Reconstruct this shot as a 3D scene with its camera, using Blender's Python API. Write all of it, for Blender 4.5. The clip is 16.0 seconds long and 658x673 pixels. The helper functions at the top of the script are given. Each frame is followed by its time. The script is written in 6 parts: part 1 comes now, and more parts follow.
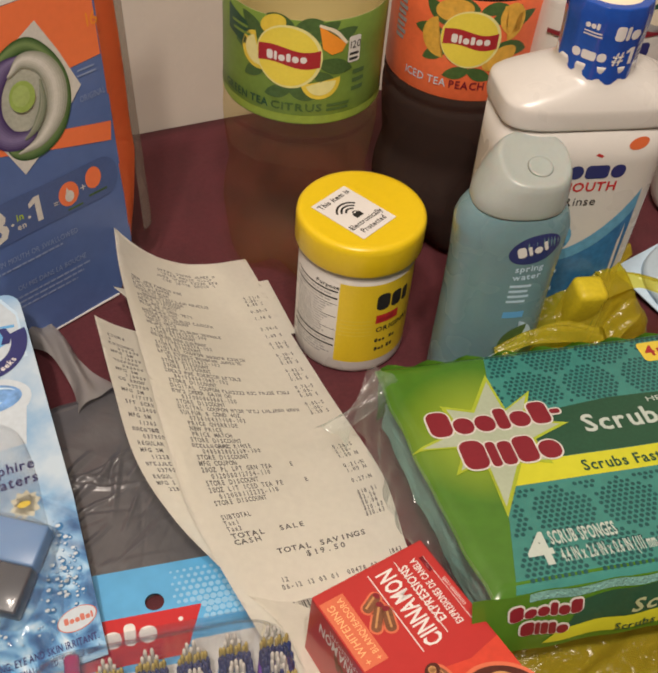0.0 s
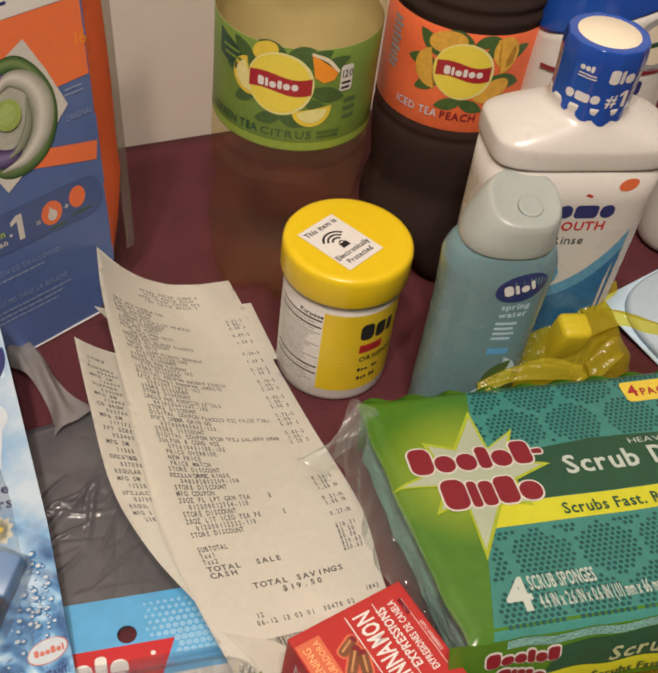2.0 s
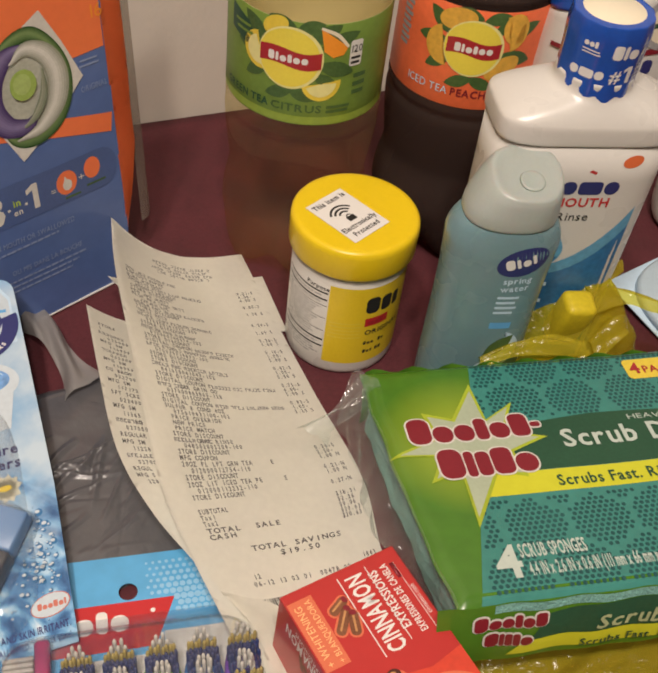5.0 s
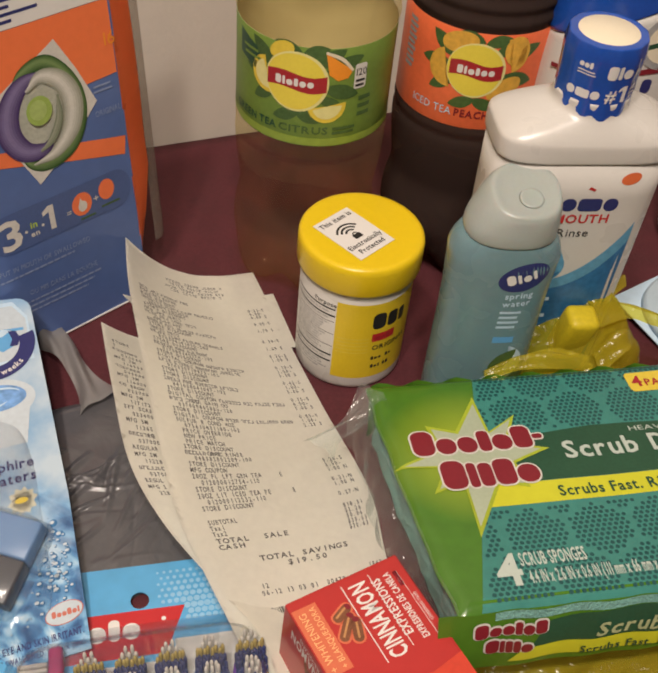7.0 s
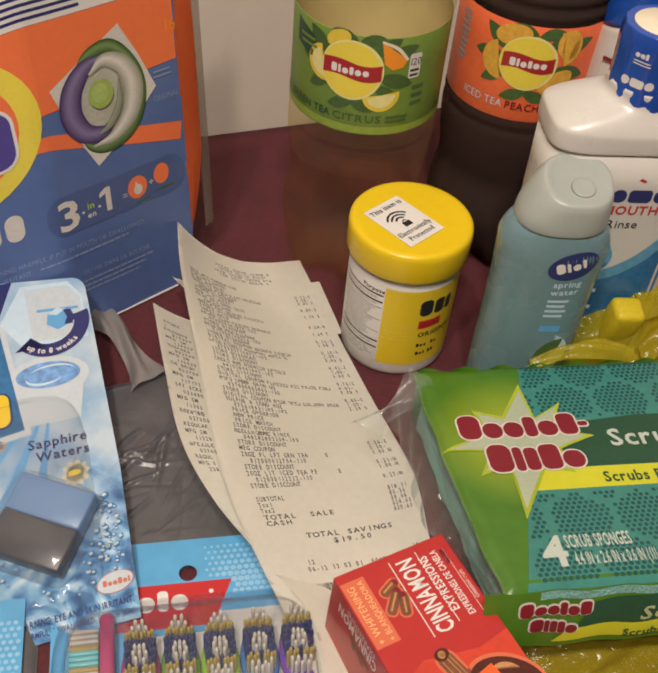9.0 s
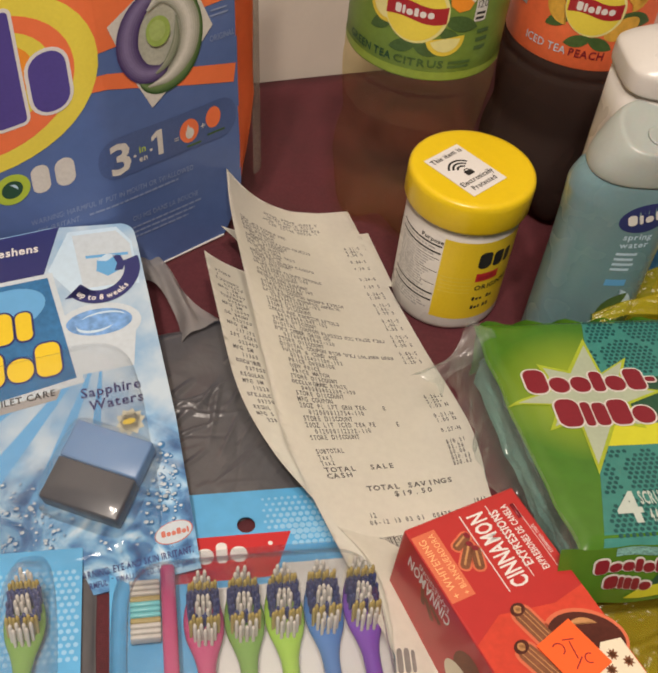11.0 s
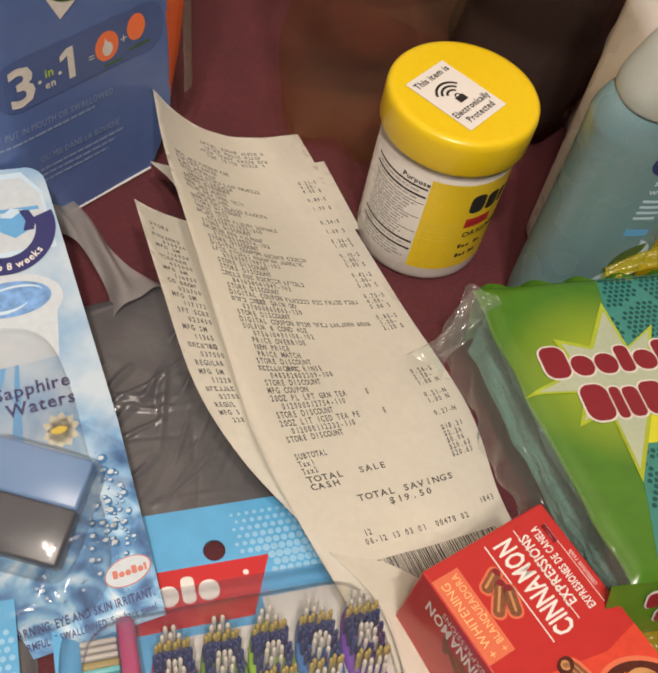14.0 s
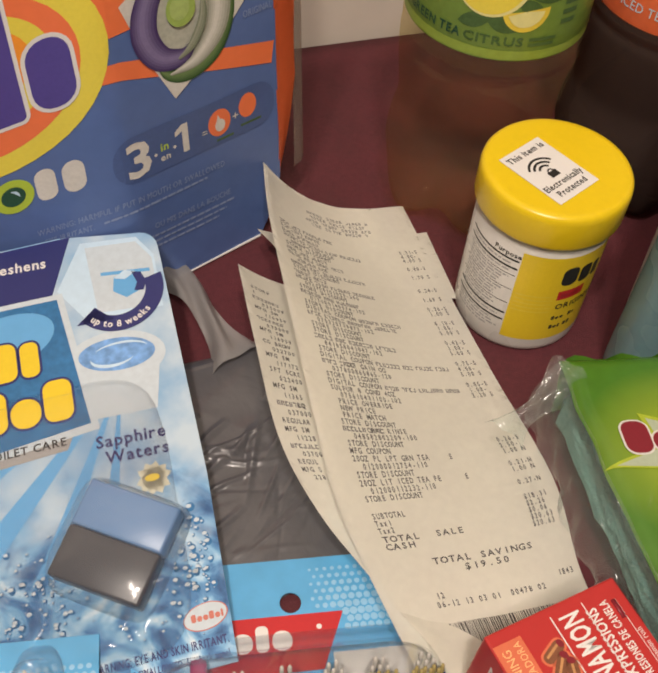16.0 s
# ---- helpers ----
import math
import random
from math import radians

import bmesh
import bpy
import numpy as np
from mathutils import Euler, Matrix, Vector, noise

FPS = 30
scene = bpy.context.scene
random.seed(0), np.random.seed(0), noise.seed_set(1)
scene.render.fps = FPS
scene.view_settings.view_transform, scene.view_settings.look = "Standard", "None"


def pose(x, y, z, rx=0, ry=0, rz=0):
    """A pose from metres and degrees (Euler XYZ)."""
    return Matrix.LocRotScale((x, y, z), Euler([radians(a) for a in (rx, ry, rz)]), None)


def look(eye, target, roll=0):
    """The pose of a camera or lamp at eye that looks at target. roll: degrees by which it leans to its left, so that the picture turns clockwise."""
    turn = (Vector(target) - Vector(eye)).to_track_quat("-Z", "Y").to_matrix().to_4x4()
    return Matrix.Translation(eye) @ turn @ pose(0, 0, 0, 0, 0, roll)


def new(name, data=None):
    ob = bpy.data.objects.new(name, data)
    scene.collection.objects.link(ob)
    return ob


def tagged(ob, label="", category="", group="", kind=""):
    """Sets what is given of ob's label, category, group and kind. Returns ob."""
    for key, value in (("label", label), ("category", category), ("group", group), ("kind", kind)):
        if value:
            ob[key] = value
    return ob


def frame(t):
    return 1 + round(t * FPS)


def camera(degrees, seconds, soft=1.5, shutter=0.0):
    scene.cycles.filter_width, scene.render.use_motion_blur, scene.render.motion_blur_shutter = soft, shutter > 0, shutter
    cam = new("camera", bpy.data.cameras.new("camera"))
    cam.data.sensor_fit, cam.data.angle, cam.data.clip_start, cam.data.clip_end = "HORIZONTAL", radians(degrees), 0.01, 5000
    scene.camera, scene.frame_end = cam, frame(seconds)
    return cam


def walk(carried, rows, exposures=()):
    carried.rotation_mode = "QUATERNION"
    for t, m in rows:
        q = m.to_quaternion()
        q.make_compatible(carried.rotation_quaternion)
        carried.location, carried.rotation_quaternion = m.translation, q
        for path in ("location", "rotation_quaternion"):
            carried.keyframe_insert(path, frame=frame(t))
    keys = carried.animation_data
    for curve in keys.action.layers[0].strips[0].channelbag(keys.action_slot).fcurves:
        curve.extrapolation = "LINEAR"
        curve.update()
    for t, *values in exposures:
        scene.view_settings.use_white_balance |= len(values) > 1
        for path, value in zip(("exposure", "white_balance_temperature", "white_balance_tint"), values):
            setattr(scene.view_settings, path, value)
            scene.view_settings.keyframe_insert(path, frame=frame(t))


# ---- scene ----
cam = camera(36.75, 16.0, soft=2.3)
PATH = [
    (0, (-0.0213, -0.3376, 0.3394), (-0.0084, 0.0140, -0.0158), 5.55),
    (0.5, (-0.0232, -0.3318, 0.3437), (-0.0068, 0.0210, -0.0102), 5.91),
    (1, (-0.0194, -0.3291, 0.3464), (0.0033, 0.0258, -0.0051), 6.99),
    (1.5, (-0.0238, -0.3281, 0.3462), (0.0009, 0.0256, -0.0064), 7.86),
    (2, (-0.0249, -0.3260, 0.3453), (-0.0004, 0.0261, -0.0089), 8.67),
    (2.5, (-0.0158, -0.3239, 0.3387), (0.0047, 0.0204, -0.0233), 9.12),
    (3, (-0.0129, -0.3269, 0.3442), (0.0039, 0.0165, -0.0189), 8.85),
    (3.5, (-0.0097, -0.3270, 0.3444), (0.0059, 0.0193, -0.0158), 8.83),
    (4, (-0.0100, -0.3275, 0.3466), (0.0025, 0.0200, -0.0127), 8.39),
    (4.5, (-0.0125, -0.3329, 0.3460), (-0.0018, 0.0144, -0.0135), 8.22),
    (6.8, (-0.0079, -0.3389, 0.3482), (-0.0115, 0.0132, -0.0068), 6.33),
    (7, (-0.0049, -0.3434, 0.3527), (-0.0098, 0.0100, -0.0010), 6.12),
    (7.5, (-0.0071, -0.3502, 0.3492), (-0.0174, 0.0050, -0.0025), 5.66),
    (8, (-0.0077, -0.3525, 0.3489), (-0.0207, 0.0034, -0.0021), 5.83),
    (8.5, (-0.0115, -0.3536, 0.3482), (-0.0273, 0.0016, -0.0033), 5.99),
    (9, (-0.0139, -0.3560, 0.3503), (-0.0314, -0.0019, -0.0023), 6.14),
    (9.2, (-0.0133, -0.3573, 0.3506), (-0.0307, -0.0036, -0.0024), 6.28),
    (11.3, (-0.0415, -0.3565, 0.3347), (-0.0503, -0.0183, -0.0334), 8.17),
    (11.5, (-0.0414, -0.3486, 0.3334), (-0.0454, -0.0136, -0.0378), 8.74),
    (12, (-0.0606, -0.3246, 0.3194), (-0.0454, -0.0033, -0.0633), 11.37),
    (12.5, (-0.0754, -0.3075, 0.3161), (-0.0373, 0.0026, -0.0743), 15.41),
    (13, (-0.0981, -0.3001, 0.3127), (-0.0397, 0.0027, -0.0809), 17.76),
    (13.5, (-0.1049, -0.2949, 0.3048), (-0.0344, -0.0008, -0.0934), 18.79),
    (14, (-0.0750, -0.2796, 0.3027), (-0.0223, 0.0140, -0.0986), 15.06),
    (14.5, (-0.0659, -0.2688, 0.3037), (-0.0518, 0.0280, -0.0984), 10.33),
    (15, (-0.0542, -0.2789, 0.3116), (-0.0630, 0.0281, -0.0830), 8.10),
    (15.5, (-0.0583, -0.2831, 0.3175), (-0.0820, 0.0334, -0.0688), 6.88),
    (16, (-0.0557, -0.2868, 0.3133), (-0.0793, 0.0275, -0.0748), 5.86),
]
walk(cam, [(t, look(eye, target, roll)) for t, eye, target, roll in PATH], exposures=[(0, 0.02), (1, 0.02), (3, 0.06), (4.5, 0.04), (9.2, -0.01), (12.0, 0.03), (13.5, 0.10), (16, 0.06)])


# ---- world and light ----
world = bpy.data.worlds.new("world")
scene.world = world
world.use_nodes = True
world.node_tree.nodes["Background"].inputs["Color"].default_value = (1.0, 0.86, 0.76, 1)
world.node_tree.nodes["Background"].inputs["Strength"].default_value = 0.28

for bx, by in ((-0.24, -0.68), (0.04, -0.66), (-0.10, -0.92)):
    lamp_data = bpy.data.lights.new("ceiling_bulb", "AREA")
    lamp_data.shape, lamp_data.size, lamp_data.energy, lamp_data.color = "DISK", 0.10, 8.6, (1.0, 0.86, 0.745)
    lamp = new("ceiling_bulb", lamp_data)
    lamp.matrix_world = look((bx, by, 1.45), (0.0, 0.0, 0.0))
scene.view_settings.exposure = 0.0


# ---- materials ----
def material(name, base, rough=0.5, metal=0.0, trans=0.0, ior=1.45, grain=0.08, scale=120.0, bump=0.0, bump_scale=300.0, coat=0.0, sub=0.0, distort=0.0):
    """A surface with colour variation at two scales, uneven roughness and fine relief."""
    m = bpy.data.materials.new(name)
    m.use_nodes = True
    nt = m.node_tree
    p = nt.nodes["Principled BSDF"]
    p.inputs["Metallic"].default_value, p.inputs["Transmission Weight"].default_value = metal, trans
    p.inputs["IOR"].default_value, p.inputs["Coat Weight"].default_value = ior, coat
    p.inputs["Subsurface Weight"].default_value, p.inputs["Subsurface Scale"].default_value = sub, 0.004
    tc = nt.nodes.new("ShaderNodeTexCoord")

    def noise_at(size, detail):
        n = nt.nodes.new("ShaderNodeTexNoise")
        n.inputs["Scale"].default_value, n.inputs["Detail"].default_value = size, detail
        nt.links.new(tc.outputs["Object"], n.inputs["Vector"])
        return n
    fine, wide = noise_at(scale * 6, 3), noise_at(scale * 0.4, 2)
    mix = nt.nodes.new("ShaderNodeMath")
    mix.operation = "ADD"
    nt.links.new(fine.outputs["Fac"], mix.inputs[0])
    nt.links.new(wide.outputs["Fac"], mix.inputs[1])
    ramp = nt.nodes.new("ShaderNodeMapRange")
    ramp.inputs["From Min"].default_value, ramp.inputs["From Max"].default_value = 0.6, 1.4
    nt.links.new(mix.outputs[0], ramp.inputs["Value"])
    col = nt.nodes.new("ShaderNodeMix")
    col.data_type = "RGBA"
    lo, hi = [max(0, c * (1 - grain)) for c in base], [min(1, c * (1 + grain)) for c in base]
    col.inputs["A"].default_value, col.inputs["B"].default_value = (*lo, 1), (*hi, 1)
    nt.links.new(ramp.outputs["Result"], col.inputs["Factor"])
    nt.links.new(col.outputs["Result"], p.inputs["Base Color"])
    rr = nt.nodes.new("ShaderNodeMapRange")
    rr.inputs["To Min"].default_value, rr.inputs["To Max"].default_value = rough * 0.85, min(1, rough * 1.15)
    nt.links.new(wide.outputs["Fac"], rr.inputs["Value"])
    nt.links.new(rr.outputs["Result"], p.inputs["Roughness"])
    if bump:
        bn, bp = noise_at(bump_scale, 4), nt.nodes.new("ShaderNodeBump")
        bn.inputs["Distortion"].default_value = distort
        bp.inputs["Strength"].default_value, bp.inputs["Distance"].default_value = bump, 0.001
        nt.links.new(bn.outputs["Fac"], bp.inputs["Height"])
        nt.links.new(bp.outputs["Normal"], p.inputs["Normal"])
    return m


def film(name, gloss=0.1, tint=(1, 1, 1), rough=0.08, bump=0.6, bump_scale=60.0, edge=0.5, haze=0.0, haze_colour=(1, 1, 1)):
    """Thin clear plastic: mostly see-through with an uneven gloss."""
    m = bpy.data.materials.new(name)
    m.use_nodes = True
    nt = m.node_tree
    nt.nodes.remove(nt.nodes["Principled BSDF"])
    out = nt.nodes["Material Output"]
    tr, gl, mx = nt.nodes.new("ShaderNodeBsdfTransparent"), nt.nodes.new("ShaderNodeBsdfGlossy"), nt.nodes.new("ShaderNodeMixShader")
    fr, ad = nt.nodes.new("ShaderNodeLayerWeight"), nt.nodes.new("ShaderNodeMath")
    pw, sc = nt.nodes.new("ShaderNodeMath"), nt.nodes.new("ShaderNodeMath")
    tr.inputs["Color"].default_value = (*tint, 1)
    gl.inputs["Roughness"].default_value = rough
    pw.operation, sc.operation = "POWER", "MULTIPLY"
    pw.inputs[1].default_value, sc.inputs[1].default_value = 4.0, edge
    nt.links.new(fr.outputs["Facing"], pw.inputs[0])
    nt.links.new(pw.outputs[0], sc.inputs[0])
    ad.operation = "ADD"
    ad.inputs[1].default_value = gloss
    tc, n, bp = nt.nodes.new("ShaderNodeTexCoord"), nt.nodes.new("ShaderNodeTexNoise"), nt.nodes.new("ShaderNodeBump")
    n.inputs["Scale"].default_value, n.inputs["Detail"].default_value, n.inputs["Distortion"].default_value = bump_scale, 3, 1.0
    bp.inputs["Strength"].default_value, bp.inputs["Distance"].default_value = bump, 0.004
    nt.links.new(tc.outputs["Object"], n.inputs["Vector"])
    nt.links.new(n.outputs["Fac"], bp.inputs["Height"])
    nt.links.new(bp.outputs["Normal"], gl.inputs["Normal"])
    nt.links.new(sc.outputs[0], ad.inputs[0])
    nt.links.new(ad.outputs[0], mx.inputs["Fac"])
    nt.links.new(tr.outputs[0], mx.inputs[1])
    nt.links.new(gl.outputs[0], mx.inputs[2])
    last = mx
    if haze:
        df, hz = nt.nodes.new("ShaderNodeBsdfDiffuse"), nt.nodes.new("ShaderNodeMixShader")
        df.inputs["Color"].default_value = (*haze_colour, 1)
        hz.inputs["Fac"].default_value = haze
        nt.links.new(mx.outputs[0], hz.inputs[1])
        nt.links.new(df.outputs[0], hz.inputs[2])
        last = hz
    nt.links.new(last.outputs[0], out.inputs["Surface"])
    return m


def liquid(name, tint, see=0.3, bump=0.3, bump_scale=40.0, haze=0.03, haze_colour=(1, 1, 1)):
    """A thin bottle filled with clear tinted drink: it bends what stands behind it, and lets part of the light straight through."""
    m = bpy.data.materials.new(name)
    m.use_nodes = True
    nt = m.node_tree
    nt.nodes.remove(nt.nodes["Principled BSDF"])
    gl, tr, df = nt.nodes.new("ShaderNodeBsdfGlass"), nt.nodes.new("ShaderNodeBsdfTransparent"), nt.nodes.new("ShaderNodeBsdfDiffuse")
    m1, m2 = nt.nodes.new("ShaderNodeMixShader"), nt.nodes.new("ShaderNodeMixShader")
    gl.inputs["Color"].default_value = tr.inputs["Color"].default_value = (*tint, 1)
    gl.inputs["Roughness"].default_value, gl.inputs["IOR"].default_value = 0.03, 1.33
    df.inputs["Color"].default_value = (*haze_colour, 1)
    tc, n, bp = nt.nodes.new("ShaderNodeTexCoord"), nt.nodes.new("ShaderNodeTexNoise"), nt.nodes.new("ShaderNodeBump")
    n.inputs["Scale"].default_value, n.inputs["Detail"].default_value = bump_scale, 2
    bp.inputs["Strength"].default_value, bp.inputs["Distance"].default_value = bump, 0.003
    nt.links.new(tc.outputs["Object"], n.inputs["Vector"])
    nt.links.new(n.outputs["Fac"], bp.inputs["Height"])
    nt.links.new(bp.outputs["Normal"], gl.inputs["Normal"])
    m1.inputs["Fac"].default_value, m2.inputs["Fac"].default_value = see, haze
    nt.links.new(gl.outputs[0], m1.inputs[1])
    nt.links.new(tr.outputs[0], m1.inputs[2])
    nt.links.new(m1.outputs[0], m2.inputs[1])
    nt.links.new(df.outputs[0], m2.inputs[2])
    nt.links.new(m2.outputs[0], nt.nodes["Material Output"].inputs["Surface"])
    return m


def water_card():
    """Printed card that goes from pale sky above to splashing blue water below."""
    m = material("water_printed_card", (0.20, 0.42, 0.70), 0.3, grain=0.2, scale=50, coat=0.2)
    nt = m.node_tree
    p = nt.nodes["Principled BSDF"]
    tc, sep, n, w, ad, r, mx, cr, sky = (nt.nodes.new("ShaderNode" + k) for k in ("TexCoord", "SeparateXYZ", "TexNoise", "TexNoise", "Math", "MapRange", "Mix", "ValToRGB", "ValToRGB"))
    n.inputs["Scale"].default_value, n.inputs["Detail"].default_value = 45.0, 4
    w.inputs["Scale"].default_value, w.inputs["Detail"].default_value, w.inputs["Distortion"].default_value = 55.0, 7, 1.8
    nt.links.new(tc.outputs["Object"], sep.inputs[0])
    for k in (n, w):
        nt.links.new(tc.outputs["Object"], k.inputs["Vector"])
    ramp = cr.color_ramp
    ramp.elements[0].position, ramp.elements[0].color = 0.33, (0.03, 0.095, 0.24, 1)
    ramp.elements[1].position, ramp.elements[1].color = 0.74, (0.70, 0.77, 0.82, 1)
    for at, c in ((0.44, (0.07, 0.21, 0.44, 1)), (0.54, (0.18, 0.40, 0.64, 1)), (0.63, (0.38, 0.58, 0.75, 1))):
        ramp.elements.new(at).color = c
    nt.links.new(w.outputs["Fac"], cr.inputs["Fac"])
    tone = sky.color_ramp
    tone.elements[0].position, tone.elements[0].color = 0.35, (0.20, 0.38, 0.60, 1)
    tone.elements[1].position, tone.elements[1].color = 0.62, (0.46, 0.58, 0.68, 1)
    nt.links.new(n.outputs["Fac"], sky.inputs["Fac"])
    ad.operation = "MULTIPLY_ADD"
    nt.links.new(n.outputs["Fac"], ad.inputs[0])
    ad.inputs[1].default_value = 0.10
    nt.links.new(sep.outputs["Y"], ad.inputs[2])
    r.inputs["From Min"].default_value, r.inputs["From Max"].default_value = -0.050, -0.018
    nt.links.new(ad.outputs[0], r.inputs["Value"])
    mx.data_type = "RGBA"
    nt.links.new(r.outputs["Result"], mx.inputs["Factor"])
    nt.links.new(cr.outputs["Color"], mx.inputs["A"])
    nt.links.new(sky.outputs["Color"], mx.inputs["B"])
    nt.links.new(mx.outputs["Result"], p.inputs["Base Color"])
    return m


def burst_film():
    """Green film that pales to yellow green round the printed burst."""
    m = material("green_pack_print", (0.062, 0.175, 0.016), 0.25, grain=0.12, scale=25, bump=0.3, bump_scale=50, coat=0.3)
    nt = m.node_tree
    p = nt.nodes["Principled BSDF"]
    base = p.inputs["Base Color"].links[0].from_socket
    tc, d, r, mx = nt.nodes.new("ShaderNodeTexCoord"), nt.nodes.new("ShaderNodeVectorMath"), nt.nodes.new("ShaderNodeMapRange"), nt.nodes.new("ShaderNodeMix")
    d.operation = "DISTANCE"
    d.inputs[1].default_value = (-0.013, -0.042, 0.0)
    nt.links.new(tc.outputs["Object"], d.inputs[0])
    r.inputs["From Min"].default_value, r.inputs["From Max"].default_value = 0.012, 0.036
    nt.links.new(d.outputs["Value"], r.inputs["Value"])
    mx.data_type = "RGBA"
    mx.inputs["A"].default_value = (0.27, 0.36, 0.025, 1)
    nt.links.new(r.outputs["Result"], mx.inputs["Factor"])
    nt.links.new(base, mx.inputs["B"])
    nt.links.new(mx.outputs["Result"], p.inputs["Base Color"])
    return m


CLOTH = material("burgundy_cloth", (0.086, 0.016, 0.022), 0.75, grain=0.25, scale=90, bump=0.5, bump_scale=1800)
WALLPAINT = material("beige_wall_paint", (0.66, 0.60, 0.52), 0.8, grain=0.03, scale=8, bump=0.15, bump_scale=250)
WHITE = material("white_plastic", (0.60, 0.585, 0.55), 0.28, grain=0.02)
WHITE_INK = material("white_ink", (0.70, 0.69, 0.67), 0.4, grain=0.02)
CREAM = material("cream_seal", (0.75, 0.68, 0.52), 0.5, grain=0.03)
PAPER = material("thermal_paper", (0.90, 0.885, 0.80), 0.55, grain=0.04, scale=60, bump=0.25, bump_scale=120)
PRINT = material("thermal_print", (0.09, 0.085, 0.08), 0.6, grain=0.2, scale=400)
GREYPRINT = material("grey_print", (0.22, 0.21, 0.20), 0.6, grain=0.2, scale=400)
BLACK_INK = material("black_ink", (0.02, 0.02, 0.02), 0.45)
YELLOW = material("yellow_plastic", (0.72, 0.52, 0.012), 0.3, grain=0.04, scale=60, bump=0.05, bump_scale=900)
EMBLEM_YELLOW = material("emblem_yellow_ink", (0.76, 0.64, 0.075), 0.35, grain=0.05)
INDIGO = material("indigo_ink", (0.085, 0.062, 0.28), 0.35, grain=0.08)
BANNER_RED = material("deep_red_ink", (0.36, 0.022, 0.03), 0.35, grain=0.06)
STRIPE = material("lime_yellow_ink", (0.55, 0.56, 0.03), 0.35, grain=0.06, scale=40)
YELLOW_INK = material("yellow_ink", (0.72, 0.53, 0.025), 0.35, grain=0.04)
RED_INK = material("red_ink", (0.50, 0.025, 0.03), 0.35, grain=0.05)
ORANGE = material("orange_ink", (0.82, 0.185, 0.065), 0.3, grain=0.05, scale=40, bump=0.3, bump_scale=45)
ORANGE2 = material("warm_orange_ink", (0.85, 0.30, 0.03), 0.35, grain=0.05)
POUCH_BLUE = material("blue_pouch_film", (0.088, 0.148, 0.36), 0.32, grain=0.08, scale=30, bump=0.35, bump_scale=40, coat=0.1)
NAVY = material("navy_ink", (0.025, 0.03, 0.14), 0.35, grain=0.05)
BLUE = material("blue_ink", (0.02, 0.07, 0.42), 0.3, grain=0.06)
SKY = material("sky_blue_ink", (0.12, 0.36, 0.66), 0.35, grain=0.06, scale=30)
PALE = material("pale_blue_ink", (0.50, 0.66, 0.80), 0.35, grain=0.08, scale=50)
LABEL_GREEN = material("green_label", (0.155, 0.255, 0.045), 0.4, grain=0.12, scale=60)
DARKGREEN = material("dark_green_ink", (0.02, 0.075, 0.04), 0.4, grain=0.15)
LEAF = material("leaf_green_ink", (0.060, 0.120, 0.035), 0.4, grain=0.3)
LIME = material("lime_ink", (0.42, 0.55, 0.05), 0.4, grain=0.08)
LEMON = material("lemon_ink", (0.72, 0.56, 0.06), 0.4, grain=0.1, scale=80)
LABEL_PEACH = material("peach_label", (0.80, 0.16, 0.06), 0.4, grain=0.1, scale=60)
PACK_GREEN = material("green_pack_film", (0.075, 0.19, 0.018), 0.25, grain=0.12, scale=25, bump=0.3, bump_scale=50, coat=0.3)
TEAL = material("teal_print_film", (0.045, 0.215, 0.185), 0.3, grain=0.12, scale=40, bump=0.25, bump_scale=70, coat=0.2)
TEAL_DOT = material("dark_teal_dots", (0.012, 0.075, 0.075), 0.35, grain=0.15)
SPONGE = material("teal_sponge", (0.17, 0.37, 0.335), 0.9, grain=0.25, scale=200, bump=1.0, bump_scale=900)
MAROON = material("maroon_ink", (0.20, 0.015, 0.025), 0.4, grain=0.08)
BOX_RED = material("red_carton", (0.43, 0.025, 0.024), 0.32, grain=0.06, scale=30, coat=0.25)
BROWN = material("cinnamon_brown_ink", (0.20, 0.075, 0.035), 0.45, grain=0.35, scale=250)
TAN = material("tan_ink", (0.50, 0.25, 0.10), 0.45, grain=0.2, scale=200)
NEON = material("neon_orange_sticker", (0.95, 0.12, 0.02), 0.6, grain=0.03)
PALE_LEMON = material("pale_lemon_ink", (0.74, 0.70, 0.30), 0.4, grain=0.08, scale=60)
PODWHITE = material("pod_white_ink", (0.62, 0.60, 0.56), 0.35, grain=0.12, scale=100)
WASH = material("teal_gel_plastic", (0.150, 0.255, 0.285), 0.27, grain=0.05, sub=0.15)
FROST = material("frosted_plastic", (0.46, 0.51, 0.48), 0.34, trans=0.25, grain=0.04, sub=0.1)
TEA = liquid("green_tea", (0.98, 0.935, 0.76), 0.94, 0.12, 40, 0.045, (0.27, 0.265, 0.24))
PEACHTEA = liquid("dark_iced_tea", (0.26, 0.12, 0.09), 0.4, 0.2, 40, 0.26, (0.140, 0.098, 0.085))
CAP_WHITE = material("white_cap", (0.75, 0.74, 0.70), 0.35)
SEAL_BLUE = material("blue_shrink_seal", (0.012, 0.075, 0.40), 0.2, grain=0.1, coat=0.5, bump=0.3, bump_scale=90)
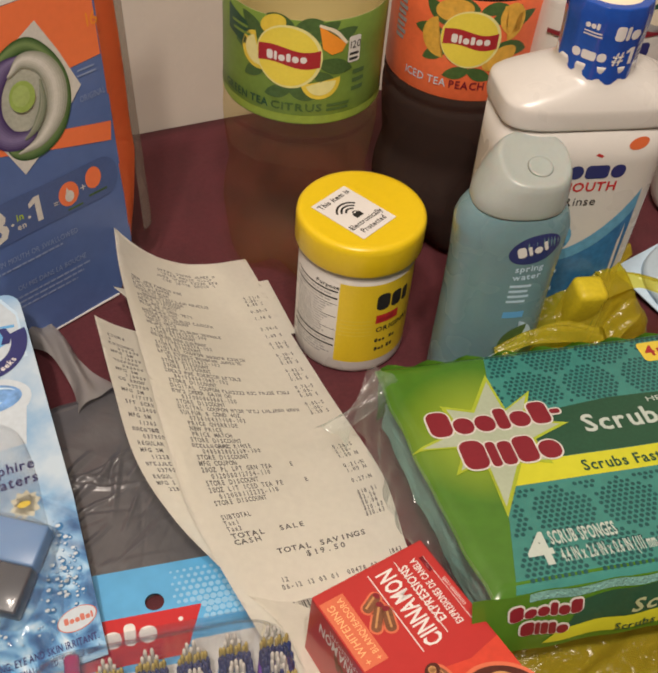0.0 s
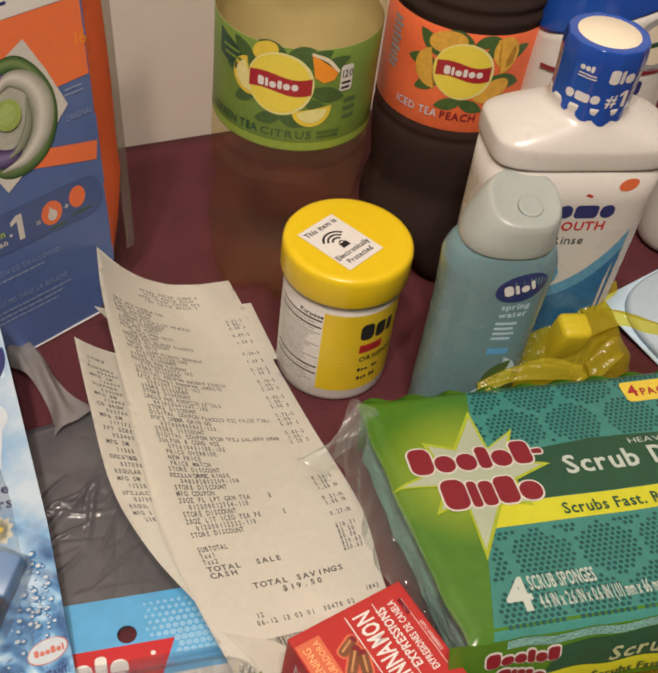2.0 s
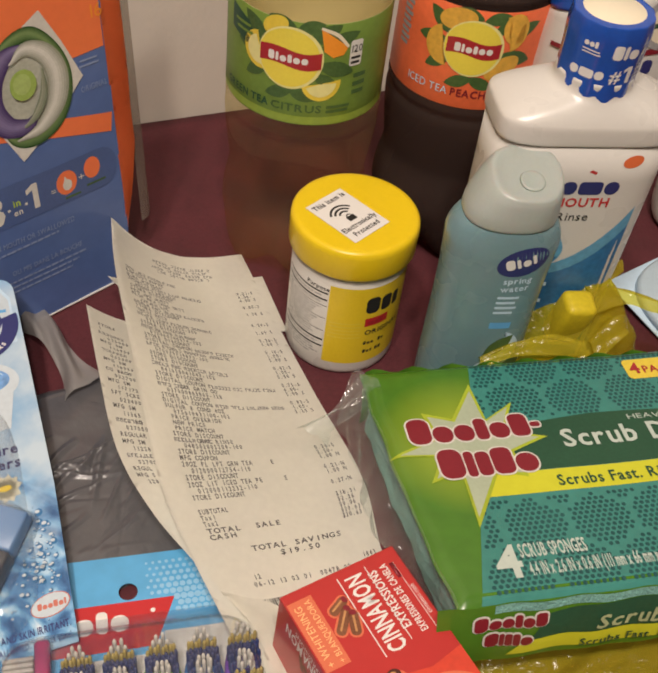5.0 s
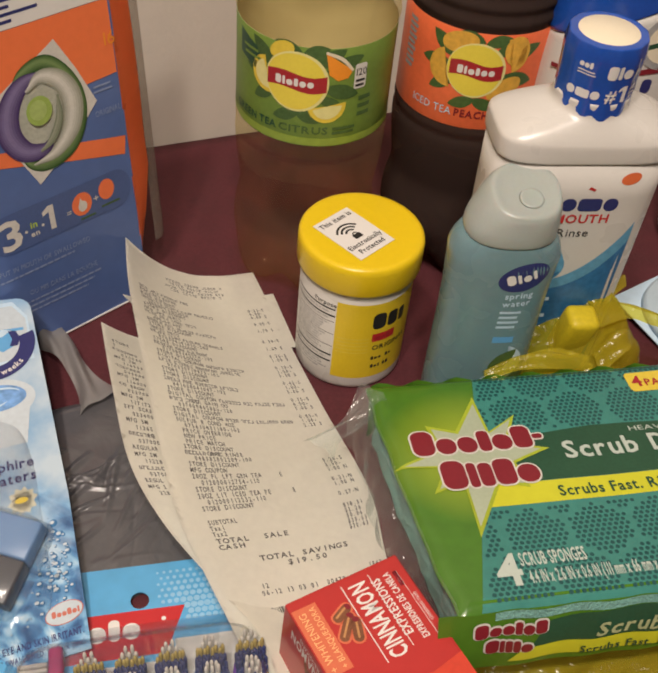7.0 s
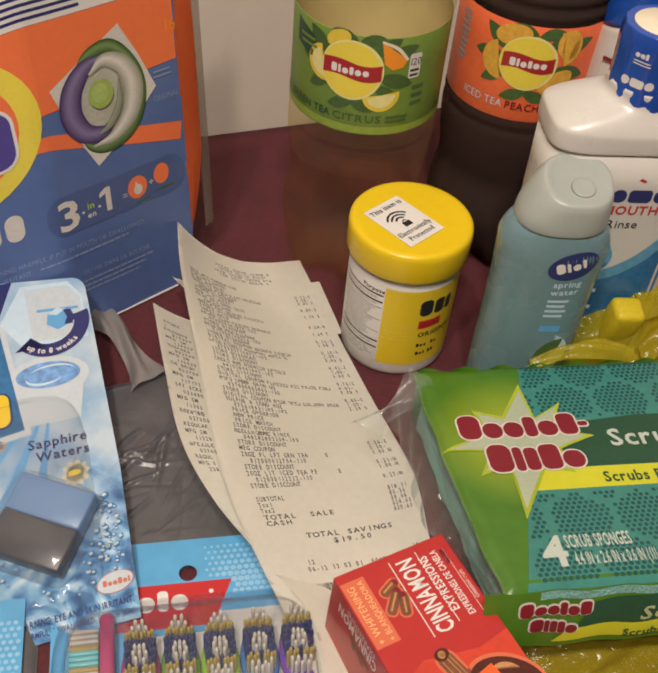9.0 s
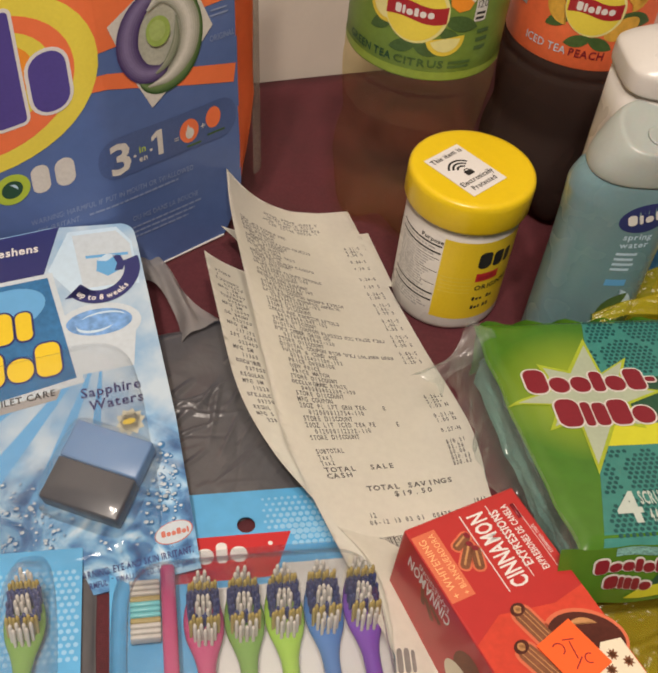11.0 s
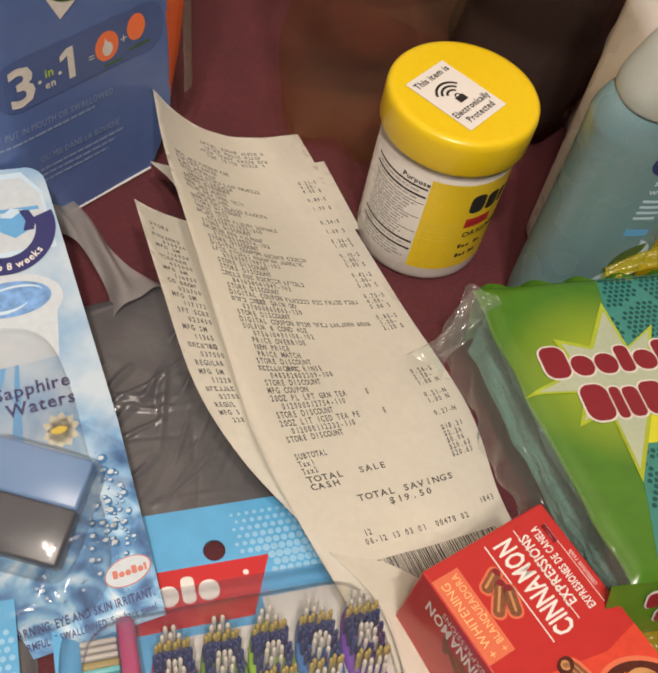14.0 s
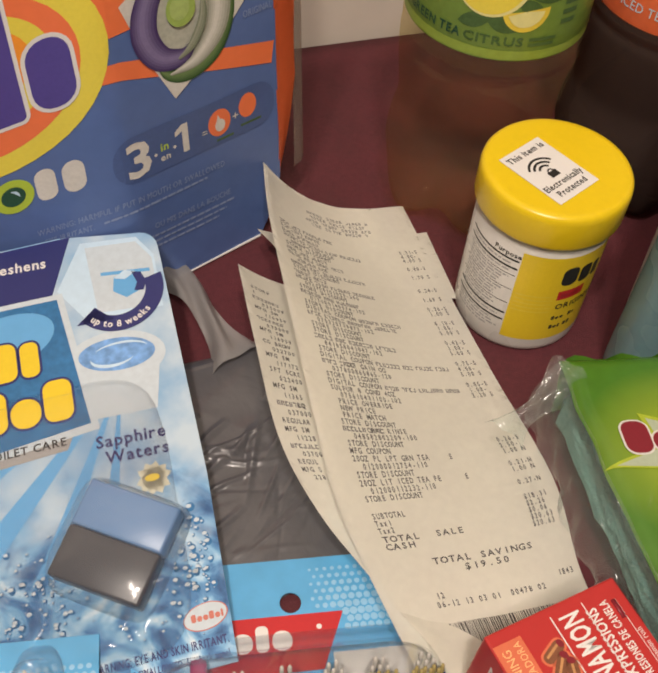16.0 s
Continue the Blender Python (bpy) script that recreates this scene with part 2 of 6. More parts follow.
BLACKBAG = material("black_bag_film", (0.088, 0.087, 0.095), 0.29, grain=0.12, scale=30, bump=0.8, bump_scale=60, coat=0.35, distort=0.8)
YELLOWBAG = film("yellow_bag_film", 0.06, (0.94, 0.86, 0.20), 0.24, 0.9, 95, 0.25, 0.34, (0.56, 0.48, 0.035))
CARD_BLUE = material("blue_printed_card", (0.10, 0.38, 0.68), 0.3, grain=0.15, scale=18, coat=0.2)
CARD_WATER = water_card()
BLOCK_DARK = material("dark_blue_block", (0.055, 0.055, 0.065), 0.35, grain=0.04)
BLOCK_BLUE = material("mid_blue_block", (0.13, 0.24, 0.44), 0.35, grain=0.04)
DOTBLUE = material("light_blue_dot_ink", (0.27, 0.52, 0.75), 0.35, grain=0.1, scale=40)
GREY = material("grey_ink", (0.32, 0.32, 0.32), 0.45, grain=0.15)
PINK = material("pink_plastic", (0.42, 0.06, 0.17), 0.25)
AQUA = material("aqua_plastic", (0.15, 0.50, 0.55), 0.3)
HANDLE_LIME = material("lime_handle", (0.26, 0.46, 0.05), 0.25)
HANDLE_GREEN = material("green_handle", (0.15, 0.30, 0.06), 0.25)
HANDLE_BLUE = material("blue_handle", (0.05, 0.16, 0.42), 0.25)
HANDLE_PURPLE = material("purple_handle", (0.16, 0.06, 0.38), 0.25)
BRISTLE_W = material("white_bristle", (0.50, 0.49, 0.46), 0.5, grain=0.1, scale=500)
BRISTLE_Y = material("yellow_bristle", (0.34, 0.28, 0.11), 0.5, grain=0.1, scale=500)
BRISTLE_N = material("navy_bristle", (0.03, 0.045, 0.15), 0.5, grain=0.1, scale=500)
BAGTHIN = film("thin_grey_film", 0.08, (0.55, 0.52, 0.50), 0.28, 0.9, 90, 0.35, 0.46, (0.44, 0.43, 0.425))
PACK_TOP = burst_film()
TRAY = film("thin_clear_tray", 0.03, (0.99, 0.99, 0.99), 0.14, 0.35, 55, 0.30, 0.015, (0.55, 0.58, 0.62))
CLEAR = film("clear_blister", 0.05, (0.97, 0.98, 0.99), 0.14, 0.30, 45, 0.35, 0.06, (0.55, 0.58, 0.62))
WRAP_CLEAR = film("stiff_clear_plastic", 0.045, (0.95, 0.97, 0.98), 0.16, 0.12, 40, 0.4, 0.045, (0.50, 0.54, 0.60))
WRAP = film("clear_wrap", 0.075, (0.93, 0.96, 0.95), 0.17, 1.0, 150, 0.45, 0.085, (0.55, 0.66, 0.62))
GUSSET = film("pouch_gusset_film", 0.10, (0.72, 0.68, 0.64), 0.25, 0.5, 60, 0.4, 0.42, (0.34, 0.29, 0.26))
WOOD = material("dark_wood", (0.10, 0.05, 0.03), 0.5, grain=0.3, scale=10)
FLOORING = material("brown_floor", (0.30, 0.22, 0.16), 0.6, grain=0.2, scale=6)
CEILING = material("white_ceiling_paint", (0.80, 0.78, 0.74), 0.9, grain=0.02, scale=10)


# ---- mesh helpers ----
def thing(name, matrix, label, category, group=""):
    ob = new(name)
    ob.empty_display_size = 0.01
    ob.matrix_world = matrix
    return tagged(ob, label, category, group)


def part(name, bm, mat, parent=None, label="", smooth=True):
    bmesh.ops.recalc_face_normals(bm, faces=bm.faces)
    me = bpy.data.meshes.new(name)
    bm.to_mesh(me)
    bm.free()
    me.materials.append(mat)
    for f in me.polygons:
        f.use_smooth = smooth
    ob = new(name, me)
    if parent:
        ob.parent = parent
    return tagged(ob, label)


def axes(origin, u, v):
    """A pose whose x and y lie along u and v, for flat things."""
    u = Vector(u).normalized()
    v = Vector(v)
    v = (v - u * u.dot(v)).normalized()
    n = u.cross(v)
    return Matrix.Translation(origin) @ Matrix((u, v, n)).transposed().to_4x4()


def solid(x0, y0, z0, x1, y1, z1, bevel=0.0, seg=2):
    bm = bmesh.new()
    bmesh.ops.create_cube(bm, size=1, matrix=Matrix.Translation(((x0 + x1) / 2, (y0 + y1) / 2, (z0 + z1) / 2)) @ Matrix.Diagonal((x1 - x0, y1 - y0, z1 - z0, 1)))
    if bevel:
        bmesh.ops.bevel(bm, geom=bm.edges[:], offset=bevel, segments=seg, affect="EDGES", profile=0.5)
    return bm


def loft(rings, close=True, caps=True):
    """Skin a list of rings of points with equal counts."""
    bm = bmesh.new()
    rows = [[bm.verts.new(p) for p in ring] for ring in rings]
    n = len(rows[0])
    for a, b in zip(rows, rows[1:]):
        for i in range(n if close else n - 1):
            j = (i + 1) % n
            bm.faces.new((a[i], a[j], b[j], b[i]))
    if caps:
        bm.faces.new(rows[0][::-1])
        bm.faces.new(rows[-1])
    return bm


def lathe(profile, seg=64, lobes=0, depth=0.0, lobe_top=0.0):
    rings = []
    for r, z in profile:
        ring = []
        for i in range(seg):
            a = 2 * math.pi * i / seg
            k = 1.0
            zz = z
            if lobes and z < lobe_top:
                w = (1 - z / lobe_top) * (0.5 - 0.5 * math.cos(lobes * a))
                k, zz = 1 - depth * w, z + 0.007 * w
            ring.append((r * k * math.cos(a), r * k * math.sin(a), zz))
        rings.append(ring)
    return loft(rings)


def squircle(w, d, z, e=3.0, n=56, dx=0.0, dy=0.0):
    """A rounded rectangle ring, w by d half-sizes."""
    ring = []
    for i in range(n):
        a = 2 * math.pi * i / n
        c, s = math.cos(a), math.sin(a)
        ring.append((dx + w * math.copysign(abs(c) ** (2 / e), c), dy + d * math.copysign(abs(s) ** (2 / e), s), z))
    return ring


def smooth_rows(rows, steps=4):
    """Catmull-Rom through rows of numbers."""
    rows = np.array(rows, float)
    ext = np.vstack([2 * rows[0] - rows[1], rows, 2 * rows[-1] - rows[-2]])
    out = []
    for i in range(1, len(ext) - 2):
        p0, p1, p2, p3 = ext[i - 1:i + 3]
        for k in range(steps):
            t = k / steps
            out.append(0.5 * (2 * p1 + (p2 - p0) * t + (2 * p0 - 5 * p1 + 4 * p2 - p3) * t * t + (3 * p1 - p0 - 3 * p2 + p3) * t ** 3))
    out.append(rows[-1])
    return np.array(out)


# ---- print: flat shapes in (u, v), laid on any surface ----
def poly(pts):
    return list(pts)


def rect(u0, v0, u1, v1):
    return [(u0, v0), (u1, v0), (u1, v1), (u0, v1)]


def disc(cu, cv, ru, rv=None, turn=0.0, n=40):
    rv = rv or ru
    c, s = math.cos(radians(turn)), math.sin(radians(turn))
    return [(cu + ru * math.cos(a) * c - rv * math.sin(a) * s, cv + ru * math.cos(a) * s + rv * math.sin(a) * c) for a in (2 * math.pi * i / n for i in range(n))]


def pill(u0, v0, u1, v1, r):
    pts = []
    for cu, cv, a0 in ((u1 - r, v1 - r, 0), (u0 + r, v1 - r, 90), (u0 + r, v0 + r, 180), (u1 - r, v0 + r, 270)):
        pts += [(cu + r * math.cos(radians(a0 + k * 18)), cv + r * math.sin(radians(a0 + k * 18))) for k in range(6)]
    return pts


def arc(cu, cv, r0, r1, a0, a1, n=24, taper=False, ry=1.0):
    """A curved band; with taper a crescent."""
    outer, inner = [], []
    for k in range(n + 1):
        t = k / n
        a = radians(a0 + (a1 - a0) * t)
        w = (r1 - r0) * (math.sin(math.pi * t) if taper else 1.0)
        outer.append((cu + r1 * math.cos(a), cv + r1 * ry * math.sin(a)))
        inner.append((cu + (r1 - w) * math.cos(a), cv + (r1 - w) * ry * math.sin(a)))
    if taper:
        inner = inner[1:-1]
    return outer + inner[::-1]


def leaf(cu, cv, length, width, turn, n=10):
    c, s = math.cos(radians(turn)), math.sin(radians(turn))
    pts = [(length * (k / n - 0.5), width * math.sin(math.pi * k / n) ** 0.8) for k in range(n + 1)]
    pts += [(x, -y) for x, y in pts[-2:0:-1]]
    return [(cu + x * c - y * s, cv + x * s + y * c) for x, y in pts]


def sweep(path, widths, n=8):
    """A band of changing width along a smooth line."""
    line = smooth_rows([(x, y, w) for (x, y), w in zip(path, widths)], n)
    left, right = [], []
    for k, (x, y, w) in enumerate(line):
        q = line[min(k + 1, len(line) - 1)] - line[max(k - 1, 0)]
        l = math.hypot(q[0], q[1]) or 1.0
        left.append((x - q[1] / l * w / 2, y + q[0] / l * w / 2))
        right.append((x + q[1] / l * w / 2, y - q[0] / l * w / 2))
    return left + right[::-1]


def marks(u, v, size, pattern, gap=0.0, pad=0.0):
    """Plain rounded blocks in place of the letters of a brand name: tall, low, narrow and wide ones."""
    sizes = {"o": (0.78, 0.80, 0.36), "i": (0.34, 1.10, 0.15), "h": (0.74, 1.15, 0.26), "s": (0.74, 0.84, 0.30), "S": (0.86, 1.25, 0.34), "t": (0.50, 1.05, 0.20), "m": (1.25, 0.80, 0.22), "-": (0.40, 0.25, 0.10)}
    out, x = [], u
    for p in pattern:
        w, hgt, r = (size * k for k in sizes[p])
        low = v + (size * 0.42 if p == "-" else 0.0)
        out.append(pill(x - pad, low - pad, x + w + pad, low + hgt + pad, min(r + pad, w / 2 + pad, hgt / 2 + pad)))
        x += w + size * (0.10 + gap)
    return out


def figure_one(u, v, size, thick=0.24):
    """The figure 1: a stem and its flag."""
    t = size * thick
    return [rect(u, v, u + t, v + size), poly([(u, v + size), (u - size * 0.24, v + size * 0.82), (u - size * 0.24, v + size * 0.64), (u, v + size * 0.76)])]


GLYPHS = {}


def glyph(ch, bold):
    key = (ch, bold)
    if key not in GLYPHS:
        cu = bpy.data.curves.new("glyph", "FONT")
        cu.body, cu.resolution_u, cu.offset = ch, 2, 0.022 if bold else 0.0
        ob = new("glyph", cu)
        dg = bpy.context.evaluated_depsgraph_get()
        me = bpy.data.meshes.new_from_object(ob.evaluated_get(dg))
        co = [(v.co.x, v.co.y) for v in me.vertices]
        GLYPHS[key] = (co, [tuple(p.vertices) for p in me.polygons], max([c[0] for c in co], default=0.25) + 0.07)
        bpy.data.objects.remove(ob)
        bpy.data.curves.remove(cu)
        bpy.data.meshes.remove(me)
    return GLYPHS[key]


def lettering(text, u, v, size, turn=0.0, bold=False, wide=1.0, mono=0.0, align="L", shear=0.0, bend=0.0, span=0.0):
    """Glyph pieces of a line of text: cap height size, starting at (u, v). bend: radius of an arc below or above."""
    k = size / 0.70
    pens, x = [], 0.0
    for ch in text:
        co, faces, adv = ([], [], 0.34) if ch == " " else glyph(ch, bold)
        if mono:
            w = adv - 0.07
            pens.append((x + (mono - w) / 2, co, faces))
            x += mono
        else:
            pens.append((x, co, faces))
            x += adv
    if span:
        wide = span / (x * k)
    off = {"L": 0, "C": -x / 2, "R": -x}[align]
    c, s = math.cos(radians(turn)), math.sin(radians(turn))
    out = []
    for pen, co, faces in pens:
        pts = []
        for a, b in co:
            lx, ly = (pen + a + off + shear * b) * k * wide, b * k
            if bend:
                ang = lx / bend
                lx, ly = (bend - ly) * math.sin(ang), bend - (bend - ly) * math.cos(ang)
            pts.append((u + lx * c - ly * s, v + lx * s + ly * c))
        out.append((pts, faces))
    return out


def ink(name, shapes, mat, parent, h=0.0002, f=None, cut=0.0, label="", texts=(), cutv=0.0):
    """Printed shapes as one mesh; f(u, v, h) lays them on a curved surface, cut slices them so that they follow it."""
    bm = bmesh.new()
    for pts in shapes:
        face = bm.faces.new([bm.verts.new((u, v, 0)) for u, v in pts])
    bmesh.ops.triangulate(bm, faces=bm.faces[:])
    for axis, step in ((0, cut), (1, cutv)):
        if step and bm.verts:
            lo, hi = min(v.co[axis] for v in bm.verts), max(v.co[axis] for v in bm.verts)
            x = math.floor(lo / step) * step + step
            no = (1, 0, 0) if axis == 0 else (0, 1, 0)
            while x < hi:
                bmesh.ops.bisect_plane(bm, geom=bm.verts[:] + bm.edges[:] + bm.faces[:], plane_co=(x, x, 0), plane_no=no)
                x += step
    flat = set(bm.verts)
    for line in texts:
        for pts, faces in line:
            vs = [bm.verts.new((u, v, 0)) for u, v in pts]
            for fc in faces:
                try:
                    bm.faces.new([vs[i] for i in fc])
                except ValueError:
                    pass
    for vert in bm.verts:
        u, v = vert.co.x, vert.co.y
        lift = 0.3 * h + (0.00012 if f and vert not in flat else 0.0)
        vert.co = f(u, v, lift) if f else (u, v, lift)
    me = bpy.data.meshes.new(name)
    bm.to_mesh(me)
    bm.free()
    me.materials.append(mat)
    ob = new(name, me)
    ob.parent = parent
    count = len(shapes) + sum(1 for line in texts for pts, faces in line if faces)
    return tagged(ob, label, kind="stuff" if count > 8 else "")


def round_face(radius, turn=0.0):
    """Lays print on an upright cylinder: u along the girth from the front, v the height."""
    def f(u, v, h):
        a = u / radius + radians(turn)
        return ((radius + h) * math.sin(a), -(radius + h) * math.cos(a), v)
    return f


# ---- structure: table, room ----
EDGE = math.atan2(0.024, 0.05)
ex, ey = math.cos(EDGE), math.sin(EDGE)
ROOM = Matrix.Translation((-0.105, 0.1665, 0)) @ Matrix.Rotation(EDGE, 4, "Z")


def cloth_sheet():
    bm = bmesh.new()
    nx, ny = 150, 100
    grid = []
    for j in range(ny + 1):
        row = []
        for i in range(nx + 1):
            x, y = -0.75 + 1.5 * i / nx, -0.95 + 0.95 * j / ny
            z = 0.0006 * noise.noise((x * 14, y * 14, 0.3)) - 0.0006
            row.append(bm.verts.new((x, y, z)))
        grid.append(row)
    for j in range(ny):
        for i in range(nx):
            bm.faces.new((grid[j][i], grid[j][i + 1], grid[j + 1][i + 1], grid[j + 1][i]))
    rim = [e for e in bm.edges if e.is_boundary]
    ext = bmesh.ops.extrude_edge_only(bm, edges=rim)
    for v in (g for g in ext["geom"] if isinstance(g, bmesh.types.BMVert)):
        v.co.z = -0.02
    return bm


cloth = part("tablecloth", cloth_sheet(), CLOTH)
cloth.matrix_world = ROOM
tagged(cloth, "plain burgundy woven tablecloth spread over the table", "tablecloth", kind="structure")
table = thing("table", ROOM, "wooden table under a burgundy cloth against the wall", "table")
part("tabletop", solid(-0.74, -0.94, -0.05, 0.74, -0.004, -0.022, 0.003), WOOD, table, smooth=False)
for lx in (-0.7, 0.7):
    for ly in (-0.9, -0.05):
        part("leg", solid(lx - 0.025, ly - 0.025, -0.75, lx + 0.025, ly + 0.025, -0.051, 0.003), WOOD, table, smooth=False)
for name, dims, mat in (("wall_north", (-1.8, 0.004, -0.75, 1.8, 0.10, 1.65), WALLPAINT), ("wall_south", (-1.8, -3.1, -0.75, 1.8, -3.0, 1.65), WALLPAINT),
                        ("wall_west", (-1.9, -3.1, -0.75, -1.8, 0.10, 1.65), WALLPAINT), ("wall_east", (1.8, -3.1, -0.75, 1.9, 0.10, 1.65), WALLPAINT),
                        ("floor", (-1.9, -3.1, -0.85, 1.9, 0.10, -0.75), FLOORING), ("ceiling", (-1.9, -3.1, 1.65, 1.9, 0.10, 1.75), CEILING)):
    w = part(name, solid(*dims), mat, smooth=False)
    w.matrix_world = ROOM
    tagged(w, "plain painted " + name.split("_")[0] + " of the room", name.split("_")[0], kind="structure")


# ---- ointment jar ----
jar = thing("ointment_jar", pose(0, 0.001, 0), "white plastic jar with yellow screw lid and yellow label", "jar")
RJ = 0.0261
part("body", lathe([(0.0235, 0), (0.0252, 0.0006), (0.0258, 0.002), (RJ, 0.004), (RJ, 0.059), (0.0245, 0.061), (0.0245, 0.066)]), WHITE, jar)
lid = part("lid", lathe([(0.0265, 0.0612), (0.0279, 0.0615), (0.0283, 0.0625), (0.0284, 0.0735), (0.0281, 0.0755), (0.0273, 0.0766), (0.0260, 0.0770), (0.0244, 0.07695), (0.001, 0.0770)], 96), YELLOW, jar, "glossy yellow lid with rounded rim")
on_jar = round_face(RJ)
lab = ink("label", [rect(-0.0072, 0.008, 0.040, 0.0552)], YELLOW_INK, jar, 0.00015, on_jar, 0.002, "yellow paper label")
ink("brand_panel", [rect(0.0105, 0.0315, 0.0225, 0.0365)], RED_INK, lab, 0.0003, on_jar, 0.002)
ink("brand_bar", marks(0.0100, 0.0395, 0.0078, "Sht"), BLACK_INK, lab, 0.0003, on_jar, 0.002)
ink("brand_panel_shape", marks(0.0118, 0.0326, 0.0026, "moh"), BANNER_RED, lab, 0.0005, on_jar, 0.002)
ink("label_text", marks(0.0112, 0.0195, 0.0020, "hoo", 0.1) + marks(0.0190, 0.0195, 0.0020, "ho", 0.1) + marks(0.0115, 0.0140, 0.0020, "hot", 0.1) + marks(0.0180, 0.0140, 0.0020, "hh", 0.1), BLACK_INK, lab, 0.0003, on_jar, 0.002,
    texts=[lettering("ORIGINAL", 0.0110, 0.0262, 0.0029, bold=True)])
ink("label_stripe", [rect(-0.006, 0.0335 - 0.0022 * k, 0.009, 0.0341 - 0.0022 * k) for k in range(5)], LEMON, lab, 0.0003, on_jar, 0.002)
facts = []
for k, (z, th) in enumerate(((0.0492, 0.0009), (0.0452, 0.0010), (0.0420, 0.0003), (0.0345, 0.0003), (0.0205, 0.0010), (0.0165, 0.0010), (0.0268, 0.0003))):
    facts.append(rect(-0.034, z, -0.0078, z + th))
for rule in facts:
    ink("facts_rule", [rule], BLACK_INK, jar, 0.0002, on_jar, 0.002)
rows = []
random.seed(3)
for z in (0.0473, 0.0436, 0.0404, 0.0388, 0.0372, 0.0356, 0.0328, 0.0312, 0.0296, 0.0280, 0.0252, 0.0236, 0.0220, 0.0186, 0.0150, 0.0134, 0.0118, 0.0102):
    u = -0.032
    end = -0.0095 - random.random() * 0.006
    while u < end:
        w = 0.0012 + random.random() * 0.003
        rows.append(rect(u, z, min(u + w, end), z + 0.0008))
        u += w + 0.0006
ink("facts_print", rows, GREY, jar, 0.0002, on_jar, 0.004)
ink("facts_title", [], BLACK_INK, jar, 0.0002, on_jar, texts=[lettering("Purpose", -0.0190, 0.0513, 0.0022, bold=True)])
tag = thing("security_sticker", axes((-0.0037, -0.0025, 0.07725), (0.0128, 0.0155, 0), (-0.0155, 0.0128, 0)), "small white square sticker on a yellow lid", "sticker")
part("paper", solid(-0.0108, -0.0148, 0, 0.0108, 0.0148, 0.00012), WHITE_INK, tag, smooth=False)
ink("lettering", [], BLACK_INK, tag, 0.0008, texts=[lettering("This item is", 0, 0.0100, 0.0028, align="C", bold=True, span=0.0188), lettering("Electronically", 0, -0.0082, 0.0028, align="C", bold=True, span=0.0200),
                                                  lettering("Protected", 0, -0.0124, 0.0028, align="C", bold=True, span=0.0150)])
ink("symbol", [arc(-0.0008, 0.0, r, r + 0.0010, 30, 150) for r in (0.0022, 0.0042, 0.0062)] + [rect(-0.0022, -0.0040, 0.0022, -0.0010), arc(0, -0.0011, 0.0009, 0.0015, 0, 180)], BLACK_INK, tag, 0.0008)


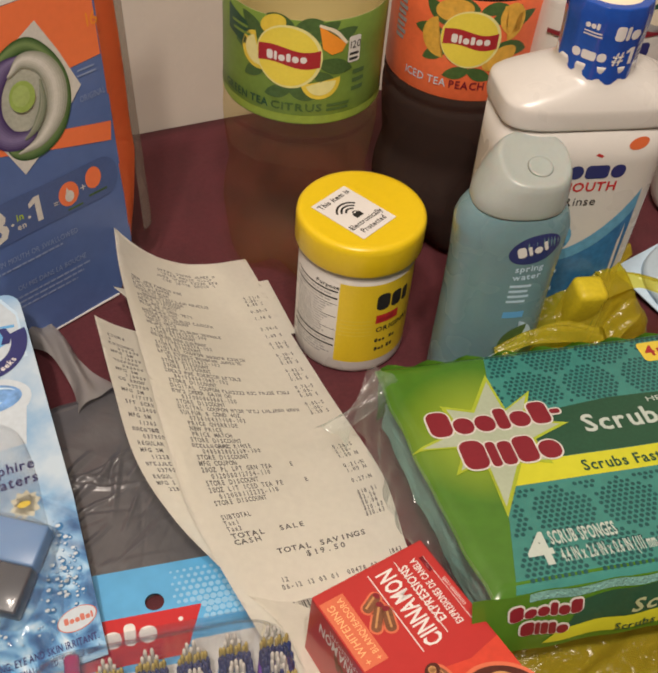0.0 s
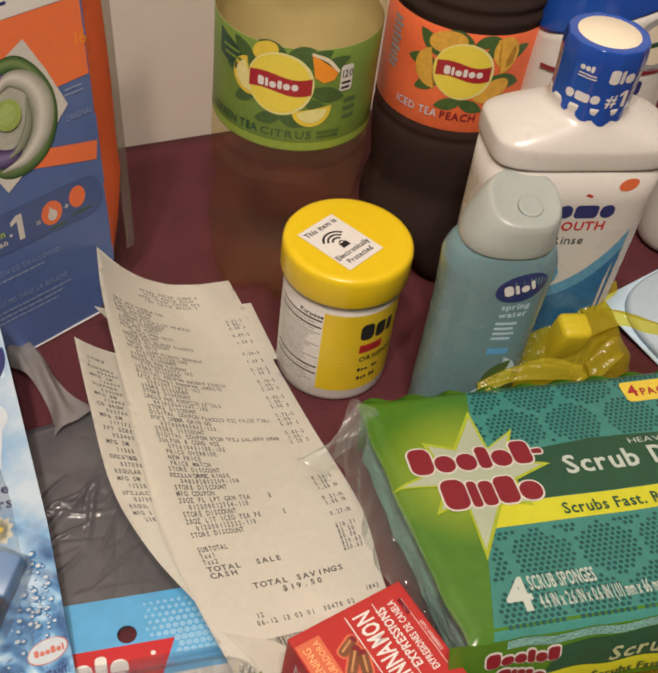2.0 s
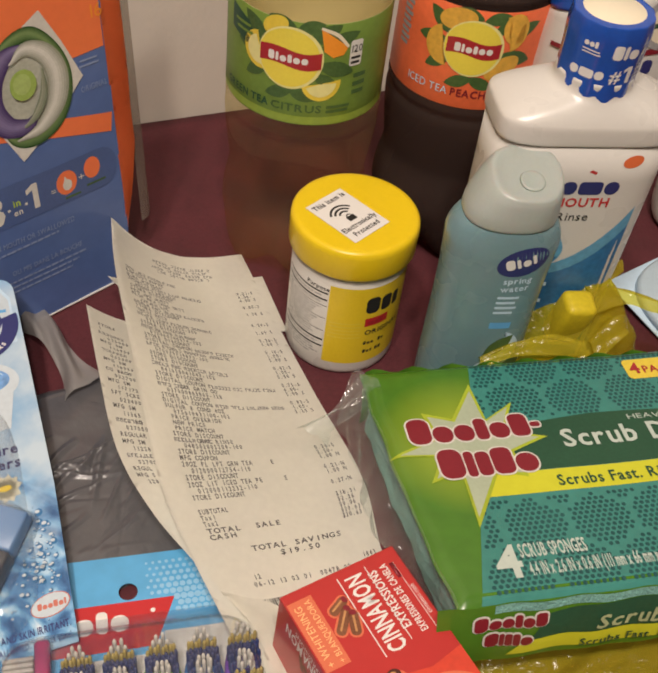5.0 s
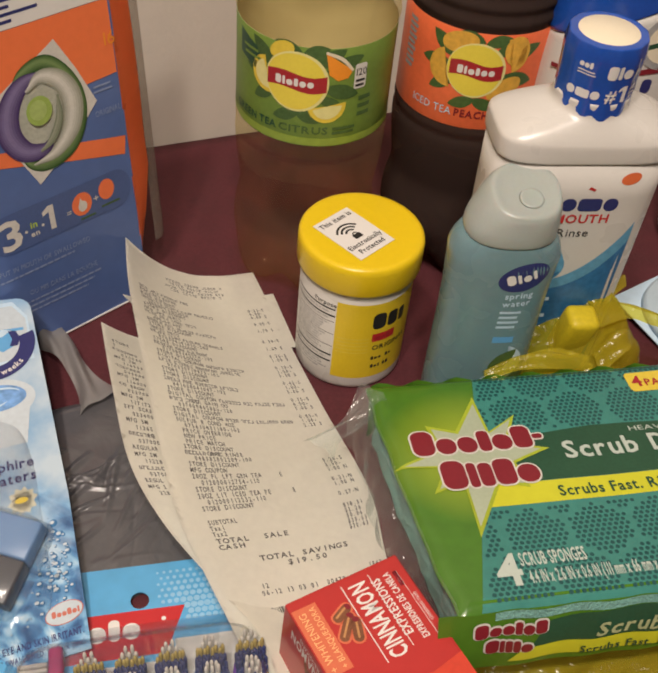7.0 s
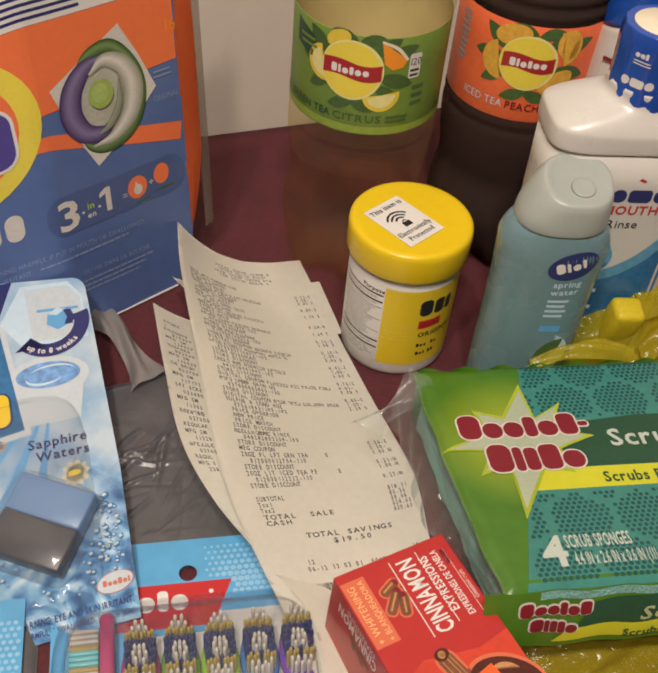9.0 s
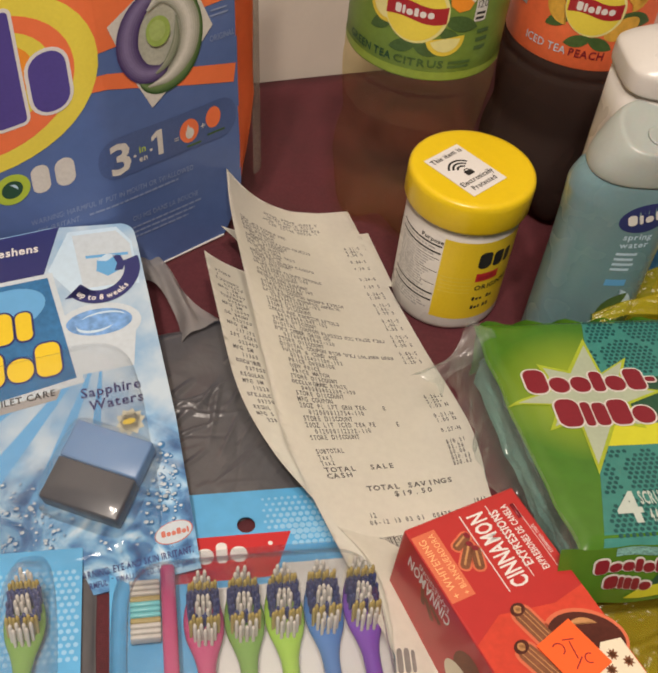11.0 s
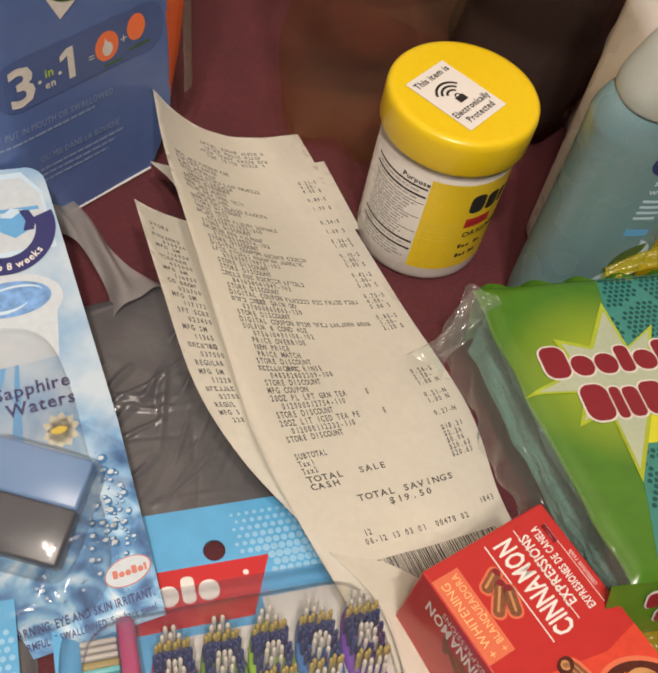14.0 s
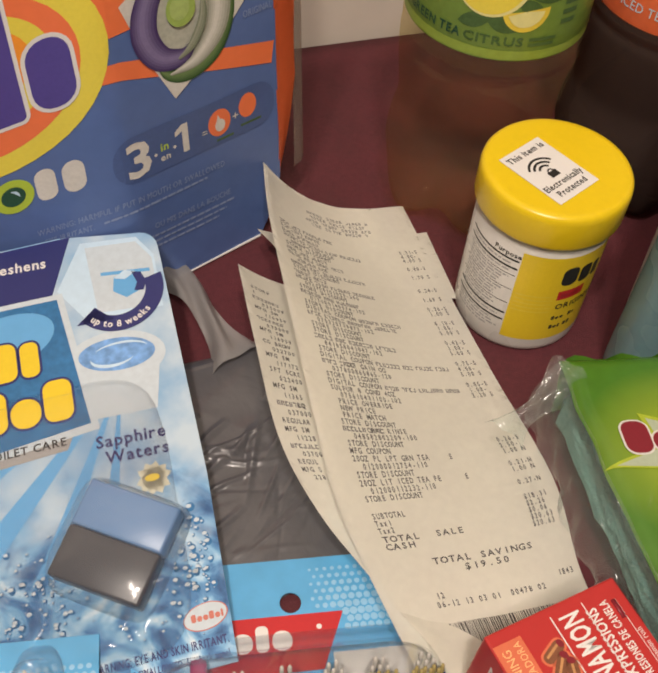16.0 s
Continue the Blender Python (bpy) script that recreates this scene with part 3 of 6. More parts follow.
# ---- tea bottles ----
def tea_bottle(matrix, label, liquid, label_mat, green):
    b = thing("tea_bottle", matrix, label, "bottle", "iced tea bottles")
    R = 0.0357
    prof = smooth_rows([(0.012, 0.004), (0.024, 0.0005), (0.0310, 0.004), (0.0352, 0.014), (0.0363, 0.028), (0.0355, 0.042), (0.0336, 0.052), (0.0330, 0.058), (0.0340, 0.066),
                        (0.0354, 0.078), (0.0359, 0.088), (0.0351, 0.0915), (0.0358, 0.095), (0.0355, 0.098), (0.0352, 0.105), (0.0352, 0.140), (0.0355, 0.147), (0.0364, 0.151), (0.0352, 0.1545), (0.0362, 0.158), (0.0347, 0.162),
                        (0.0356, 0.166), (0.0338, 0.175), (0.0270, 0.192), (0.0180, 0.206), (0.0135, 0.212), (0.0133, 0.216)], 3)
    part("body", lathe([tuple(r) for r in prof], 80, 5, 0.24, 0.034), liquid, b, "clear lobed bottle full of tea")
    part("collar", lathe([(0.0135, 0.2155), (0.0165, 0.2160), (0.0165, 0.2175), (0.0135, 0.2180)], 40), CAP_WHITE, b)
    cap_rings = [[((r * (1 + 0.015 * (i % 2))) * math.cos(2 * math.pi * i / 80), (r * (1 + 0.015 * (i % 2))) * math.sin(2 * math.pi * i / 80), z) for i in range(80)]
                 for r, z in ((0.0150, 0.2185), (0.0152, 0.230), (0.0145, 0.2315), (0.002, 0.2316))]
    part("cap", loft(cap_rings), CAP_WHITE, b)
    sleeve = [[(r * math.cos(2 * math.pi * i / 96), r * math.sin(2 * math.pi * i / 96), z) for i in range(96)]
              for r, z in ((R - 0.0002, 0.0985), (R, 0.0990), (R - 0.0001, 0.115), (R - 0.0001, 0.132), (R, 0.1462), (R - 0.0002, 0.1466))]
    part("label_lining", loft([[(x * 0.9965, y * 0.9965, z) for x, y, z in ring] for ring in sleeve], caps=False), WHITE_INK, b, "plain white inside of the label")
    lab = part("label", loft(sleeve, caps=False), label_mat, b, "printed wrap label")
    on = round_face(R)
    c, cz = (-0.0050, 0.1300) if green else (-0.0020, 0.1285)
    leaves = [leaf(c - 0.016, cz + 0.010, 0.016, 0.0035, 140), leaf(c - 0.019, cz + 0.001, 0.015, 0.0032, 185), leaf(c - 0.015, cz - 0.009, 0.014, 0.003, 215),
              leaf(c + 0.014, cz + 0.012, 0.016, 0.0035, 30), leaf(c + 0.021, cz + 0.009, 0.018, 0.0034, 20), leaf(c + 0.020, cz - 0.004, 0.017, 0.0036, 345), leaf(c + 0.016, cz - 0.010, 0.014, 0.003, 325),
              leaf(c - 0.004, cz - 0.0165, 0.013, 0.003, 200), leaf(c + 0.006, cz - 0.0165, 0.013, 0.003, 340), leaf(c - 0.004, cz + 0.0155, 0.013, 0.003, 165), leaf(c + 0.008, cz + 0.0150, 0.012, 0.003, 15)]
    ink("leaf_print", leaves, LEAF, lab, 0.0003, on, 0.002)
    if green:
        ink("citrus_print", [arc(c - 0.0135, cz + 0.0, 0.0004, 0.0085, 100, 290), arc(c + 0.014, cz - 0.0105, 0.0004, 0.0085, 190, 370), disc(c - 0.007, cz + 0.0135, 0.006, 0.004, 30)], LEMON, lab, 0.0005, on, 0.002)
        ink("orange_slice", [poly([(c + 0.0120, cz + 0.0150), (c + 0.0245, cz + 0.0060), (c + 0.0225, cz + 0.0025), (c + 0.0180, cz + 0.0015), (c + 0.0140, cz + 0.0045)])], ORANGE2, lab, 0.0005, on, 0.002)
        ink("badge", [poly([(-0.037, 0.1445), (-0.025, 0.1405), (-0.0195, 0.1315), (-0.0265, 0.1300), (-0.037, 0.1330)])], DARKGREEN, lab, 0.0005, on, 0.002)
        ink("badge_print", [rect(-0.034, 0.1375, -0.024, 0.1387), rect(-0.033, 0.1345, -0.0225, 0.1357)], LABEL_GREEN, lab, 0.0007, on, 0.002)
    else:
        ink("peach_print", [arc(c - 0.0125, cz - 0.001, 0.003, 0.0095, 110, 280, taper=True), disc(c - 0.009, cz + 0.0125, 0.0085, 0.005, 15), arc(c + 0.015, cz + 0.008, 0.002, 0.0085, -80, 110, taper=True),
                             disc(c + 0.0145, cz - 0.0085, 0.0085, 0.005, 30), disc(c + 0.0175, cz + 0.010, 0.006, 0.0075, 20)], material("peach_yellow_ink", (0.70, 0.40, 0.06), 0.4, grain=0.25, scale=60), lab, 0.0005, on, 0.002)
        ink("badge", [rect(-0.0415, 0.118 + 0.0028 * k, -0.0355 + 0.001 * (k % 2), 0.1198 + 0.0028 * k) for k in range(9)], GREY, lab, 0.0004, on, 0.002)
    ink("emblem_glow", [disc(c, cz, 0.0142 if green else 0.0134)], PALE_LEMON, lab, 0.0006, on, 0.002)
    ink("emblem", [disc(c - 0.0005, cz, 0.0132 if green else 0.0126)], EMBLEM_YELLOW, lab, 0.0008, on, 0.002, "round yellow emblem")
    w, hgt = (0.0133, 0.0038) if green else (0.0120, 0.0036)
    band = [(c - w, cz + hgt)] + [(c - w + 2 * w * k / 10, cz + hgt + 0.0010 * math.sin(2 * math.pi * k / 10)) for k in range(1, 10)] + [(c + w, cz + hgt)]
    band += [(x, y - 2 * hgt) for x, y in band[::-1]]
    ink("emblem_banner", [band], BANNER_RED, lab, 0.0010, on, 0.002, "red banner without lettering")
    ink("banner_shape", marks(c - w * 0.70, cz - 0.0020, 0.0036, "hiotoo", 0.06), WHITE_INK, lab, 0.0012, on, 0.002)
    if green:
        ink("label_band", [rect(-0.055, 0.0992, 0.055, 0.1030)], material("light_green_band", (0.24, 0.34, 0.05), 0.4, grain=0.12, scale=60), lab, 0.0004, on, 0.002)
        for flesh in (arc(c - 0.0135, cz, 0.0004, 0.0066, 110, 280), arc(c + 0.014, cz - 0.0105, 0.0004, 0.0066, 200, 360)):
            ink("fruit_flesh", [flesh], PALE_LEMON, lab, 0.0008, on, 0.002)
        ink("orange_rind", [sweep([(c + 0.0120, cz + 0.0150), (c + 0.0190, cz + 0.0118), (c + 0.0245, cz + 0.0060)], [0.0012, 0.0016, 0.0012])], CREAM, lab, 0.0008, on, 0.002)
        ink("name_print_dark", [], DARKGREEN, lab, 0.0006, on, texts=[lettering("GREEN TEA", -0.0392, 0.1052, 0.0036, bold=True, span=0.0262)])
        ink("name_print", [rect(0.0122, 0.1048, 0.0225, 0.1062), rect(0.0122, 0.1070, 0.0230, 0.1084)], LEAF, lab, 0.0006, on, 0.002, texts=[lettering("CITRUS", -0.0122, 0.1052, 0.0036, bold=True, span=0.0228)])
        ink("calorie_box", [pill(0.0205, 0.1265, 0.0265, 0.1385, 0.0012)], WHITE_INK, lab, 0.0006, on, 0.002)
        ink("calorie_print", [rect(0.0212, 0.1298, 0.0258, 0.1310), rect(0.0212, 0.1275, 0.0255, 0.1287)], BLACK_INK, lab, 0.0008, on, 0.002, texts=[lettering("120", 0.0235, 0.1330, 0.0034, align="C", wide=0.9)])
        ink("volume_print", [rect(0.0235, 0.1205 - 0.004 * k, 0.0300, 0.1225 - 0.004 * k) for k in range(3)], LEAF, lab, 0.0006, on, 0.002)
    else:
        ink("name_print", [], PALE, lab, 0.0006, on, texts=[lettering("ICED TEA", -0.0310, 0.1045, 0.0038, span=0.0215)])
        ink("name_print_dark", [], MAROON, lab, 0.0006, on, texts=[lettering("PEACH", -0.0085, 0.1045, 0.0038, bold=True, span=0.0165)])
    return b


tea_bottle(pose(-0.0305, 0.064, 0), "clear plastic bottle of green citrus tea with green label", TEA, LABEL_GREEN, True)
tea_bottle(pose(0.0440, 0.093, 0), "dark plastic bottle of peach iced tea with orange label", PEACHTEA, LABEL_PEACH, False)


def on_loft(rows):
    """Lays print on the front of a bottle built from rings of half-width, half-depth, height and roundness."""
    rows = np.array([r[:4] for r in rows])

    def f(u, v, h):
        w, d, e = (np.interp(v, rows[:, 2], rows[:, k]) for k in (0, 1, 3))
        return (u, -d * max(0.0, 1 - abs(u / w) ** e) ** (1 / e) - h, v)
    return f


# ---- mouth rinse ----
rinse = thing("mouth_rinse_bottle", pose(0.0820, 0.0065, 0, 0, 0, 11), "white rectangular mouth rinse bottle with blue shrink seal", "bottle")
prof = smooth_rows([(0.0319, 0.016, 0, 3.2), (0.0341, 0.0185, 0.003, 3.4), (0.0345, 0.0190, 0.01, 3.6), (0.0358, 0.0192, 0.08, 3.8), (0.0365, 0.0193, 0.1328, 3.8)], 3)
RINSE_ROWS = prof
part("body", loft([squircle(w, d, z, e) for w, d, z, e in prof]), WHITE, rinse)
prof = smooth_rows([(0.0365, 0.0193, 0.1331, 4.2), (0.0371, 0.0199, 0.1337, 4.4), (0.0371, 0.0199, 0.1400, 4.4), (0.0362, 0.0192, 0.1426, 4.2), (0.0318, 0.0178, 0.1455, 3.4), (0.025, 0.0162, 0.1484, 2.5), (0.0165, 0.0150, 0.1515, 2.0), (0.0150, 0.0150, 0.157, 2.0)], 4)
part("shoulder", loft([squircle(w, d, z, e) for w, d, z, e in prof]), WHITE, rinse)
seal_prof = smooth_rows([(0.0147, 0.1492), (0.0152, 0.1502), (0.0150, 0.158), (0.0152, 0.166), (0.0156, 0.174), (0.0151, 0.1790), (0.0145, 0.1800), (0.0115, 0.1800)], 3)
rings = []
for r, z in seal_prof:
    rings.append([((r * (1 + 0.012 * math.cos(12 * a))) * math.cos(a), (r * (1 + 0.012 * math.cos(12 * a))) * math.sin(a), z) for a in (2 * math.pi * i / 96 for i in range(96))])
seal = part("shrink_seal", loft(rings, caps=False), SEAL_BLUE, rinse, "wrinkled blue shrink seal")
part("cap_top", lathe([(0.0120, 0.1770), (0.0120, 0.1797), (0.0115, 0.1802), (0.001, 0.1802)], 48), CREAM, rinse, "cream round cap top")


def on_seal(u, v, h):
    """Lays print on the wrinkled seal."""
    r = np.interp(v, seal_prof[:, 1], seal_prof[:, 0])
    a = u / r - math.pi / 2
    r = r * (1 + 0.012 * math.cos(12 * a)) + h
    return (r * math.cos(a), r * math.sin(a), v)


ink("seal_text", marks(-0.0140, 0.1712, 0.0024, "oot") + [rect(-0.0140, 0.1696, -0.0072, 0.1701), rect(-0.0140, 0.1684, -0.0068, 0.1689), *marks(-0.0025, 0.1680, 0.0050, "hio"), *marks(0.0098, 0.1682, 0.0040, "o"),
                  *marks(-0.0165, 0.1590, 0.0044, "omo"), *figure_one(0.0058, 0.1580, 0.0068), *marks(0.0098, 0.1622, 0.0020, "sh"), rect(0.0098, 0.1602, 0.0135, 0.1608), rect(0.0098, 0.1588, 0.0132, 0.1593)],
    WHITE_INK, seal, 0.0006, on_seal, 0.001, texts=[lettering("#", -0.001, 0.1588, 0.0050, bold=True)])


on_rinse = on_loft(RINSE_ROWS)
BLUE_SWEEP = material("deep_blue_sweep", (0.03, 0.15, 0.34), 0.3, grain=0.3, scale=60)
LIGHT_SWEEP = material("light_blue_sweep", (0.11, 0.32, 0.50), 0.3, grain=0.2, scale=60)
up = [(-0.030 + 0.058 * k / 16, 0.0690 + 0.027 * (k / 16) ** 3.0) for k in range(17)]
ink("blue_panel", [up + [(0.0280, 0.012), (-0.030, 0.012)]], BLUE_SWEEP, rinse, 0.0002, on_rinse, 0.003)
up2 = [(-0.012 + 0.040 * k / 12, 0.0712 + 0.0315 * (k / 12) ** 2.2) for k in range(13)]
dn2 = [(x, y - 0.004 - 0.006 * ((x + 0.012) / 0.040)) for x, y in up2]
ink("wave", [up2 + dn2[::-1]], LIGHT_SWEEP, rinse, 0.0004, on_rinse, 0.003)
ink("droplet", [[(-0.0055, 0.098)] + arc(-0.0065, 0.0800, 0, 0.0085, 30, -210, 30)[:31]], LIGHT_SWEEP, rinse, 0.0006, on_rinse, 0.003, "printed water drop")
ink("droplet_shade", [arc(-0.0065, 0.0800, 0.003, 0.0078, -20, -160, 20, taper=True)], BLUE_SWEEP, rinse, 0.0008, on_rinse, 0.003)
ink("brand_bar", marks(-0.0120, 0.1100, 0.0080, "tomo", 0.0), NAVY, rinse, 0.0004, on_rinse, 0.003)
ink("brand_accent", [poly([(0.0020, 0.1212), (0.0050, 0.1200), (0.0055, 0.1210), (0.0030, 0.1222)])], RED_INK, rinse, 0.0004, on_rinse)
ink("red_lettering", [], RED_INK, rinse, 0.0004, on_rinse, texts=[lettering("MOUTH", -0.0090, 0.1040, 0.0044, bold=True, span=0.0240)])
ink("black_lettering", [], BLACK_INK, rinse, 0.0004, on_rinse, texts=[lettering("Rinse", -0.0062, 0.0968, 0.0042, span=0.0145)])
ink("maker_mark", [disc(0.0190, 0.1260, 0.0042, 0.0030, 12)], ORANGE, rinse, 0.0004, on_rinse, 0.003)
ink("small_print", [rect(-0.014, 0.0600 - 0.005 * k, 0.0 - 0.002 * (k % 2), 0.0620 - 0.005 * k) for k in range(4)], PALE, rinse, 0.0004, on_rinse, 0.003)


# ---- body wash ----
wash = thing("body_wash_bottle", pose(0.0575, -0.0270, 0, 0, 0, 8), "teal body wash bottle with frosted flip cap", "bottle")
prof = smooth_rows([(0.0173, 0.0130, 0, 2.6), (0.0213, 0.0150, 0.003, 2.6), (0.0218, 0.0155, 0.02, 2.6), (0.0217, 0.0155, 0.07, 2.6), (0.0227, 0.0155, 0.094, 2.5), (0.0230, 0.0152, 0.1005, 2.4), (0.0208, 0.0145, 0.1065, 2.3), (0.0171, 0.0136, 0.1105, 2.2)], 4)
on_wash = on_loft(prof)
part("body", loft([squircle(w, d, z, e) for w, d, z, e in prof]), WASH, wash)
prof = smooth_rows([(0.0174, 0.0140, 0.1092, 2.3, 0, 0), (0.0186, 0.0146, 0.1100, 2.4, 0, 0), (0.0182, 0.0146, 0.115, 2.5, 0.05, 0.0004), (0.0160, 0.0140, 0.1225, 2.6, 0.22, 0.0020), (0.0145, 0.0134, 0.1262, 2.5, 0.30, 0.0030), (0.0128, 0.0122, 0.1276, 2.4, 0.30, 0.0034), (0.009, 0.0085, 0.1268, 2.2, 0.28, 0.0034), (0.001, 0.001, 0.1262, 2.2, 0.28, 0.0034)], 4)
cap = part("cap", loft([[(x, y, zz + k * y) for x, y, zz in squircle(w, d, z, e, dx=dx)] for w, d, z, e, k, dx in prof]), FROST, wash, "frosted slant-topped flip cap")
rest = lathe([(0.0050, -0.0004), (0.0046, 0.0003), (0.0036, 0.0001), (0.001, -0.0002)], 40)
part("thumb_rest", rest, FROST, cap).matrix_basis = pose(0.0050, -0.0030, 0.1262, 16, 0, 0)


ink("brand_oval", [disc(0.0065, 0.0955, 0.0106, 0.0068, 18)], NAVY, wash, 0.0003, on_wash, 0.0015, "blue brand oval without lettering")
ink("brand_shape", [[(0.0065 + (x - 0.0065) * 0.95 - (y - 0.0955) * 0.31, 0.0955 + (x - 0.0065) * 0.31 + (y - 0.0955) * 0.95) for x, y in s] for s in marks(-0.0005, 0.0935, 0.0042, "Sioi", 0.10)], WHITE_INK, wash, 0.0012, on_wash, 0.0015)
ink("scent_print", [rect(0.0, 0.0760 - 0.0028 * k, 0.0090 - 0.001 * (k % 2), 0.0773 - 0.0028 * k) for k in range(4)], PALE, wash, 0.0003, on_wash, 0.0015,
    texts=[lettering("spring", 0.0005, 0.0843, 0.0030, bold=True, turn=4), lettering("water", 0.0003, 0.0800, 0.0030, bold=True, turn=4)])
ink("blue_pill", [rect(0.0, 0.0590, 0.0090, 0.0625)], SKY, wash, 0.0003, on_wash, 0.0015)
ink("leaf_print", [leaf(0.0065, 0.0480, 0.017, 0.0035, 50)], LEAF, wash, 0.0005, on_wash, 0.0015)
ink("splash_print", [arc(0.004, 0.046, 0.0085, 0.0115, -60, 70, taper=True), leaf(0.0035, 0.0365, 0.018, 0.003, 35), leaf(0.008, 0.0420, 0.012, 0.003, 70)], PALE, wash, 0.0004, on_wash, 0.0015)


# ---- shampoo ----
shampoo = thing("shampoo_bottle", pose(0.103, 0.079, 0, 0, 0, 8), "white shampoo bottle with glossy blue cap and grey emblem", "bottle")


def slanted(rows):
    """Rings whose tops rise to the side, as on the slanted cap line."""
    out = []
    for w, d, z, e, k in rows:
        out.append([(x, y, zz + k * x) for x, y, zz in squircle(w, d, z, e)])
    return out


prof = smooth_rows([(0.028, 0.018, 0, 2.6, 0), (0.0305, 0.020, 0.004, 2.6, 0), (0.0325, 0.021, 0.05, 2.6, 0), (0.0330, 0.0215, 0.10, 2.5, 0.05), (0.0325, 0.0210, 0.140, 2.4, 0.3), (0.0315, 0.020, 0.160, 2.3, 0.42)], 4)
part("body", loft(slanted(prof)), WHITE, shampoo)
prof = smooth_rows([(0.0314, 0.0200, 0.1604, 2.3, 0.42), (0.0322, 0.0206, 0.1615, 2.3, 0.42), (0.0310, 0.0200, 0.175, 2.3, 0.3), (0.0265, 0.0175, 0.192, 2.2, 0.1), (0.018, 0.012, 0.202, 2.1, 0)], 4)
part("cap", loft(slanted(prof)), SEAL_BLUE, shampoo, "curved glossy blue cap")


def on_shampoo(u, v, h):
    k = max(0.0, 1 - abs(u / 0.0332) ** 2.5) ** 0.4
    return (u, -0.0214 * k - h, v)


ink("emblem", [disc(0.0165, 0.1500, 0.0130)], GREY, shampoo, 0.0003, on_shampoo, 0.003)
ink("emblem_inner", [disc(0.0165, 0.1500, 0.0100)], CREAM, shampoo, 0.0005, on_shampoo, 0.003)
ink("emblem_band", [poly([(0.003, 0.1455), (0.028, 0.1520), (0.028, 0.1545), (0.003, 0.1480)])], DARKGREEN, shampoo, 0.0007, on_shampoo, 0.003)
ink("red_wave", [poly([(-0.030, 0.1345), (0.0, 0.1365), (0.029, 0.1395), (0.029, 0.1370), (0.0, 0.1335), (-0.030, 0.1325)])], MAROON, shampoo, 0.0003, on_shampoo, 0.003)
ink("brand_bar", marks(-0.012, 0.1255, 0.0056, "hooh", 0.05) + marks(0.0100, 0.1255, 0.0056, "S") + marks(-0.006, 0.1170, 0.0052, "hioos", 0.05), NAVY, shampoo, 0.0003, on_shampoo, 0.003)

# ---- lotion bottle and freshener pack at the edge of the table ----
lotion = thing("lotion_bottle", pose(0.208, 0.126, 0), "plain white rounded plastic bottle", "bottle")
prof = smooth_rows([(0.031, 0.020, 0, 2.4), (0.0360, 0.0235, 0.006, 2.4), (0.038, 0.025, 0.03, 2.4), (0.038, 0.025, 0.10, 2.4), (0.030, 0.021, 0.135, 2.3), (0.016, 0.014, 0.150, 2.0)], 4)
part("body", loft([squircle(w, d, z, e) for w, d, z, e in prof]), WHITE, lotion)
part("cap", lathe([(0.0140, 0.1502), (0.0145, 0.151), (0.0145, 0.170), (0.0135, 0.172), (0.001, 0.172)], 48), CAP_WHITE, lotion)
fresh = thing("air_freshener_pack", axes((0.198, 0.045, 0.003), (0.80, 0.60, 0.05), (-0.6, 0.8, 0.12)), "pale blue and white air freshener blister pack", "package")
part("card", solid(-0.042, -0.046, 0, 0.042, 0.046, 0.0012, 0.0005), PALE, fresh)
dome_rings = [[(x, y, z) for x, y, _ in squircle(w, d, 0, 3)] for w, d, z in ((0.040, 0.044, 0.0013), (0.0395, 0.0435, 0.0045), (0.038, 0.042, 0.0058), (0.010, 0.012, 0.0062))]
part("shell", loft(dome_rings), material("pale_blue_shell", (0.42, 0.53, 0.61), 0.3, grain=0.06), fresh, "raised pale blue shell")
ink("logo_rim", [disc(-0.023, -0.002, 0.0150)], NAVY, fresh, 0.0066)
ink("logo_disc", [disc(-0.023, -0.002, 0.0138)], CREAM, fresh, 0.0068)
ink("logo_shape", [pill(-0.031, -0.004, -0.016, 0.001, 0.002)], NAVY, fresh, 0.0070)
ink("blue_band", [poly([(-0.036, -0.030), (-0.026, -0.034), (-0.010, -0.020), (-0.034, -0.018)])], SKY, fresh, 0.0064)


# ---- detergent pouch ----
pouch = thing("detergent_pouch", axes((-0.127, 0.002, 0.0), (0.669, 0.743, 0), (-0.067, 0.060, 1)), "standing orange and blue detergent pouch with printed pod", "pouch")


def pouch_bend(u):
    """How far the bulging pouch turns back towards its far side: along its width, down, and back."""
    x = max(0.0, -0.035 - u)
    back = 0.60 * (math.hypot(x, 0.008) - 0.008)
    return 0.31 * back, -0.66 * back, -back


def pouch_front(u, v, h):
    k = max(0.0, 1 - ((u + 0.055) / 0.092) ** 4)
    ripple = 0.0006 * noise.noise((u * 30, v * 30, 1.0))
    du, dv, dn = pouch_bend(u)
    return (u + du, max(0.0006, v + dv), 0.0012 * k * math.sin(math.pi * min(1, v / 0.2)) + ripple + dn + h)


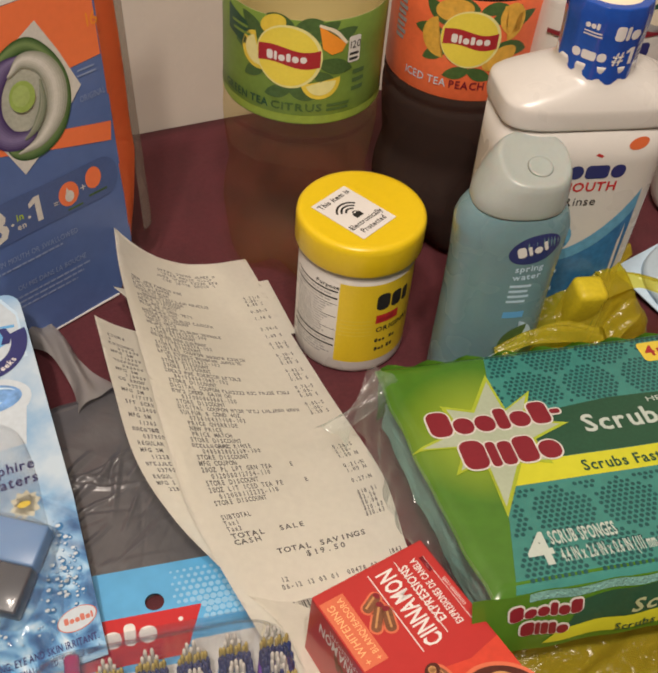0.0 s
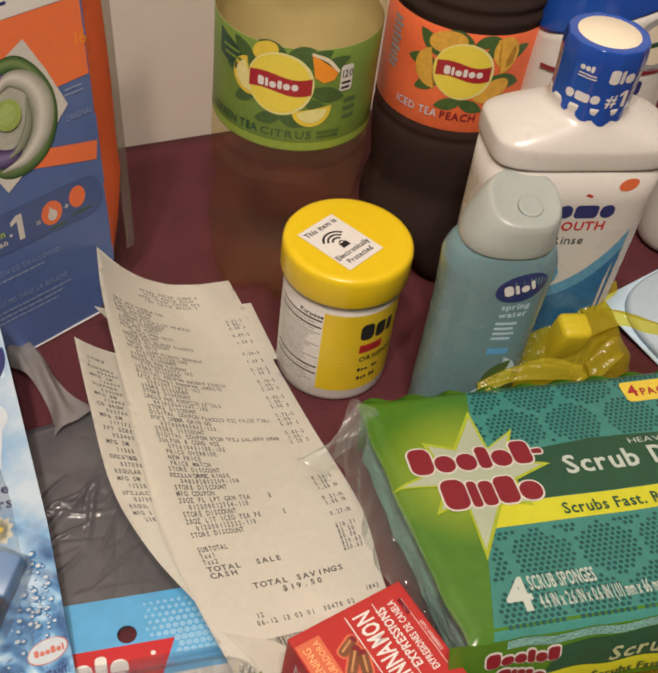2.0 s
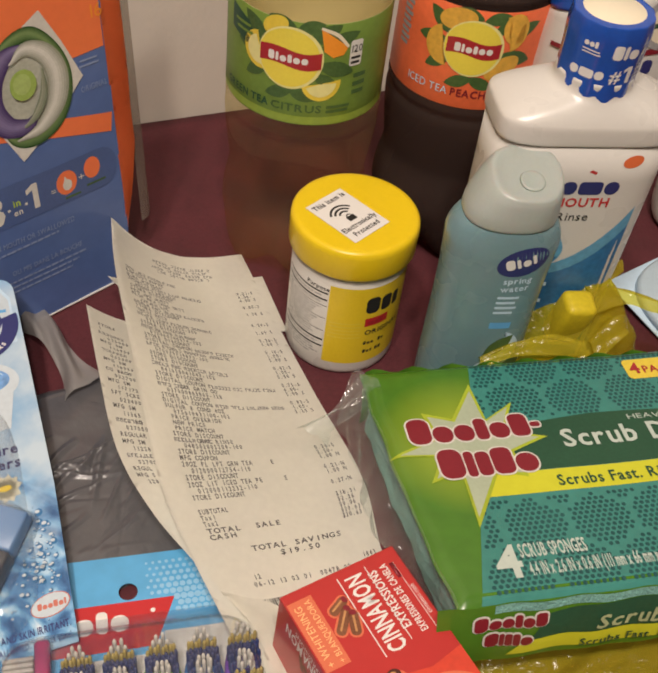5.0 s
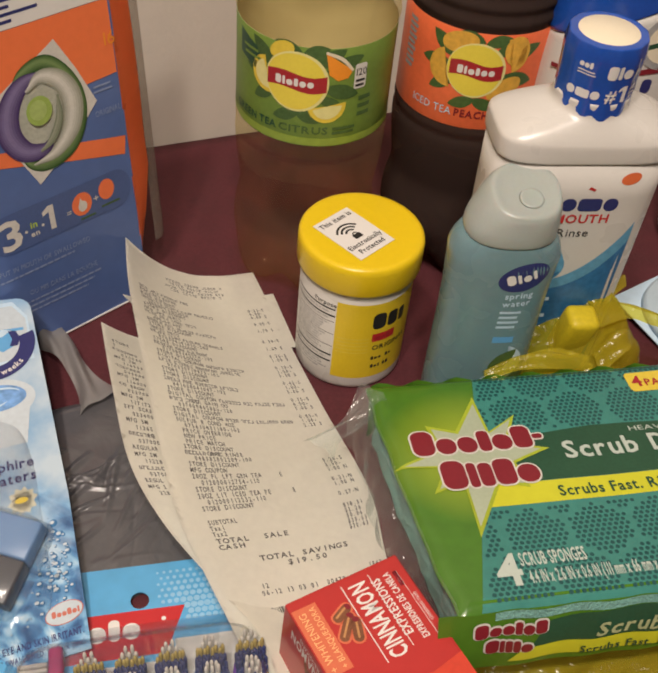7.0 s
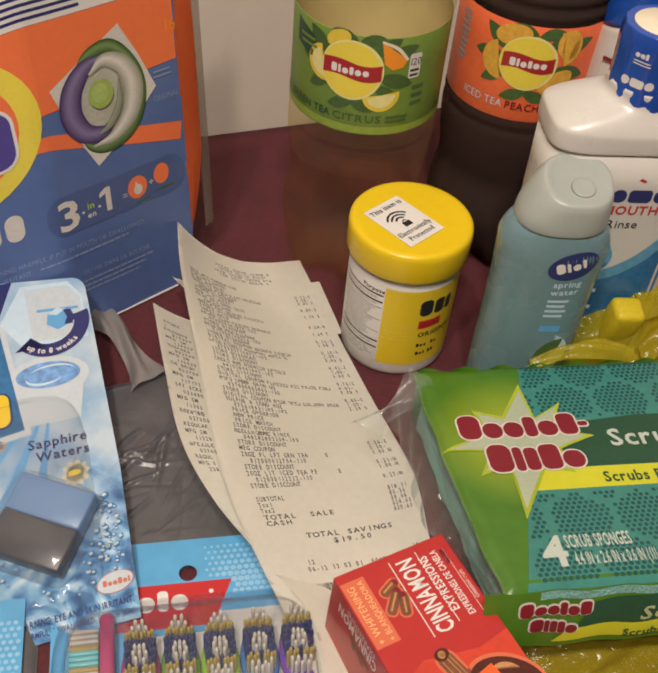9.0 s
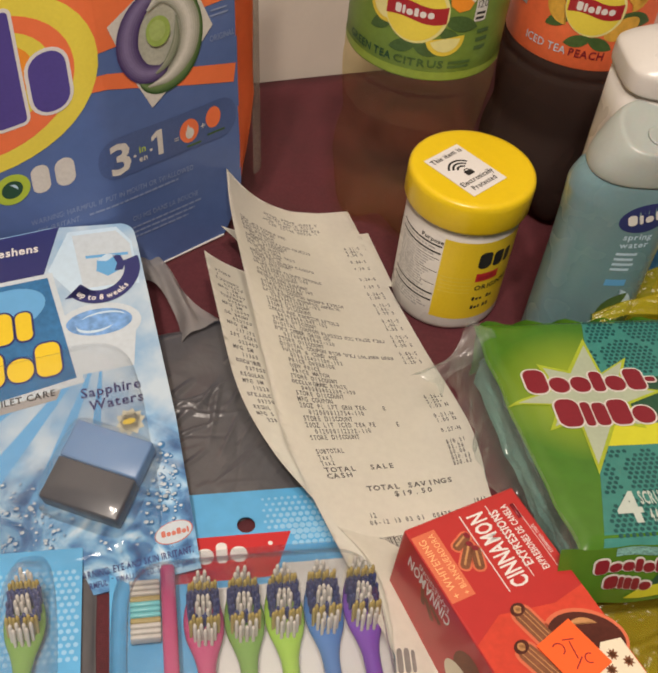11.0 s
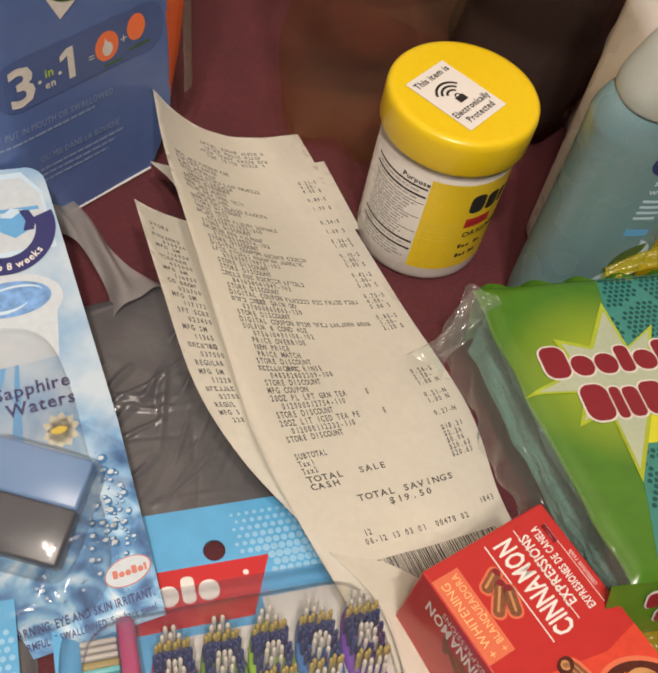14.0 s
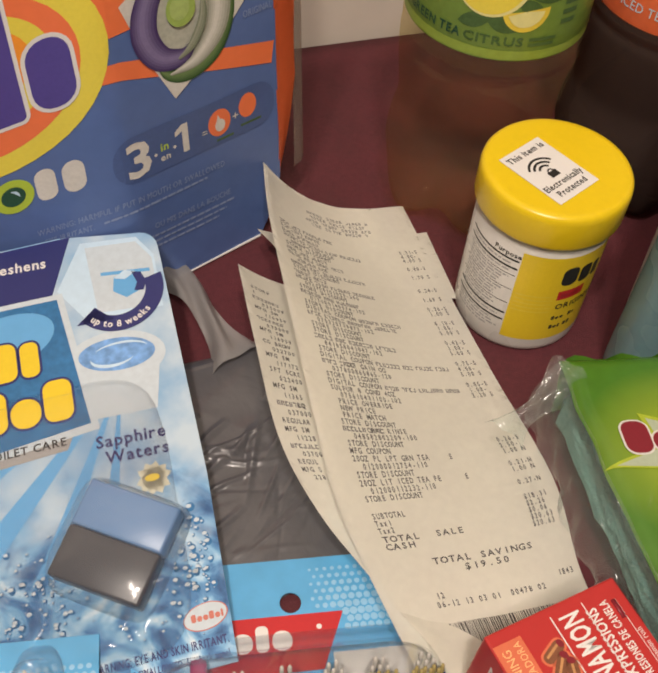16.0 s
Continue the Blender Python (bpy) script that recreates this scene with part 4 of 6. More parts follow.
def pouch_front_sheet():
    bm = bmesh.new()
    nu, nv = 64, 70
    g = []
    for j in range(nv + 1):
        v = 0.0008 + 0.205 * j / nv
        right = 0.0325 - 0.012 * max(0, 1 - v / 0.028) ** 1.5
        left = -0.150 + 0.012 * max(0, 1 - v / 0.028) ** 1.5
        g.append([bm.verts.new(pouch_front(left + (right - left) * i / nu, v, 0)) for i in range(nu + 1)])
    for j in range(nv):
        for i in range(nu):
            bm.faces.new((g[j][i], g[j][i + 1], g[j + 1][i + 1], g[j + 1][i]))
    return bm


def pouch_side(u0, sign, w_mid, w_low):
    """The folded side strip of the pouch, turned a little away from the front."""
    bm = bmesh.new()
    rows = []
    for j in range(41):
        v = 0.022 + 0.183 * j / 40
        w = w_low + (w_mid - w_low) * min(1, (v - 0.022) / 0.05)
        row = []
        for i in range(5):
            t = i / 4
            x, y, z = pouch_front(u0, v, 0)
            row.append(bm.verts.new((x + sign * w * t, y, z - 0.002 * t * t - 0.0004 * math.sin(9 * v / 0.1))))
        rows.append(row)
    for a, b in zip(rows, rows[1:]):
        for i in range(4):
            bm.faces.new((a[i], a[i + 1], b[i + 1], b[i]))
    bmesh.ops.solidify(bm, geom=bm.faces[:], thickness=0.0004)
    return bm


part("front_panel", pouch_front_sheet(), POUCH_BLUE, pouch, "blue printed front film")
strip = part("side_strip", pouch_side(0.0318, 1, 0.0112, 0.001), ORANGE, pouch, "orange side strip")
part("side_strip", pouch_side(-0.1495, -1, 0.010, 0.001), ORANGE, pouch)
rings = []
for j in range(21):
    v = 0.001 + 0.204 * j / 20
    d = 0.052 * (1 - (v / 0.206) ** 1.4) + 0.0010
    lo = max(0, 1 - v / 0.028) ** 1.5 * 0.012
    x0, x1 = -0.150 + lo, 0.0325 - lo
    bulge = 0.008 * (1 - v / 0.22)
    row = ([(x0, v, -0.0012), (x0 - bulge * 0.6, v, -d * 0.5), (x0 + 0.004, v, -d), ((x0 + x1) / 2, v, -d - 0.004), (x1 - 0.004, v, -d), (x1 + bulge, v, -d * 0.5), (x1, v, -0.0012)])
    rings.append([(x + pouch_bend(x)[0], max(0.0006, y + pouch_bend(x)[1]), z + pouch_bend(x)[2]) for x, y, z in row])
part("back_panel", loft(rings, close=False, caps=False), POUCH_BLUE, pouch)
side = []
for j in range(31):
    v = 0.026 + 0.178 * j / 30
    side.append([(0.0425, v, -0.0030), (0.0462 + 0.0008 * math.sin(v * 60), v, -0.0040), (0.0500, v, -0.0065)])
part("side_gusset", loft(side, close=False, caps=False), GUSSET, pouch, "smoky translucent side gusset")
part("bottom_seal", solid(-0.036, 0.0002, -0.0006, 0.0205, 0.0010, 0.0006, 0.0002), WHITE_INK, pouch, "white bottom seam")
pf, cc = pouch_front, 0.003
ink("orange_field", [poly([(-0.149, 0.112), (-0.035, 0.1178), (-0.010, 0.1195), (0.012, 0.1222), (0.0315, 0.1232), (0.0315, 0.1560), (-0.149, 0.1560)])], ORANGE, pouch, 0.0006, pf, cc, cutv=cc)
ink("white_band", [rect(-0.149, 0.1562, 0.0315, 0.1700)], WHITE_INK, pouch, 0.0006, pf, cc, cutv=cc)
ink("top_orange", [rect(-0.149, 0.1702, 0.0315, 0.2050)], ORANGE, pouch, 0.0006, pf, cc, cutv=cc)
ink("band_text", [rect(-0.120 + 0.004 * (k % 3), 0.1585 + 0.0028 * k, -0.012 + 0.012 * (k % 2), 0.1598 + 0.0028 * k) for k in range(4)], NAVY, pouch, 0.0009, pf, cc)
ink("red_line", [poly([(-0.149, 0.118), (-0.060, 0.1105), (-0.034, 0.1080), (0.0315, 0.0920), (0.0300, 0.0830), (-0.034, 0.1010), (-0.060, 0.1050), (-0.149, 0.112)])], ORANGE, pouch, 0.0007, pf, cc, cutv=cc)
CX, CY = -0.085, 0.1190
ink("ring_yellow", [disc(CX, CY, 0.0485, 0.0375)], EMBLEM_YELLOW, pouch, 0.0010, pf, cc, "round yellow and orange emblem", cutv=cc)
ink("ring_orange", [disc(CX, CY, 0.0385, 0.0295)], ORANGE, pouch, 0.0013, pf, cc, cutv=cc)
ink("ring_yellow_inner", [disc(CX, CY + 0.002, 0.0300, 0.0215)], EMBLEM_YELLOW, pouch, 0.0016, pf, cc, cutv=cc)
ink("ring_orange_inner", [disc(CX, CY + 0.004, 0.0225, 0.0150)], ORANGE2, pouch, 0.0019, pf, cc, cutv=cc)
def emblem_blocks(pad):
    """Plain blocks in place of the brand letters: bars and rounded forms."""
    blocks = ((-0.1290, 0.1035, -0.1190, 0.1400, 0.002), (-0.1160, 0.1030, -0.1085, 0.1330, 0.002), (-0.1040, 0.1015, -0.0800, 0.1290, 0.009), (-0.0815, 0.1005, -0.0690, 0.1480, 0.002), (-0.0655, 0.1010, -0.0500, 0.1265, 0.007))
    return [pill(a - pad, b - pad, c + pad, d + pad, r + pad) for a, b, c, d, r in blocks]


ink("emblem_outline", emblem_blocks(0.0015), WHITE_INK, pouch, 0.0022, pf, cc, cutv=cc)
ink("emblem_shape", emblem_blocks(0.0), INDIGO, pouch, 0.0026, pf, cc, "plain indigo brand shapes", cutv=cc)
for block in (pill(-0.1040, 0.0640, -0.0940, 0.0783, 0.003), pill(-0.0722, 0.0645, -0.0642, 0.0783, 0.0036), pill(-0.0618, 0.0640, -0.0532, 0.0778, 0.0042)):
    ink("sub_brand", [block], PODWHITE, pouch, 0.0010, pf, cc)
ink("sub_brand_ring", [disc(-0.0812, 0.0712, 0.0082, 0.0074)], LIME, pouch, 0.0012, pf, cc)
ink("sub_brand_eye", [disc(-0.0812, 0.0712, 0.0048, 0.0043)], DARKGREEN, pouch, 0.0015, pf, cc)
ink("sub_brand_glint", [arc(-0.0812, 0.0712, 0.0014, 0.0026, -20, 110, 14, taper=True)], PALE, pouch, 0.0018, pf, cc)
pod = ink("pod_diamond", [poly([(0.0040, 0.1467), (0.0120, 0.1315), (0.0195, 0.1138), (0.004, 0.0985), (-0.0142, 0.0858), (-0.0230, 0.1040), (-0.0312, 0.1272), (-0.0140, 0.1370)])], PODWHITE, pouch, 0.0014, pf, 0.004, "printed detergent pod with swirl", cutv=0.004)


def shaded(name, path, widths, dark, light, h, steps=5):
    """A printed band that pales from its rim to its middle."""
    for k in range(steps):
        t = k / (steps - 1)
        c = [a + (b - a) * t for a, b in zip(dark, light)]
        m = material(name + "_ink", c, 0.35, grain=0.10, scale=120)
        ink(name, [sweep([(x - 0.0006 * t, y + 0.0006 * t) for x, y in path], [w * (1 - 0.80 * t) for w in widths])], m, pod, h + 0.00012 * k, pf, 0.002, cutv=0.002)


ink("pod_base", [disc(-0.0058, 0.1155, 0.0172, 0.0225, -20)], material("pod_grey_ink", (0.44, 0.45, 0.38), 0.35, grain=0.2, scale=100), pod, 0.0017, pf, 0.003, cutv=0.003)
shaded("pod_green_band", [(-0.0190, 0.1315), (-0.0120, 0.1372), (-0.0020, 0.1388), (0.0065, 0.1320), (0.0118, 0.1210), (0.0110, 0.1090), (0.0040, 0.0985), (-0.0070, 0.0945), (-0.0155, 0.0960), (-0.0205, 0.1030)],
       [0.0010, 0.0048, 0.0062, 0.0048, 0.0042, 0.0048, 0.0062, 0.0068, 0.0042, 0.0008], (0.030, 0.085, 0.022), (0.17, 0.26, 0.10), 0.0019)
shaded("pod_purple_band", [(-0.0035, 0.1352), (-0.0140, 0.1325), (-0.0215, 0.1240), (-0.0232, 0.1130), (-0.0180, 0.1035), (-0.0090, 0.1015), (-0.0030, 0.1070)],
       [0.0010, 0.0072, 0.0098, 0.0105, 0.0092, 0.0062, 0.0008], (0.062, 0.036, 0.13), (0.21, 0.17, 0.33), 0.0025)
shaded("pod_white_band", [(-0.0125, 0.1290), (-0.0050, 0.1335), (0.0035, 0.1290), (0.0075, 0.1190), (0.0050, 0.1070), (-0.0040, 0.0985), (-0.0150, 0.0960)],
       [0.0010, 0.0058, 0.0085, 0.0100, 0.0092, 0.0055, 0.0006], (0.30, 0.31, 0.25), (0.66, 0.65, 0.60), 0.0031)
shaded("pod_white_curl", [(0.0010, 0.1235), (0.0000, 0.1130), (-0.0050, 0.1050), (-0.0110, 0.1010)], [0.0010, 0.0036, 0.0034, 0.0006], (0.20, 0.23, 0.16), (0.34, 0.36, 0.28), 0.0038, 3)
ink("pod_lime", [disc(-0.0085, 0.1195, 0.0060, 0.0066)], material("pod_lime_ink", (0.33, 0.46, 0.11), 0.35, grain=0.15, scale=90), pod, 0.0044, pf, 0.003, cutv=0.003)
ink("pod_lime_light", [disc(-0.0090, 0.1200, 0.0040, 0.0045)], material("pod_pale_lime_ink", (0.40, 0.52, 0.17), 0.35, grain=0.15, scale=90), pod, 0.0047, pf, 0.003, cutv=0.003)
CLAIM_BLUE = material("muted_navy_ink", (0.068, 0.110, 0.27), 0.35, grain=0.1)
ink("claim_panel", [pill(-0.0430, 0.0575, 0.0305, 0.0775, 0.009)], CLAIM_BLUE, pouch, 0.0008, pf, cc)
ink("claim", [*figure_one(-0.0132, 0.0614, 0.0126, 0.21), disc(-0.0252, 0.0655, 0.0007), disc(-0.0168, 0.0655, 0.0007)], PODWHITE, pouch, 0.0012, pf, texts=[lettering("3", -0.0385, 0.0600, 0.0146, bold=True, wide=1.2), lettering("en", -0.0234, 0.0618, 0.0030, bold=True),
                                                  lettering("=", -0.0048, 0.0640, 0.0035), lettering("+", 0.0095, 0.0655, 0.0040)])
ink("claim_in", [], LIME, pouch, 0.0012, pf, texts=[lettering("in", -0.0230, 0.0662, 0.0034, bold=True)])
ink("claim_disc", [disc(0.0037, 0.0675, 0.0052, 0.0060), disc(0.0172, 0.0697, 0.0042, 0.0053)], ORANGE, pouch, 0.0012, pf, cc)
ink("claim_drop", [disc(0.0039, 0.0663, 0.0023, 0.0028), poly([(0.0020, 0.0672), (0.0031, 0.0712), (0.0049, 0.0672)])], PODWHITE, pouch, 0.0015, pf, cc)
ink("claim_small", [rect(0.002, 0.0592, 0.010, 0.0602), rect(0.0135, 0.0612, 0.0235, 0.0622)], LEAF, pouch, 0.0012, pf, cc)
def small_print(u0, u1, v, size=0.0010):
    """A line of print too small to read: short plain bars."""
    out, u = [], u0
    while u < u1:
        w = random.uniform(0.0015, 0.0045)
        out.append(rect(u, v, min(u + w, u1), v + size))
        u += w + 0.0006
    return out


random.seed(8)
PODTXT = material("pale_small_print", (0.24, 0.31, 0.50), 0.4)
ink("warning", small_print(-0.050, -0.004, 0.0442) + small_print(-0.052, 0.008, 0.0278) + small_print(-0.045, 0.004, 0.0250) + small_print(-0.034, 0.000, 0.0222), PODTXT, pouch, 0.0010, pf, cc,
    texts=[lettering("WARNING: HARMFUL IF PUT IN MOUTH OR SWALLOWED", -0.0760, 0.0493, 0.0028, wide=0.72, turn=-2), lettering("EYE IRRITANT.", -0.0740, 0.0440, 0.0028, wide=0.72, turn=-2),
           lettering("OU MIS DANS LA BOUCHE", -0.0300, 0.0320, 0.0028, wide=0.72, turn=-1)])
ink("count_print", [], ORANGE2, pouch, 0.0010, pf, texts=[lettering("16", 0.0255, 0.1365, 0.0058)])
ink("scent_print", [rect(0.0185, 0.1172, 0.0280, 0.1180), rect(0.0190, 0.1195, 0.0275, 0.1203)], PODTXT, pouch, 0.0010, pf, cc, texts=[lettering("ORIGINAL", 0.0175, 0.1062, 0.0028, span=0.0135)])


# ---- black carrier bag ----
random.seed(21)
CREASES = []
for k in range(100):
    ang, ln = random.gauss(0.35, 0.42), random.uniform(0.012, 0.045)
    CREASES.append((random.uniform(-0.05, 0.05), random.triangular(-0.05, 0.05, -0.03), math.cos(ang), math.sin(ang), ln / 2, random.uniform(0.0008, 0.0024), random.uniform(0.0005, 0.0013) * random.choice((1, 1, -0.6))))


def crumple(x, y, k=1.0):
    """Height of creased film: soft waves and sharp straight folds that fade at their ends."""
    z = 0.0014 * noise.noise((x * 22, y * 22, 4.0)) + 0.0005 * noise.noise((x * 60, y * 90, 7.0))
    bx, by = x + 0.003 * noise.noise((x * 40, y * 40, 5.0)), y + 0.003 * noise.noise((x * 40, y * 40, 9.0))
    for px, py, ca, sa, half, w, amp in CREASES:
        dx, dy = bx - px, by - py
        along, off = dx * ca + dy * sa, abs(dy * ca - dx * sa)
        if off < w and abs(along) < half:
            z += amp * (1 - off / w) * (1 - (along / half) ** 2)
    return k * z


def bag_sheet(cx, cy, rx, ry, turn, top, seed, power=2.6, n=90, rough=1.0, tilt=0.0, flat=4, crease=1.0):
    """A flattened heap of thin film: one creased sheet whose rim lies on the table."""
    bm = bmesh.new()
    c, s = math.cos(radians(turn)), math.sin(radians(turn))
    g = []
    for j in range(n + 1):
        row = []
        for i in range(n + 1):
            u, v = -1 + 2 * i / n, -1 + 2 * j / n
            m = (abs(u) ** power + abs(v) ** power) ** (1 / power)
            q = max(abs(u), abs(v), 1e-6)
            k = q / max(m, 1e-6)
            edge = 1 + 0.07 * noise.noise((u * 3 + seed, v * 3, 0.5))
            lx, ly = u * k * rx * edge, v * k * ry * edge
            d = min(1.0, q)
            z = top * (1 - d ** flat) * (1 + tilt * v) + crumple(lx * crease, ly * crease, rough) * (1 - d ** 6) * min(1, top / 0.012) * (1 + tilt * v)
            row.append(bm.verts.new((cx + lx * c - ly * s, cy + lx * s + ly * c, max(z, 0.0003 + 0.0006 * (1 - d)))))
        g.append(row)
    for j in range(n):
        for i in range(n):
            bm.faces.new((g[j][i], g[j][i + 1], g[j + 1][i + 1], g[j + 1][i]))
    return bm


def ribbon(points, widths, twist=0.0, n=10, wave=0.002):
    """A crumpled strip of film along a smooth line."""
    line = smooth_rows([(*p, w) for p, w in zip(points, widths)], 6)
    bm = bmesh.new()
    rows = []
    for k, (x, y, z, w) in enumerate(line):
        q = line[min(k + 1, len(line) - 1)] - line[max(k - 1, 0)]
        side = Vector((-q[1], q[0], 0)).normalized()
        rows.append([bm.verts.new(Vector((x, y, z)) + side * w * (i / n - 0.5) + Vector((0, 0, wave * math.sin(i * 0.9 + k * 0.35 + twist) + 0.3 * w * math.sin(math.pi * i / n)))) for i in range(n + 1)])
    for a, b in zip(rows, rows[1:]):
        for i in range(n):
            bm.faces.new((a[i], a[i + 1], b[i + 1], b[i]))
    return bm


carrier = thing("carrier_bag", Matrix(), "crumpled black plastic carrier bag lying on the cloth", "bag")
part("bag_body", bag_sheet(-0.0825, -0.0920, 0.050, 0.050, 33, 0.0062, 2.0, power=9.0, n=200, rough=2.0, flat=14, tilt=0.80), BLACKBAG, carrier)
part("bag_edge", bag_sheet(-0.1215, -0.2050, 0.0085, 0.045, 16, 0.0020, 5.0, n=40), BLACKBAG, carrier, "flat grey edge of the bag")
part("bag_handle", ribbon([(-0.106, -0.060, 0.008), (-0.115, -0.050, 0.0085), (-0.125, -0.038, 0.009), (-0.134, -0.027, 0.007), (-0.146, -0.016, 0.003)], [0.024, 0.012, 0.010, 0.012, 0.016]), BAGTHIN, carrier, "twisted bag handle")

# ---- sponge pack on a yellow bag ----
pack_m = axes((0.054, -0.052, 0.0465), (0.9687, 0.2480, 0.0110), (-0.2462, 0.9654, -0.0861))
pack = thing("sponge_pack", pack_m, "green and teal film pack of four scrub sponges", "package")
for i, (a, b) in enumerate(((-0.0415, 0.0235), (0.0245, 0.0895))):
    for zz in (-0.0165, -0.0325):
        out = 0.0 if i else (0.0010 if zz > -0.02 else 0.0025)
        bm = solid(a - out, -0.1105, zz, b, -0.0015, zz + 0.0150, 0.0022)
        bmesh.ops.subdivide_edges(bm, edges=[e for e in bm.edges if e.calc_length() > 0.01], cuts=14, use_grid_fill=True)
        for v in bm.verts:
            d = 0.0018 * noise.noise(v.co * 160) + 0.0012 * noise.noise(v.co * 420)
            pull = 0.0 if i else max(0.0, 1 - (v.co.x - a + out) / 0.04)
            v.co += Vector((d + pull * (0.0020 + 0.0100 * min(1.0, max(0.0, -v.co.y / 0.113)) ** 1.6), 0.4 * d, 0.15 * d))
        part("sponge", bm, SPONGE, pack, "teal scrub sponge")


def pack_left(v):
    """The left edge of the printed film, drawn in towards the front."""
    t = min(1.0, max(0.0, -v / 0.113))
    return -0.0466 + 0.0095 * t ** 1.6 + 0.0010 * noise.noise((v * 70, 0.0, 5.0))


def on_pack(u, v, h):
    e = min(1.0, max(0.0, min(u - pack_left(v), 0.0930 - u, 0.0010 - v, v + 0.1130) / 0.005))
    return (u, v, -0.0024 * (1 - e) ** 2 + 0.0005 * noise.noise((u * 40, v * 40, 2.0)) + h)


def pack_skin():
    bm = bmesh.new()
    nu, nv = 70, 60
    g = []
    for j in range(nv + 1):
        v = -0.1130 + 0.1140 * j / nv
        g.append([bm.verts.new(on_pack(pack_left(v) + (0.0930 - pack_left(v)) * i / nu, v, 0)) for i in range(nu + 1)])
    for j in range(nv):
        for i in range(nu):
            bm.faces.new((g[j][i], g[j][i + 1], g[j + 1][i + 1], g[j + 1][i]))
    return bm


skin = part("wrapper_top", pack_skin(), PACK_TOP, pack, "glossy green printed film")
kw = dict(f=on_pack, cut=0.003, cutv=0.003)
ink("teal_field", [poly([(-0.0005, 0.0008), (0.0925, 0.0008), (0.0925, -0.1126), (-0.0285, -0.1126), (-0.0150, -0.0640)])], TEAL, skin, 0.0004, **kw)
LIGHTGREEN = material("bright_yellow_green_ink", (0.34, 0.42, 0.03), 0.3, grain=0.2, scale=40)
dots = []
pitch, cell = 0.00235, 0.0250
for j in range(56):
    for i in range(56):
        u = -0.030 + (i + 0.5 * (j % 2)) * pitch
        v = -0.1115 + j * pitch * 0.866
        if not (-0.1115 < v < -0.0010 and u < 0.0915) or u < -0.0275 + 0.0270 * (v + 0.1126) / 0.1130 + 0.0015:
            continue
        if -0.0712 < v < -0.0300 and not (v > -0.0360 and u < 0.01):
            if v < -0.0335 + 0.02 * max(0, (0.016 - u) / 0.02):
                continue
        # leave the outlines of large hexagons free of dots
        best = sorted((math.hypot(u - (p + 0.5 * (q % 2)) * cell, (v + 0.004) - q * cell * 0.80) for p in range(-2, 6) for q in range(-6, 2)))[:2]
        if best[1] - best[0] < 0.0026:
            continue
        dots.append(disc(u, v, 0.00088, 0.00088, 0, 7))
d = ink("dot_print", dots, TEAL_DOT, skin, 0.0008, on_pack)
tagged(d, kind="stuff")
ink("dark_band", [poly([(0.0085, -0.0360), (0.0400, -0.0330), (0.0925, -0.0345), (0.0925, -0.0595), (-0.0120, -0.0595)])], DARKGREEN, skin, 0.0006, **kw)
ink("yellow_stripe", [poly([(-0.0120, -0.0597), (0.0925, -0.0597), (0.0925, -0.0700), (-0.0160, -0.0700)])], STRIPE, skin, 0.0006, **kw)
burst = []
for a0, r in ((78, 0.033), (44, 0.030), (2, 0.030), (312, 0.024), (256, 0.040), (218, 0.027), (184, 0.034), (132, 0.025)):
    burst.append((-0.0110 + r * math.cos(radians(a0)), -0.0445 + r * math.sin(radians(a0))))
    burst.append((-0.0110 + 0.0150 * math.cos(radians(a0 - 22)), -0.0445 + 0.0150 * math.sin(radians(a0 - 22))))
ink("burst_edge", [burst], LIGHTGREEN, skin, 0.0012, **kw)
ink("burst_core", [[(-0.0110 + (x + 0.0110) * 0.88, -0.0445 + (y + 0.0445) * 0.88) for x, y in burst]], material("pale_grey_ink", (0.38, 0.44, 0.32), 0.35, grain=0.08), skin, 0.0014, **kw)


def names(pad):
    return marks(-0.0355, -0.0425, 0.0104, "Sootoh-", -0.05, pad) + marks(-0.0275, -0.0600, 0.0112, "Sitho", -0.05, pad)


ink("brand_outline", names(0.0007), PODWHITE, skin, 0.0018, **kw)
ink("brand_shape", names(0.0), MAROON, skin, 0.0023, label="plain maroon brand shapes", **kw)
ink("pack_badge", [pill(0.0655, -0.0165, 0.0860, -0.0050, 0.002)], LEMON, skin, 0.0014, **kw)
ink("pack_badge_text", [], BANNER_RED, skin, 0.0018, on_pack, texts=[lettering("4", 0.0675, -0.0135, 0.0062, bold=True), lettering("PACK", 0.0728, -0.0135, 0.0040, bold=True, wide=0.95)])
ink("white_lettering", [], material("pale_green_lettering", (0.46, 0.53, 0.48), 0.35, grain=0.05), skin, 0.0011, on_pack, texts=[lettering("Scrub Dots", 0.0240, -0.0495, 0.0088, bold=True, span=0.0640), lettering("HEAVY DUTY", 0.0545, -0.0385, 0.0026, wide=1.5), lettering("SCRUB SPONGE", 0.0600, -0.0565, 0.0020, wide=1.5),
                                                             lettering("4", -0.0195, -0.1045, 0.0130, bold=True), lettering("SCRUB SPONGES", -0.0100, -0.0970, 0.0056, bold=True, span=0.0250),
                                                             lettering("4.4 IN x 2.6 IN x 0.6 IN (111 mm x 66 mm x 15 mm)", -0.0085, -0.1045, 0.0052, bold=True, span=0.0560)])
